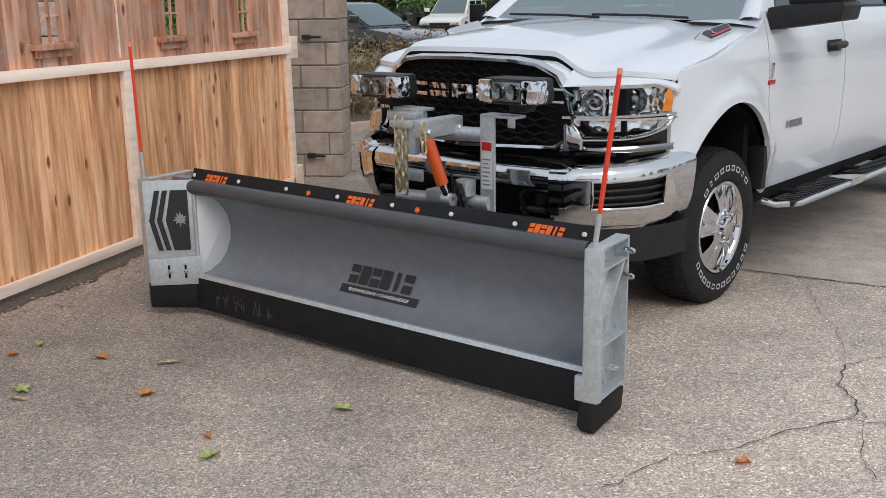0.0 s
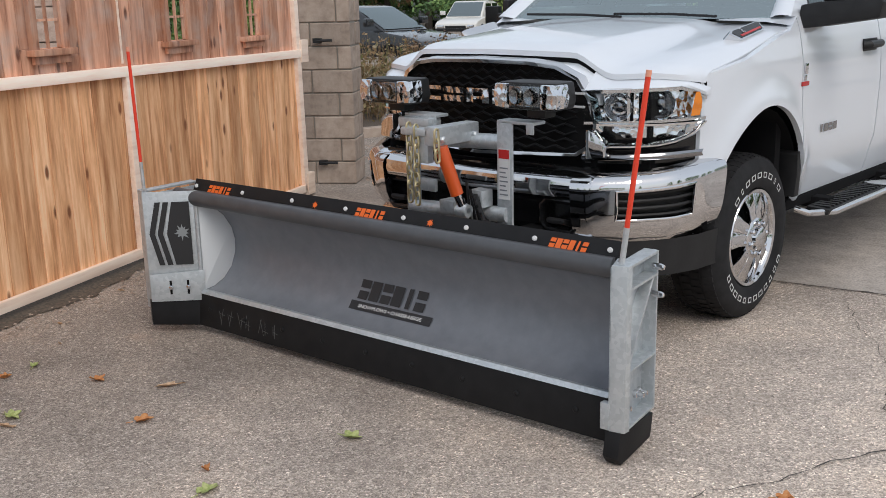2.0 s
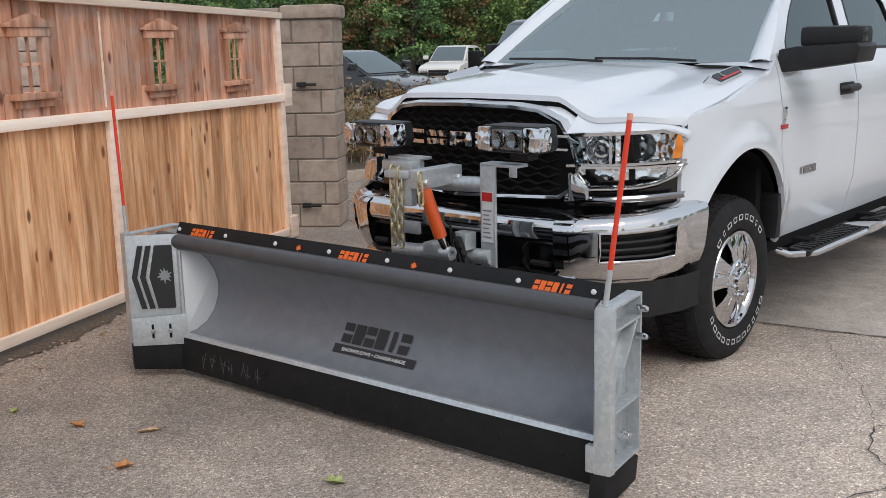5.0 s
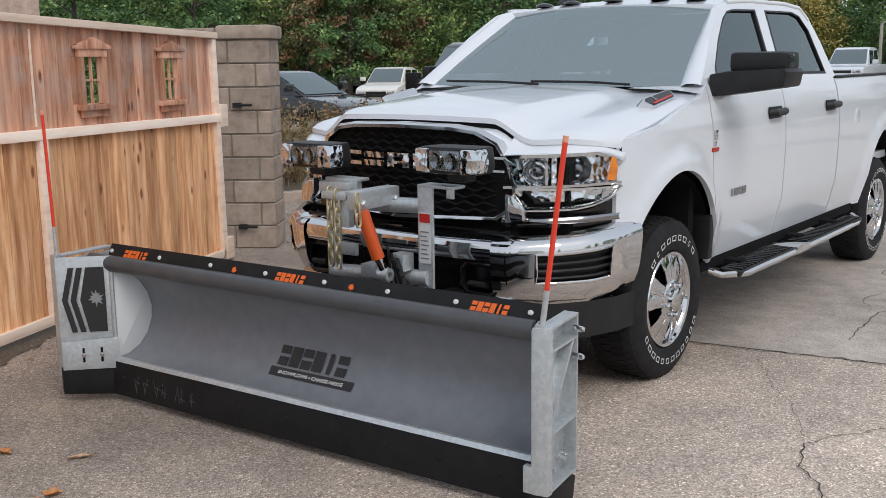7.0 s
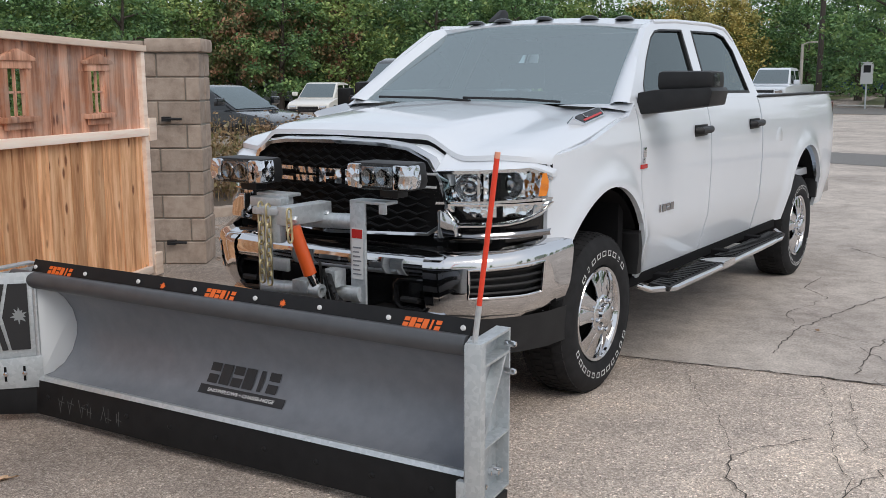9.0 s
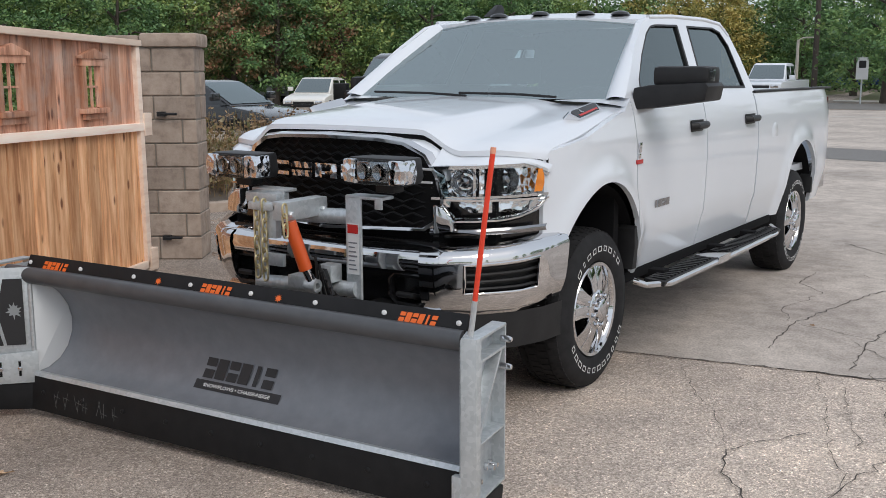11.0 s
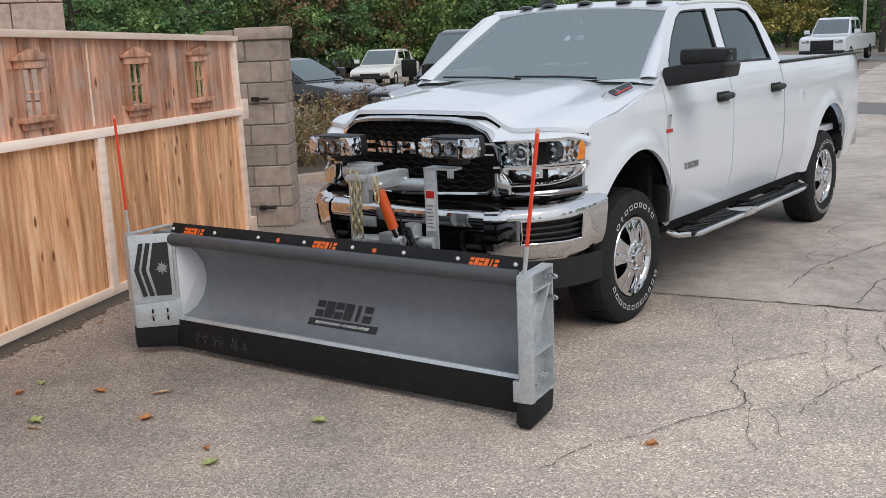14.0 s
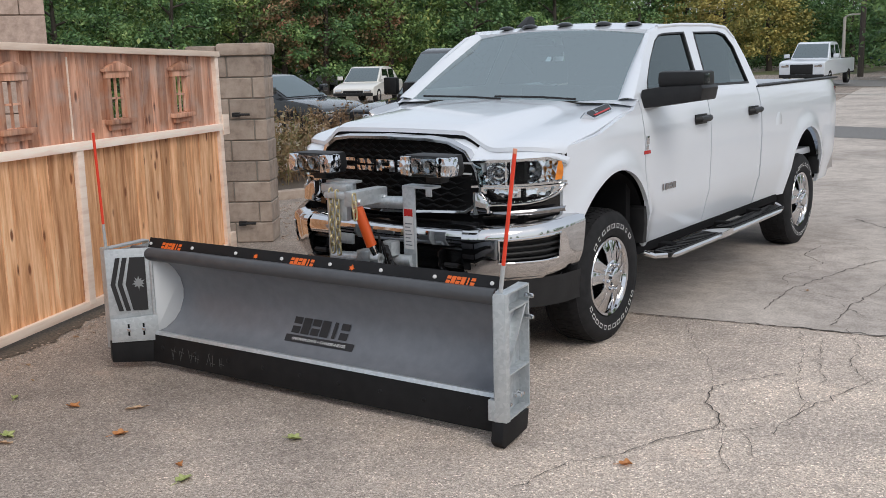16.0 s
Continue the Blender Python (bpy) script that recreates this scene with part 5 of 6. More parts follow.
    for z, o in ((0.715, 0.02), (0.735, -0.012), (0.77, -0.02), (0.81, -0.012), (0.835, 0.02), (0.85, 0.07)):
        rows.append([(x, -1.06 + 0.045 * (x / 0.66) ** 2 + o, z) for x in [-0.68 + 1.36 * i / 16 for i in range(17)]])
    part("bumper_bar", Geo().sheet(rows), CHROME, tr, "polished chrome bumper bar")
    part("bumper_bar", Geo().sheet([[(x, -1.035 + 0.045 * (x / 0.66) ** 2 + o, z) for x in [-0.66 + 1.32 * i / 16 for i in range(17)]] for z, o in ((0.50, 0.03), (0.52, 0.0), (0.55, 0.0), (0.565, 0.03))]), CHROME, tr, "lower chrome bumper bar")
    part("lower_intake", Geo().box(-0.64, 0.64, -0.96, -0.90, 0.48, 0.86), GLOSS_BLACK, tr, "gloss black lower intake")
    for s in (-1, 1):
        ring = [(s * x, -1.0 + 0.0, z) for x, z in ((0.40, 0.60), (0.43, 0.57), (0.56, 0.565), (0.60, 0.60), (0.60, 0.68), (0.57, 0.71), (0.43, 0.71), (0.40, 0.68))]
        part("tow_hook_surround", Geo().tube(ring, 0.016, 8, True), GLOSS_BLACK, tr, "gloss black tow hook surround")
        part("tow_hook", Geo().tube([(s * 0.46, -0.97, 0.60), (s * 0.46, -1.03, 0.62), (s * 0.54, -1.03, 0.62), (s * 0.54, -0.97, 0.60)], 0.014, 8), BLACK, tr, "black tow hook")
    rows = [[(wrap_point(t).x * sg * 0.97, wrap_point(t).y * 0.97 + 0.02, z) for sg, t in [(-1, 1 - k / 10) for k in range(10)] + [(1, k / 10) for k in range(11)]] for z in (0.36, 0.44, 0.53)]
    part("air_dam", Geo().sheet(rows), BLACK, tr, "black plastic air dam")
    # rear
    part("bed_floor", Geo().box(-0.92, 0.92, 2.62, 4.85, 0.80, 0.86).box(-0.93, 0.93, 2.61, 2.65, 0.8, 1.46).box(-0.90, 0.90, 4.80, 4.86, 0.72, 1.47), PAINT, tr, "white load bed", 0.005)
    for s in (-1, 1):
        part("tail_light", Geo().box(min(s * 0.84, s * 0.965), max(s * 0.84, s * 0.945), 4.86, 4.905, 0.99, 1.40), TAIL_RED, tr, "dark red tail light", 0.01)
        part("rear_bumper", Geo().prism([(0.0, 5.02), (0.62, 5.02), (0.86, 4.97), (0.955, 4.86), (0.955, 4.62), (0.90, 4.62), (0.88, 4.80), (0.0, 4.90)], 0.60, 0.82, lambda p, q, r: (s * p, q, r)), CHROME, tr, "chrome rear bumper")
        fl = part("fuel_door", Geo().lathe([(0.082, 0), (0.078, 0.0022), (0.0005, 0.0022)], 28, Matrix.Translation((s * (side_x(3.02, 1.17) - 0.001), 3.02, 1.17)) @ pose(0, 0, 0, 0, 0, 0 if s > 0 else 180)), PAINT, tr, "round white fuel door") if s > 0 else None
    part("underbody", Geo().box(-0.62, 0.62, -0.7, 4.7, 0.46, 0.62).box(-0.66, 0.66, 3.72, 3.88, 0.34, 0.46).box(-0.66, 0.66, -0.08, 0.08, 0.34, 0.46), UNDER, tr, "dark chassis", 0.02)
    for s in (-1, 1):
        make_wheel(tr, s * 0.985, 0.0, s, 0.0)
        make_wheel(tr, s * 0.985, 3.80, s)
    return tr


make_truck()


def make_lift():
    """The lift frame and lamps between plough and truck."""
    fr = thing("plough_lift_frame", pose(0.045, -0.02, 0.035), "galvanised plough lift frame with lamps, chain and orange ram", "lift frame")
    part("upper_tube", Geo().tube([(-0.26, -1.16, 0.93), (0.28, -1.16, 0.95)], 0.036, 16), GALV, fr, "galvanised cross tube")
    part("lower_tube", Geo().tube([(-0.26, -1.2, 0.60), (0.33, -1.2, 0.63)], 0.036, 16), GALV, fr, "galvanised cross tube")
    for x in (-0.25, 0.315):
        up = part("upright", Geo().box(x - 0.042, x + 0.042, -1.21, -1.195, 0.50, 1.05).box(x - 0.042, x - 0.028, -1.195, -1.12, 0.5, 1.05), GALV, fr, "galvanised upright plate", 0.004)
        part("top_bracket", Geo().box(x - 0.042, x + 0.16, -1.21, -1.12, 1.04, 1.055).box(x + 0.12, x + 0.16, -1.21, -1.2, 1.0, 1.045), GALV, up, "", 0.004)
        part("foot", Geo().box(x - 0.05, x + 0.05, -1.22, -0.95, 0.42, 0.54), UNDER, up, "dark mounting foot", 0.005)
    st = part("sticker", Geo().box(0.285, 0.347, -1.2135, -1.2115, 0.70, 0.93), DECAL_WHITE, fr, "white warning sticker", 0, False)
    part("sticker_band", Geo().box(0.287, 0.345, -1.2155, -1.2137, 0.885, 0.925), RED, st, "red band", 0, False)
    gb = Geo()
    for k in range(7):
        gb.box(0.292, 0.338 - 0.006 * (k % 3), -1.2155, -1.2137, 0.72 + 0.02 * k, 0.726 + 0.02 * k)
    part("sticker_bars", gb, BOARD_GREY, st, "grey bars", 0, False)
    a, b = Vector((0.06, -1.14, 1.0)), Vector((0.05, -1.46, 0.975))
    arm = part("lift_arm", Geo().box(0.028, 0.105, -1.42, -1.13, 0.945, 1.03, pose(0, 0, 0) @ Matrix.Translation((0, 0, 0))), GALV, fr, "galvanised square lift arm", 0.008)
    for y in (-1.39, -1.17):
        part("bolt", Geo().lathe([(0.016, 0), (0.016, 0.014), (0.01, 0.02)], 6, Matrix.Translation((0.105, y, 0.975))), GALV, arm)
    part("arm_side", Geo().box(-0.30, -0.10, -1.25, -1.16, 0.99, 1.04).box(-0.14, -0.09, -1.25, -1.16, 0.90, 1.0), GALV, fr, "galvanised bracket", 0.01)
    part("chain_hook", Geo().box(-0.12, 0.05, -1.42, -1.36, 0.985, 1.02).box(-0.03, 0.03, -1.4, -1.36, 0.86, 0.99), GALV, fr, "galvanised chain hook", 0.008)
    ram = part("ram", Geo().tube([(0.12, -1.41, 0.945), (0.165, -1.36, 0.73)], 0.03, 18), ORANGE_PAINT, fr, "orange hydraulic ram")
    part("ram_rod", Geo().tube([(0.165, -1.36, 0.73), (0.175, -1.34, 0.68)], 0.02, 12), CHROME, ram, "chrome ram rod")
    part("ram_eye", Geo().lathe([(0.03, -0.03), (0.03, 0.03), (0.015, 0.03), (0.015, -0.03)], 16, Matrix.Translation((0.18, -1.335, 0.655)), True), GALV, ram, "galvanised eye")
    part("valve_block", Geo().box(0.16, 0.24, -1.28, -1.2, 0.66, 0.74), GALV, fr, "hydraulic valve block", 0.006)
    part("ram_bracket", Geo().box(0.0, 0.09, -1.3, -1.22, 0.62, 0.68), GALV, fr, "galvanised ram bracket", 0.006)
    part("side_bracket", Geo().box(-0.2, -0.06, -1.26, -1.24, 0.70, 0.76), GALV, fr, "galvanised side bracket", 0.004)
    rnd = random.Random(11)
    for k in range(6):
        x = 0.14 + 0.03 * k
        part("hose", Geo().tube([(0.16 + 0.01 * k, -1.28, 0.72), (x + 0.03, -1.30 - 0.012 * k, 0.78 - 0.03 * k), (x + 0.04, -1.29, 0.60), (x - 0.03 + 0.02 * (k % 3), -1.25, 0.45)], 0.0065 + 0.001 * (k % 3), 8), BLACK, fr, "black hydraulic hose")
    # chains
    for cx, cy, z0, z1 in ((-0.085, -1.40, 1.01, 0.62), (-0.03, -1.41, 1.005, 0.61), (0.135, -1.455, 1.0, 0.85)):
        ch = None
        n = int((z0 - z1) / 0.044)
        for i in range(n):
            z = z0 - i * 0.044
            flip = i % 2
            pts = []
            for k in range(12):
                q = 2 * math.pi * k / 12
                u, w = 0.014 * math.cos(q), 0.016 * math.sin(q) + (0.015 if math.sin(q) > 0 else -0.015)
                pts.append((cx + (u if flip else 0.004 * math.sin(i)), cy + (0 if flip else u), z + w))
            link = Geo().tube(pts, 0.0052, 6, True)
            if ch is None:
                ch = part("chain", link, GOLD_CHAIN, fr, "yellow zinc chain")
            else:
                part("link", link, GOLD_CHAIN, ch)
    # lamps
    for x, z in ((-0.345, 1.155), (0.49, 1.17)):
        lp = part("plough_lamp", Geo().prism([(-0.16, -0.055), (0.15, -0.055), (0.165, -0.02), (0.15, 0.062), (-0.15, 0.062), (-0.165, 0.02)], -1.27, -1.12, lambda p, q, r: (x + p * (1 if r < -1.2 else 0.9), r, z + q)), BLACK, fr, "black plough headlamp with clear lens", 0.012)
        part("lamp_face", Geo().box(x - 0.09, x + 0.075, -1.285, -1.272, z - 0.04, z + 0.048), DARK_CHROME, lp, "dark lamp face", 0.008)
        cov = part("lamp_cover", Geo().prism([(-0.095, -0.05), (0.085, -0.05), (0.095, 0.0), (0.085, 0.056), (-0.085, 0.056), (-0.1, 0.0)], -1.305, -1.30, lambda p, q, r: (x + p, r, z + q)), LENS, lp, "clear lens cover")
        for k in (-1, 1):
            for hx in (0.035,):
                part("lamp_bulb", Geo().lathe([(0.036, 0), (0.034, 0.008), (0.02, 0.002), (0.001, 0.0)], 20, Matrix.Translation((x - 0.008 + k * 0.04, -1.286, z + 0.004)) @ pose(0, 0, 0, 0, 0, -90)), DARK_CHROME, lp, "lens ring")
        part("turn_signal", Geo().prism([(0.08, -0.05), (0.16, -0.045), (0.17, 0.0), (0.16, 0.055), (0.08, 0.055)], -1.29, -1.2, lambda p, q, r: (x + p, r, z + q)), FACETS, lp, "clear turn signal with bright reflector", 0.008)
        part("turn_signal", Geo().prism([(-0.16, -0.045), (-0.095, -0.05), (-0.095, 0.055), (-0.16, 0.055), (-0.17, 0.0)], -1.29, -1.2, lambda p, q, r: (x + p, r, z + q)), FACETS, lp, "clear turn signal", 0.008)
        part("lamp_stem", Geo().box(x - 0.05, x + 0.05, -1.21, -1.13, z - 0.095, z - 0.05), BLACK, lp, "black lamp foot", 0.01)
    return fr


make_lift()

# ---- cracks and fallen leaves ----
CRACK = mat_new("crack_shadow", (0.07, 0.06, 0.052), 1.0)


def ribbon(points, width, seed):
    rnd = random.Random(seed)
    pts = [Vector((x, y)) for x, y in points]
    fine = []
    for a, b in zip(pts, pts[1:]):
        n = max(2, int((b - a).length / 0.05))
        d = (b - a).normalized()
        for i in range(n):
            fine.append(a.lerp(b, i / n) + Vector((-d.y, d.x)) * rnd.gauss(0, 0.011))
    fine.append(pts[-1])
    rows = []
    for i, p in enumerate(fine):
        d = (fine[min(i + 1, len(fine) - 1)] - fine[max(i - 1, 0)]).normalized()
        w = width * 0.5 * rnd.uniform(0.25, 1.2)
        q = Vector((-d.y, d.x)) * w
        z = 0.0075
        rows.append([(p.x - q.x, p.y - q.y, z), (p.x + q.x, p.y + q.y, z)])
    return Geo().sheet(rows)


CRACKS = [([(0.8, 0.66), (1.2, 0.73), (1.67, 0.82), (2.2, 0.91), (3.6, 1.16)], 0.012),
          ([(1.89, -1.64), (1.92, -1.44), (2.0, -1.28), (2.09, -1.15), (2.09, -1.03), (1.92, -0.75), (1.87, -0.55), (1.93, -0.41), (2.11, -0.13)], 0.007),
          ([(2.09, -1.15), (2.22, -1.09), (2.33, -0.94), (2.4, -0.53), (2.55, -0.0)], 0.005),
          ([(1.22, 0.62), (1.48, 0.12), (1.65, -0.05), (1.84, -0.47)], 0.003),
          ([(1.54, 1.22), (1.5, 1.82), (1.59, 2.42), (1.77, 3.21), (1.92, 3.51)], 0.009),
          ([(1.93, 0.79), (2.1, 0.25), (2.21, -0.23), (2.36, -0.59), (2.36, -1.06)], 0.004),
          ([(2.15, 1.01), (2.32, 0.64), (2.38, 0.2), (2.57, -0.1)], 0.004),
          ([(2.07, 2.5), (2.02, 1.58), (2.04, 1.02)], 0.008),
          ([(2.09, -1.03), (2.24, -1.41), (2.35, -1.59)], 0.004),
          ([(2.22, -1.09), (2.38, -1.39), (2.53, -1.4)], 0.004),
          ([(1.89, -1.64), (1.73, -1.86), (1.65, -2.21)], 0.005),
          ([(1.09, 5.36), (2.11, 4.28), (3.26, 4.27)], 0.012)]
rnd_c = random.Random(18)
for k in range(26):
    x, y = rnd_c.uniform(1.4, 4.6), rnd_c.uniform(-1.8, 6.5)
    a = rnd_c.uniform(0, 6.28)
    pts = [(x, y)]
    for j in range(rnd_c.randint(2, 4)):
        a += rnd_c.gauss(0, 0.7)
        x, y = x + 0.32 * math.cos(a), y + 0.5 * math.sin(a)
        pts.append((x, y))
    CRACKS.append((pts, rnd_c.uniform(0.0025, 0.005) + 0.0006 * max(0, y)))
for k, (pts, w) in enumerate(CRACKS):
    tagged(part("pavement_crack", ribbon(pts, w, k), CRACK, None, "", 0, False), "thin dark jagged crack in the paving", "crack", "cracks in the yard", "stuff")


def make_fallen_leaf(x, y, size, turn, mat, label, slim=False):
    rnd = random.Random(int(x * 991 + y * 77))
    g = Geo()
    n = 20
    ring = []
    for i in range(n):
        a = 2 * math.pi * i / n
        r = size * (0.55 + 0.45 * abs(math.cos(2.5 * a)) ** 1.5) * rnd.uniform(0.85, 1.1)
        px, py = r * math.cos(a), r * math.sin(a) * (0.28 if slim else 0.75)
        ring.append((px, py, 0.006 + 0.02 * abs(py / size) ** 1.2 + rnd.uniform(0, 0.008)))
    mid = [(p[0] * 0.5, p[1] * 0.5, p[2] * 0.4 + 0.003) for p in ring]
    g.add(ring + mid + [(0, 0, 0.003)], [(i, (i + 1) % n, n + (i + 1) % n, n + i) for i in range(n)] + [(n + i, n + (i + 1) % n, 2 * n) for i in range(n)])
    k = len(g.v)
    g.add([(p[0], p[1], p[2] - 0.002) for p in g.v], [tuple(reversed(f)) for f in g.f])
    if not slim:
        g.tube([(-size * 0.9, 0, 0.008), (-size * 1.5, 0.01, 0.004)], 0.0018, 5)
    ob = part("fallen_leaf", g, mat, None, "", 0, True)
    ob.matrix_basis = pose(x, y, 0.001, 0, 0, turn)
    tagged(ob, label, "leaf", "fallen leaves on the asphalt")


def make_litter(name, a, b):
    m = mat_new(name, a, 0.7)
    v = coords(m)
    to_color(m, ramp_of(m, noise_at(m, v, 60, 4), [(0.35, a), (0.65, b)]))
    return m


LEAF_GREEN = make_litter("yellow_green_leaf", (0.22, 0.27, 0.07), (0.45, 0.47, 0.2))
LEAF_ORANGE = make_litter("orange_brown_leaf", (0.42, 0.15, 0.04), (0.55, 0.26, 0.1))
LEAF_TAN = make_litter("tan_dry_leaf", (0.42, 0.26, 0.15), (0.58, 0.4, 0.26))
for x, y, s, a, k in ((0.48, -2.32, 0.045, 20, 0),
                      (-0.29, -2.74, 0.045, 70, 1),
                      (-0.54, -2.46, 0.07, 60, 2),
                      (-0.85, -2.62, 0.042, 10, 1),
                      (0.41, -2.93, 0.05, 100, 0),
                      (0.27, -2.84, 0.022, 0, 1),
                      (1.94, -1.75, 0.035, 40, 1),
                      (-0.75, -3.06, 0.05, 5, 0),
                      (-0.67, -3.12, 0.05, 200, 2),
                      (-1.25, -2.71, 0.035, 140, 0),
                      (-1.21, -2.87, 0.028, 80, 1),
                      (-1.75, -2.32, 0.025, 10, 2),
                      (-1.45, -2.48, 0.02, 0, 2),
                      (-2.06, -1.78, 0.025, 30, 2),
                      (-2.6, -0.44, 0.03, 20, 1),
                      (1.62, 1.92, 0.02, 20, 2)):
    make_fallen_leaf(x, y, s, a, (LEAF_GREEN, LEAF_ORANGE, LEAF_TAN)[k], ("yellow-green maple leaf lying on the asphalt", "curled orange-brown leaf lying on the asphalt", "dry tan leaf lying on the asphalt")[k], k == 2)

# soil and grit along the gate's foot
def make_grit():
    rnd = random.Random(21)
    g = Geo()
    for i in range(900):
        s = rnd.uniform(0.2, 4.6)
        off = abs(rnd.gauss(0, 0.16)) + 0.02
        x, y = -3.42 + 0.3782 * s + 0.9257 * off, 0.83 - 0.9257 * s + 0.3782 * off
        r = rnd.uniform(0.003, 0.011)
        a = rnd.uniform(0, 6.28)
        g.box(-r, r, -r * 0.7, r * 0.7, -0.002, r * 0.9, pose(x, y, 0, rnd.uniform(-20, 20), rnd.uniform(-20, 20), math.degrees(a)))
    for i in range(900):
        x, y = rnd.uniform(-5.2, -3.0), rnd.uniform(1.6, 4.6)
        r = rnd.uniform(0.004, 0.014)
        g.box(-r, r, -r * 0.7, r * 0.7, -0.002, r, pose(x, y, ground_z(x, y), rnd.uniform(-20, 20), 0, rnd.uniform(0, 360)))
    tagged(part("grit", g, BLOCK, None, "", 0, False), "loose grit and small stones along the gate", "gravel", "", "stuff")


make_grit()
SOIL = make_litter("dark_soil", (0.05, 0.04, 0.03), (0.13, 0.1, 0.075))


def make_soil():
    rows = []
    rnd = random.Random(2)
    for i in range(40):
        s = 0.1 + 4.6 * i / 39
        row = []
        for o in (-0.9, 0.0, 0.10 + rnd.uniform(0, 0.12)):
            row.append((-3.42 + 0.3782 * s + 0.9257 * o, 0.83 - 0.9257 * s + 0.3782 * o, 0.006 if o > 0.05 else 0.018))
        rows.append(row)
    tagged(part("soil", Geo().sheet(rows), SOIL), "dark soil strip under the gate", "soil", "", "structure")


make_soil()


# ---- verge behind the pillar ----
def make_kerb():
    a, b = Vector((-6.1, 2.57)), Vector((-4.16, 7.72))
    d = (b - a).normalized()
    k = tagged(new("kerb"), "low pale concrete kerb beside a planting bed", "kerb", "", "structure")
    for i in range(5):
        p = a + d * (1.07 * i)
        g = Geo().box(0, 1.055, -0.09, 0.09, -0.25, 0.11)
        st = part("kerb_stone", g, BLOCK, k, "", 0.02)
        st.matrix_basis = pose(p.x, p.y, ground_z(p.x, p.y), 0, 0, math.degrees(math.atan2(d.y, d.x)))


make_kerb()
DRY = make_leaf("dry_brush_leaf", [(0.0, (0.09, 0.05, 0.03)), (0.4, (0.2, 0.12, 0.065)), (0.7, (0.3, 0.2, 0.1)), (0.9, (0.14, 0.15, 0.05)), (1.0, (0.36, 0.29, 0.2))])


def leaf_cards(g, c, spread, n, size, rnd, flat=1.0):
    for i in range(n):
        p = Vector((c[0] + rnd.gauss(0, spread), c[1] + rnd.gauss(0, spread), c[2] + rnd.gauss(0, spread * flat)))
        u = Vector((rnd.gauss(0, 1), rnd.gauss(0, 1), rnd.gauss(0, 0.7))).normalized()
        w = u.cross(Vector((rnd.gauss(0, 1), rnd.gauss(0, 1), rnd.gauss(0, 1)))).normalized()
        s = size * rnd.uniform(0.5, 1.3)
        g.add([p - u * s, p + w * s * 0.55, p + u * s, p - w * s * 0.5], [(0, 1, 2, 3)])


def make_brush():
    rnd = random.Random(31)
    g = Geo()
    for i in range(1050):
        t = rnd.random()
        x, y = lerp(-7.2, -5.6, t) + rnd.uniform(-1.5, 0.35), lerp(3.4, 8.6, t) + rnd.gauss(0, 0.4)
        z0 = ground_z(x, y)
        h = rnd.uniform(0.5, 1.12)
        lean = (rnd.gauss(0, 0.13), rnd.gauss(0, 0.13))
        g.tube([(x, y, z0 - 0.02), (x + lean[0] * 0.4, y + lean[1] * 0.4, z0 + h * 0.5), (x + lean[0], y + lean[1], z0 + h)], [0.005, 0.004, 0.002], 4, caps=False)
        for k in range(15):
            q = rnd.uniform(0.12, 1.0)
            leaf_cards(g, (x + lean[0] * q, y + lean[1] * q, z0 + h * q), 0.05, 1, 0.035, rnd)
    tagged(part("dry_brush", g, DRY, None, "", 0, False), "dry brown autumn brush behind the kerb", "bushes", "", "stuff")


make_brush()


def make_bed():
    rows = []
    for i in range(12):
        t = i / 11
        x, y = lerp(-6.05, -4.1, t), lerp(2.5, 7.8, t)
        rows.append([(x + o, y + 0.25 * o * 0, ground_z(x + o, y) + (0.05 if o < -0.1 else 0.045)) for o in (-0.02, -0.6, -1.6, -3.0)])
    tagged(part("planting_bed", Geo().sheet(rows), SOIL), "dark brown soil of the planting bed", "soil", "", "structure")


make_bed()

# ---- building corner ----
def make_building():
    STONE = make_block()
    STONE.name = "pink_split_stone"
    n, l, b = nodes_of(STONE)
    v = coords(STONE)
    c = ramp_of(STONE, noise_at(STONE, v, 9, 6, 0.7), [(0.3, (0.34, 0.25, 0.2)), (0.6, (0.54, 0.41, 0.345)), (0.8, (0.64, 0.5, 0.43))])
    to_color(STONE, c)
    m = pose(-7.86, 2.0, 0, 0, 0, 64.0)
    h = thing("stone_building", m, "pinkish split-stone block building", "building")
    part("wall", Geo().box(-9.0, -0.03, 0.03, 6.0, -0.6, 6.0), mat_new("stone_mortar", (0.3, 0.25, 0.21), 0.95), h, "mortar-jointed wall", 0.01)
    rnd = random.Random(12)
    for k in range(16):
        z = -0.4 + 0.4 * k
        x = 0.0
        first = True
        while x > -8.6:
            w = (0.30 if k % 2 else 0.62) if first else 0.80
            first = False
            part("block", Geo().box(x - w + 0.006, x - 0.006, -0.012 - rnd.uniform(0, 0.012), 0.1, z + 0.006, z + 0.394), STONE, h, "", 0.008, True, 1)
            x -= w
    part("roof", Geo().box(-9.3, 0.3, -0.3, 6.3, 6.0, 6.25), BLOCK, h, "flat roof edge", 0.02)


make_building()


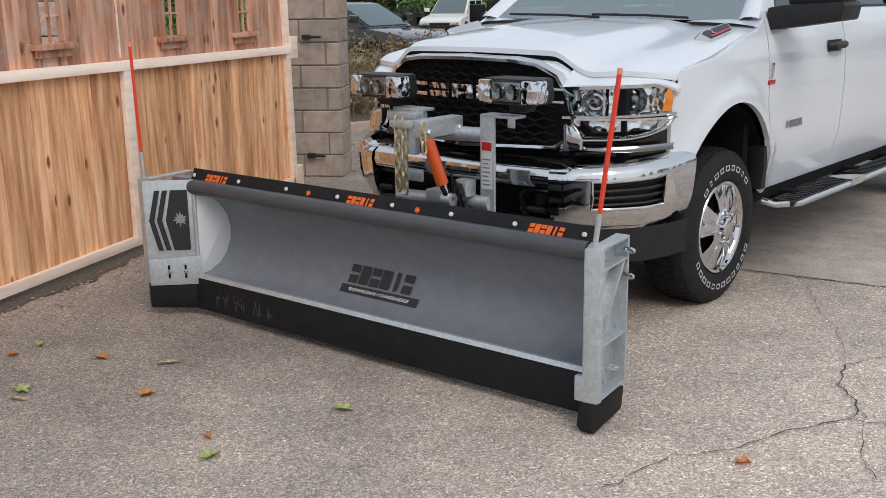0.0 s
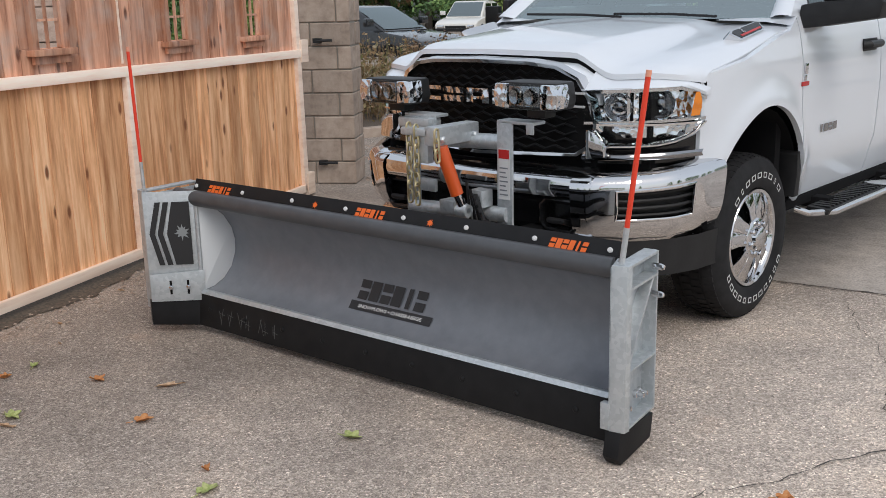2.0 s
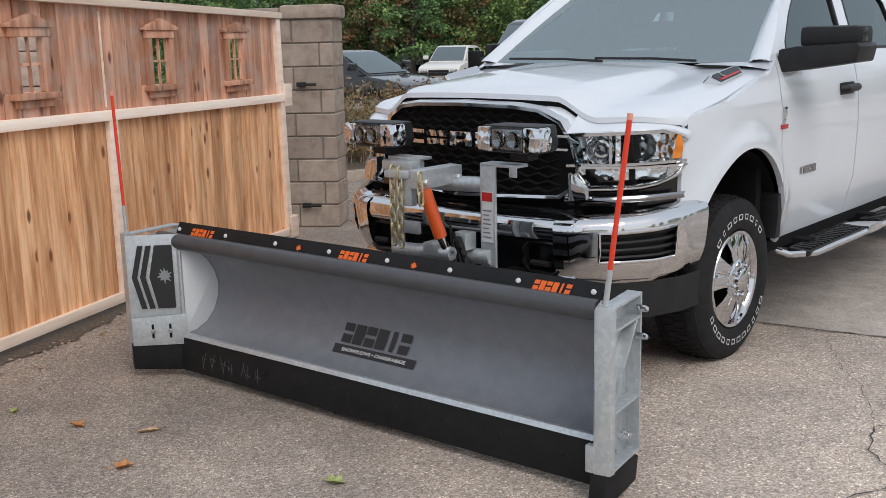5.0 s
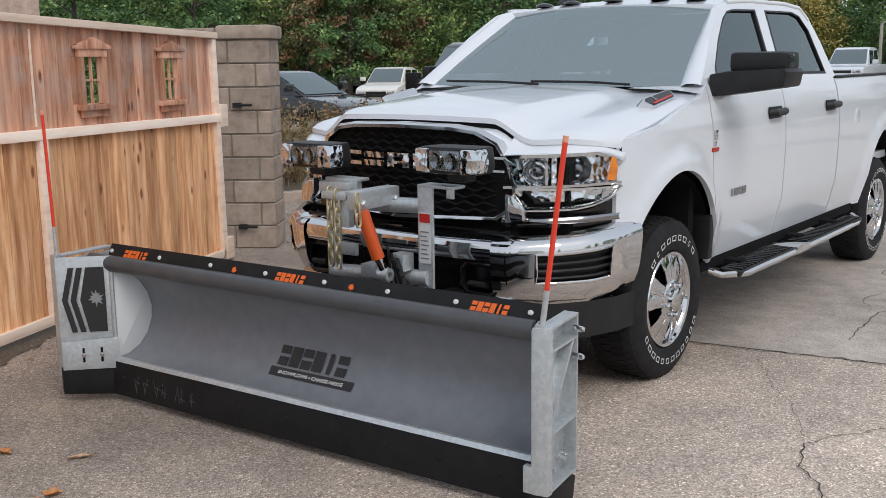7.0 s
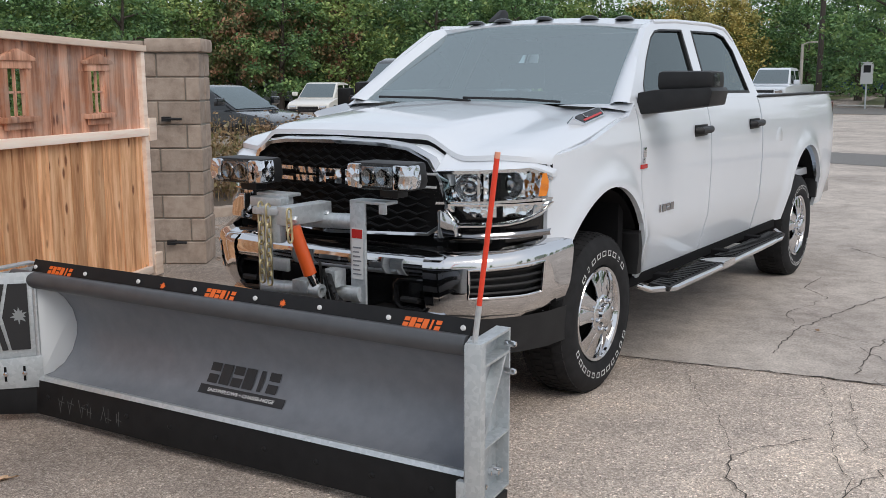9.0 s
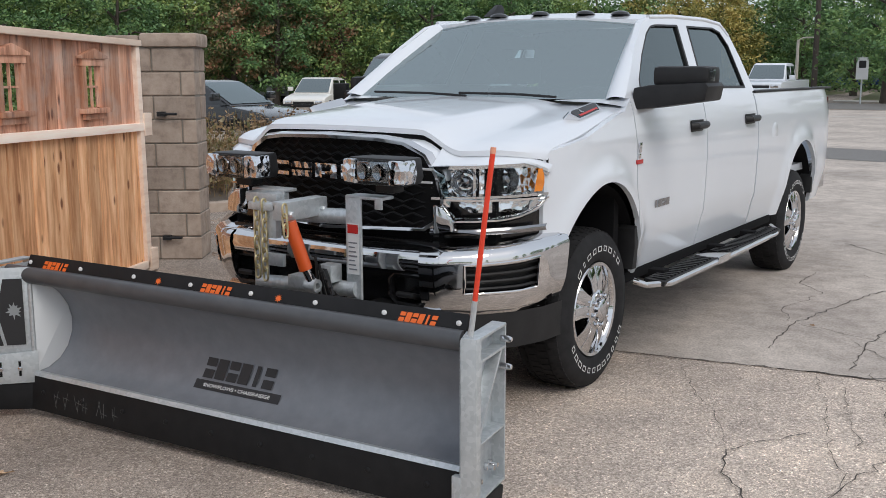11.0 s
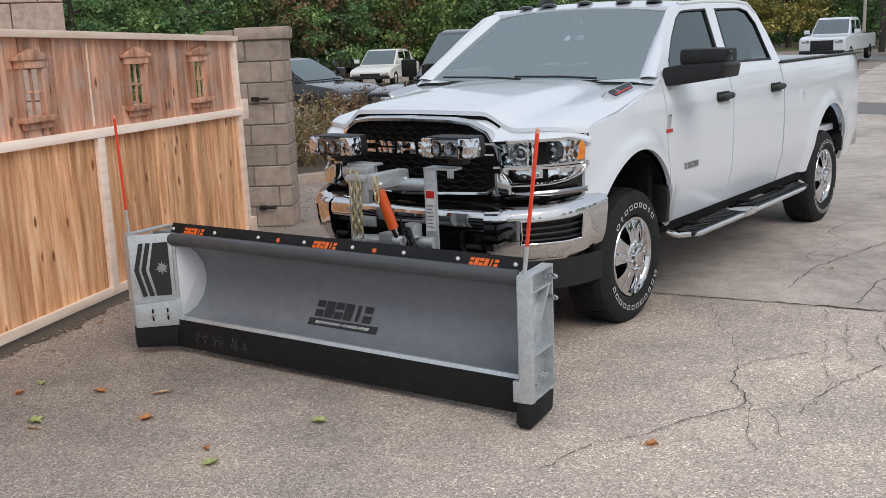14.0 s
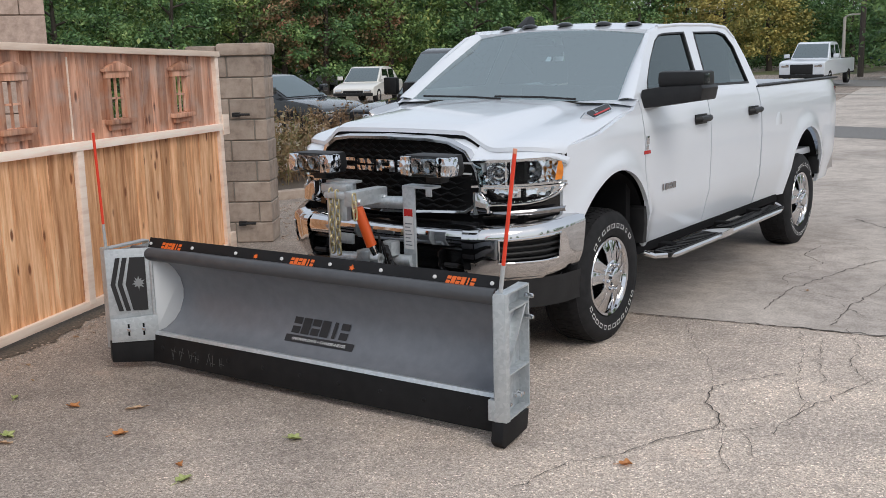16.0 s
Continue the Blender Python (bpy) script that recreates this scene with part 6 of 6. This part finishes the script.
# ---- parked vehicles ----
def make_car(name, m, label, paint, kind, L, W, H, extra=""):
    car = thing(name, m, label, "car" if kind != "pickup" else "pickup truck", "parked vehicles")
    # side outline, nose towards -y: (y, z)
    if kind == "pickup":
        low = [(0, 0.42), (0, 1.0), (0.06 * L, 1.07), (0.24 * L, 1.13), (L, 1.13), (L, 0.5)]
        top = [(0.22 * L, 1.12), (0.34 * L, H - 0.06), (0.38 * L, H), (0.56 * L, H), (0.60 * L, H - 0.08), (0.63 * L, 1.12)]
    else:
        low = [(0, 0.35), (0, 0.68), (0.05 * L, 0.78), (0.27 * L, 0.93), (0.97 * L, 0.98), (L, 0.85), (L, 0.4)]
        top = [(0.22 * L, 0.90), (0.42 * L, H - 0.04), (0.50 * L, H), (0.68 * L, H - 0.02), (0.80 * L, H - 0.12), (0.93 * L, 0.95)]
    part("body", Geo().prism(low, -W / 2, W / 2, lambda p, q, r: (r, p - L / 2, q)), paint, car, "", 0.07, True, 3)
    cab = part("cab", Geo().prism(top, -W / 2 + 0.1, W / 2 - 0.1, lambda p, q, r: (r * (1 - 0.22 * (q - 0.95)), p - L / 2, q)), paint, car, "", 0.05, True, 3)
    (a0, b0), (a1, b1) = top[0], top[1]
    wx = W / 2 - 0.16
    sx = lambda z: wx * (1 - 0.22 * (z - 0.95))
    e = 0.012
    g = Geo().add([(-sx(b0 + 0.05), lerp(a0, a1, 0.08) - L / 2 - e, lerp(b0, b1, 0.08) + e), (sx(b0 + 0.05), lerp(a0, a1, 0.08) - L / 2 - e, lerp(b0, b1, 0.08) + e), (sx(b1), lerp(a0, a1, 0.95) - L / 2 - e, lerp(b0, b1, 0.95) + e), (-sx(b1), lerp(a0, a1, 0.95) - L / 2 - e, lerp(b0, b1, 0.95) + e)], [(0, 1, 2, 3)])
    facing(part("windscreen", g, CAR_GLASS, cab, "pale reflecting windscreen", 0, False), (0, -1, 1))
    (a0, b0), (a1, b1) = top[-1], top[-2]
    g = Geo().add([(-sx(b0 + 0.05), lerp(a0, a1, 0.1) - L / 2 + e, lerp(b0, b1, 0.1) + e), (sx(b0 + 0.05), lerp(a0, a1, 0.1) - L / 2 + e, lerp(b0, b1, 0.1) + e), (sx(b1), lerp(a0, a1, 0.9) - L / 2 + e, lerp(b0, b1, 0.9) + e), (-sx(b1), lerp(a0, a1, 0.9) - L / 2 + e, lerp(b0, b1, 0.9) + e)], [(0, 3, 2, 1)])
    facing(part("rear_window", g, CAR_GLASS, cab, "", 0, False), (0, 1, 1))
    zc = max(p[1] for p in low) + 0.04
    for s in (-1, 1):
        ys = (top[1][0] - 0.03 * L, top[1][0] + 0.01 * L, top[-2][0] - 0.06 * L, top[-2][0] - 0.02 * L)
        mid = (ys[0] + ys[3]) / 2
        for y0, y1 in ((ys[0], mid - 0.03), (mid + 0.03, ys[3])):
            xx = lambda z: s * ((W / 2 - 0.1) * (1 - 0.22 * (z - 0.95)) + 0.006)
            g = Geo().add([(xx(zc), y0 - L / 2 - (0.08 if y0 == ys[0] else 0), zc), (xx(zc), y1 - L / 2, zc), (xx(H - 0.13), y1 - L / 2, H - 0.13), (xx(H - 0.13), y0 - L / 2 + 0.12, H - 0.13)], [(0, 1, 2, 3)])
            facing(part("side_window", g, CAR_GLASS, cab, "", 0, False), (s, 0, 0))
        for y in (0.18 * L, 0.80 * L):
            wm = pose(s * (W / 2 + 0.005), y - L / 2, 0.34, 0, 0, 0 if s > 0 else 180)
            wh = part("wheel", Geo().lathe([(0.20, -0.01), (0.08, -0.015), (0.0005, -0.01)], 20, wm), CHROME, car)
            part("tyre", Geo().lathe([(0.20, 0.0), (0.30, 0.005), (0.34, -0.03), (0.34, -0.19), (0.20, -0.2)], 24, wm, True), TYRE, wh)
        part("headlight", Geo().box(s * W * 0.36 - 0.16, s * W * 0.36 + 0.16, -L / 2 - 0.012, -L / 2 + 0.08, low[1][1] - 0.2, low[1][1] - 0.05), CHROME, car, "bright headlight", 0.02)
        part("tail_light", Geo().box(s * W * 0.43 - 0.08, s * W * 0.43 + 0.08, L / 2 - 0.06, L / 2 + 0.015, low[-1][1] + 0.22, low[-1][1] + 0.5), RED, car, "red tail light", 0.01)
        part("mirror", Geo().box(s * (W / 2 + 0.1) - 0.12, s * (W / 2 + 0.1) + 0.12, 0.27 * L - L / 2, 0.27 * L - L / 2 + 0.12, zc + 0.0, zc + (0.28 if extra else 0.17)), BLACK if extra else paint, car, "", 0.03)
    part("grille", Geo().box(-W * 0.25, W * 0.25, -L / 2 - 0.015, -L / 2 + 0.05, 0.5, low[1][1] - 0.08), BLACK, car, "black grille", 0.02)
    part("rear_bumper", Geo().box(-W / 2 + 0.02, W / 2 - 0.02, L / 2 - 0.05, L / 2 + 0.06, 0.45, 0.62), BLACK, car, "dark bumper", 0.03)
    part("front_bumper", Geo().box(-W / 2 + 0.02, W / 2 - 0.02, -L / 2 - 0.05, -L / 2 + 0.06, 0.36, 0.5), BLACK, car, "dark bumper", 0.03)
    if kind == "pickup":
        part("bed_opening", Geo().box(-W / 2 + 0.12, W / 2 - 0.12, 0.65 * L - L / 2, 0.98 * L - L / 2, 1.10, 1.136), UNDER, car, "dark bed", 0.0)
        part("tailgate_handle", Geo().box(-0.12, 0.12, L / 2, L / 2 + 0.015, 0.95, 1.03), BLACK, car, "", 0.004)
    if extra == "beacon":
        part("beacon", Geo().lathe([(0.10, 0), (0.10, 0.08), (0.07, 0.13), (0.001, 0.15)], 16, pose(0, 0.45 * L - L / 2, H, 0, -90, 0)), AMBER, car, "orange roof beacon")
    return car


CAR_GLASS = make_glass("car_glass", (0.1, 0.11, 0.12), 3.2)
DARK_PAINT = mat_new("dark_grey_paint", (0.02, 0.022, 0.026), 0.25, 0.2, 0.8)
BLUE_PAINT = mat_new("blue_paint", (0.015, 0.06, 0.3), 0.3, 0.2, 0.8)
CREAM_PAINT = mat_new("off_white_paint", (0.72, 0.7, 0.66), 0.3, 0.0, 0.8)


def at(az, d):
    a = radians(az)
    x, y = 3.16 - d * math.sin(a), -4.73 + d * math.cos(a)
    return x, y, ground_z(x, y)


def car_at(az, d, turn, dz=0.0):
    x, y, z = at(az, d)
    return pose(x, y, z + dz, 0, 0, turn)


make_car("parked_car", car_at(46.4, 24, 97), "dark grey saloon car parked behind brown brush", DARK_PAINT, "saloon", 4.7, 1.82, 1.46)
make_car("parked_pickup", car_at(43.7, 70, -66), "white pickup truck parked below the trees", PAINT, "pickup", 5.6, 1.95, 1.85)
make_car("parked_car", car_at(40.3, 46, 22), "off-white car parked facing the yard", CREAM_PAINT, "saloon", 4.6, 1.85, 1.6)
make_car("parked_pickup", car_at(33.8, 16.5, 10), "black pickup truck with an orange roof beacon", DARK_PAINT, "pickup", 5.6, 1.95, 1.9, "beacon")
make_car("parked_pickup", car_at(15.7, 48, 2, 0.1), "white pickup truck parked beyond the load bed", PAINT, "pickup", 5.4, 1.9, 1.85)

make_car("parked_car", car_at(12.0, 95, -60), "small blue car on the road beyond the yard", BLUE_PAINT, "saloon", 4.4, 1.8, 1.5)

# ---- hedge seen through the gate's windows ----
def make_hedge():
    rnd = random.Random(61)
    g = Geo()
    for i in range(260):
        az, d = rnd.uniform(48.5, 58), rnd.uniform(17, 20)
        x, y, z = at(az, d)
        leaf_cards(g, (x, y, z + rnd.uniform(0.1, 1.65)), 0.2, 34, 0.06, rnd)
    tagged(part("hedge", g, FOLIAGE[1], None, "", 0, False), "leafy green hedge behind the wooden gate", "hedge", "", "stuff")


# ---- road, verge, sign, pole ----
ROAD = make_litter("grey_road", (0.14, 0.13, 0.125), (0.2, 0.19, 0.18))
GRASS = make_litter("dull_grass", (0.06, 0.075, 0.025), (0.13, 0.13, 0.05))
CONCRETE = make_litter("pale_concrete", (0.42, 0.39, 0.35), (0.5, 0.47, 0.43))


def strip(name, pts, z, mat, label, cat, kind="structure"):
    n = len(pts) // 2
    a, b = pts[:n], pts[n:]
    g = Geo().sheet([[(p[0], p[1], z + ground_z(*p)) for p in a], [(p[0], p[1], z + ground_z(*p)) for p in b]])
    tagged(part(name, g, mat), label, cat, "", kind)


strip("road", [(-9, 16.6), (-1, 15.0), (40, 7), (-9, 19.4), (-1, 17.8), (40, 10)], 0.009, ROAD, "darker grey patched road strip", "road")
strip("road_line", [(-12, 34.4), (0, 32.6), (40, 26), (-12, 35.0), (0, 33.2), (40, 26.6)], 0.0095, CONCRETE, "pale concrete gutter", "road")
strip("road", [(-14, 42.0), (0, 40), (40, 32), (-14, 50.0), (0, 48), (40, 40)], 0.009, ROAD, "grey road", "road")
strip("verge", [(-22, 62), (-14, 60), (-13, 62), (-22, 80), (-16, 80), (-14, 80)], 0.012, GRASS, "dull green grass verge", "grass")
strip("verge", [(-9.5, 56), (4, 54), (20, 50), (-13.0, 82), (4, 82), (20, 78)], 0.012, GRASS, "dull green grass verge", "grass")
strip("sidewalk", [(-9.8, 52.5), (4, 50.5), (-10.2, 55.0), (4, 53.2)], 0.016, CONCRETE, "pale concrete walk", "pavement")


def make_sign():
    x, y, z = at(11.4, 54)
    s = thing("road_sign", pose(x, y, z, 0, 0, 8), "white sign board on a thin metal post", "sign")
    part("post", Geo().tube([(0, 0, 0), (0, 0, 2.3)], 0.04, 8), GALV, s, "grey metal post")
    part("panel", Geo().box(-0.28, 0.28, -0.05, -0.042, 1.2, 2.25), DECAL_WHITE, s, "white panel", 0.003)
    part("bars", Geo().box(-0.16, 0.16, -0.056, -0.052, 1.75, 2.1), BLACK, s, "dark bars", 0)


make_sign()


def make_pole():
    x, y, z = at(14.6, 64)
    s = thing("street_lamp", pose(x, y, z), "thin pale grey street lamp with a short arm", "street lamp")
    part("pole", Geo().tube([(0, 0, 0), (0, 0, 3.4)], [0.11, 0.08], 10), CONCRETE, s, "pale pole")
    part("arm", Geo().tube([(0, 0, 3.35), (0.25, 0, 3.5), (0.55, 0, 3.52)], 0.04, 8), CONCRETE, s)
    part("head", Geo().box(0.4, 0.85, -0.1, 0.1, 3.48, 3.56), CONCRETE, s, "lamp head", 0.02)
    x, y, z = at(13.7, 62)
    s = thing("utility_pole", pose(x, y, z), "tall dark wooden utility pole", "utility pole")
    part("pole", Geo().tube([(0, 0, 0), (0, 0, 9)], [0.17, 0.12], 10), make_litter("dark_timber", (0.03, 0.025, 0.02), (0.07, 0.055, 0.045)), s)


make_pole()

# ---- trees ----
BARK = make_litter("dark_bark", (0.035, 0.028, 0.022), (0.09, 0.07, 0.055))
FOLIAGE = [
    make_leaf("deep_green_leaf", [(0.0, (0.036, 0.085, 0.032)), (0.45, (0.100, 0.203, 0.069)), (0.8, (0.200, 0.321, 0.103)), (1.0, (0.325, 0.406, 0.142))]),
    make_leaf("mid_green_leaf", [(0.0, (0.049, 0.101, 0.031)), (0.5, (0.140, 0.230, 0.060)), (0.85, (0.280, 0.351, 0.102)), (1.0, (0.425, 0.425, 0.135))]),
    make_leaf("yellowing_leaf", [(0.0, (0.112, 0.121, 0.034)), (0.4, (0.280, 0.270, 0.076)), (0.75, (0.504, 0.405, 0.119)), (1.0, (0.425, 0.312, 0.090))]),
    make_leaf("rusty_leaf", [(0.0, (0.042, 0.061, 0.024)), (0.35, (0.098, 0.135, 0.051)), (0.55, (0.182, 0.162, 0.068)), (0.75, (0.392, 0.203, 0.119)), (1.0, (0.500, 0.250, 0.150))]),
]


make_hedge()


def make_tree(seed, h, r, base, mat, label, leaves=9500):
    rnd = random.Random(seed)
    t = thing("tree", pose(0, 0, 0), label, "tree", "trees behind the parking area")
    top = Vector((rnd.gauss(0, 0.3), rnd.gauss(0, 0.3), h * 0.85))
    g = Geo().tube([(0, 0, -0.3), (0, 0, 0.4), Vector((0, 0, 0)).lerp(top, 0.4), Vector((0, 0, 0)).lerp(top, 0.75), top], [0.30, 0.22, 0.16, 0.09, 0.03], 10)
    ends = []
    for k in range(9):
        a = 2.4 * k + rnd.uniform(-0.3, 0.3)
        q = lerp(0.22, 0.75, k / 8)
        p = top * q
        e = p + Vector((math.cos(a) * r * 0.75, math.sin(a) * r * 0.75, h * rnd.uniform(0.02, 0.16)))
        g.tube([p, p.lerp(e, 0.5) + Vector((0, 0, 0.25)), e], [0.08, 0.05, 0.02], 6)
        ends += [p.lerp(e, 0.55), e]
    part("trunk", g, BARK, t, "dark tapered trunk with limbs")
    g = Geo()
    n = 95
    per = leaves // n
    for k in range(n):
        if k < len(ends):
            c = ends[k] + Vector((0, 0, 0.1))
        else:
            zz = rnd.uniform(base, h)
            q = (zz - base) / (h - base)
            rad = r * (math.sin(math.pi * min(1, q * 0.8 + 0.22)) ** 0.6) * math.sqrt(rnd.uniform(0.2, 1.0))
            a = rnd.uniform(0, 6.283)
            c = Vector((rad * math.cos(a), rad * math.sin(a), zz))
        leaf_cards(g, c, rnd.uniform(0.28, 0.5), per, 0.125, rnd, 0.5)
    part("crown", g, mat, t, "leafy crown", 0, False)
    return t


PROTO = [make_tree(1, 8.0, 3.0, 1.0, FOLIAGE[0], "deep green broadleaf tree at the lot's edge"), make_tree(2, 8.5, 3.2, 1.2, FOLIAGE[1], "green tree just starting to yellow"),
         make_tree(3, 7.5, 2.8, 1.2, FOLIAGE[2], "yellowing autumn tree beside the road"), make_tree(4, 7.5, 2.6, 1.6, FOLIAGE[3], "rust-red autumn tree among green ones"), make_tree(5, 9.0, 3.4, 0.8, FOLIAGE[0], "tall dark green broadleaf tree")]
SPOTS = [(63.52, 57, 0), (60.17, 65, 1), (56.84, 60, 4), (54.0, 65, 1), (51.18, 59, 0), (48.84, 68, 1), (46.98, 63, 1), (44.93, 62, 3), (42.71, 61, 0), (40.58, 63, 3), (38.91, 62, 1), (36.7, 69, 4),
         (34.48, 62, 0), (32.17, 68, 4), (29.86, 63, 0), (27.55, 72, 1), (25.42, 85, 4), (22.92, 87, 2), (20.59, 78, 2), (18.35, 81, 2), (16.38, 89, 1), (14.22, 83, 4), (11.76, 72, 0), (10.24, 56, 4),
         (7.96, 65, 4), (5.46, 72, 0), (2.57, 76, 1), (-1.33, 65, 0), (-7.26, 57, 4), (-14.3, 50, 1), (-24, 48, 0), (-32, 46, 4), (-41, 46, 1), (-51, 44, 0), (-62, 46, 4), (-74, 48, 0),
         # Unseen trees added round behind the camera to darken reflections in the truck's chrome.
         (-88, 50, 1), (-105, 52, 4), (-122, 50, 0), (-140, 52, 1), (-158, 55, 4), (-176, 52, 0), (166, 55, 1), (150, 57, 4)]
rnd_t = random.Random(77)
first = set()
for az, d, k in SPOTS:
    x, y, z = at(az, d)
    m = pose(x, y, z, 0, 0, rnd_t.uniform(0, 360))
    if k not in first:
        first.add(k)
        PROTO[k].matrix_basis = m
    else:
        copy_thing(PROTO[k], m)


def make_woods():
    rnd = random.Random(99)
    g = Geo()
    for i in range(2600):
        az = rnd.uniform(-4, 72)
        d = rnd.uniform(66, 78) if az > 28 else rnd.uniform(84, 98)
        x, y, z = at(az, d)
        c = (x, y, z + rnd.uniform(0.2, 9.5 if az > 28 else 7.5))
        leaf_cards(g, c, rnd.uniform(0.5, 1.0), 40, 0.19, rnd, 0.6)
    tagged(part("far_woods", g, FOLIAGE[0], None, "", 0, False), "dense dark green woodland behind the trees", "woods", "", "stuff")


make_woods()


def make_backdrop():
    # Opaque dark sheet added to close sky gaps; forest shade is in its colour.
    m = mat_new("forest_backing", (0.03, 0.05, 0.02), 1.0)
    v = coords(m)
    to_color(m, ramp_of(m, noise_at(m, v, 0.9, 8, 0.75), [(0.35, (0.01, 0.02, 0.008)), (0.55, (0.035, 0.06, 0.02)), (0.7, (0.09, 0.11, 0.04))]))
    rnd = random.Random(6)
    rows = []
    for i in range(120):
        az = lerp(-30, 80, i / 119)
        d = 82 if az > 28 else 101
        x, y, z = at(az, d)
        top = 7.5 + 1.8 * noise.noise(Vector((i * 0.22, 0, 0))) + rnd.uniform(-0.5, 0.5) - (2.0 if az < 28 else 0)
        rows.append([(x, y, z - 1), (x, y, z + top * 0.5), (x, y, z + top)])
    tagged(part("backdrop", Geo().sheet(rows), m), "dark sheet added behind the trees, with woodland shade in its colour", "backdrop", "", "structure")


make_backdrop()
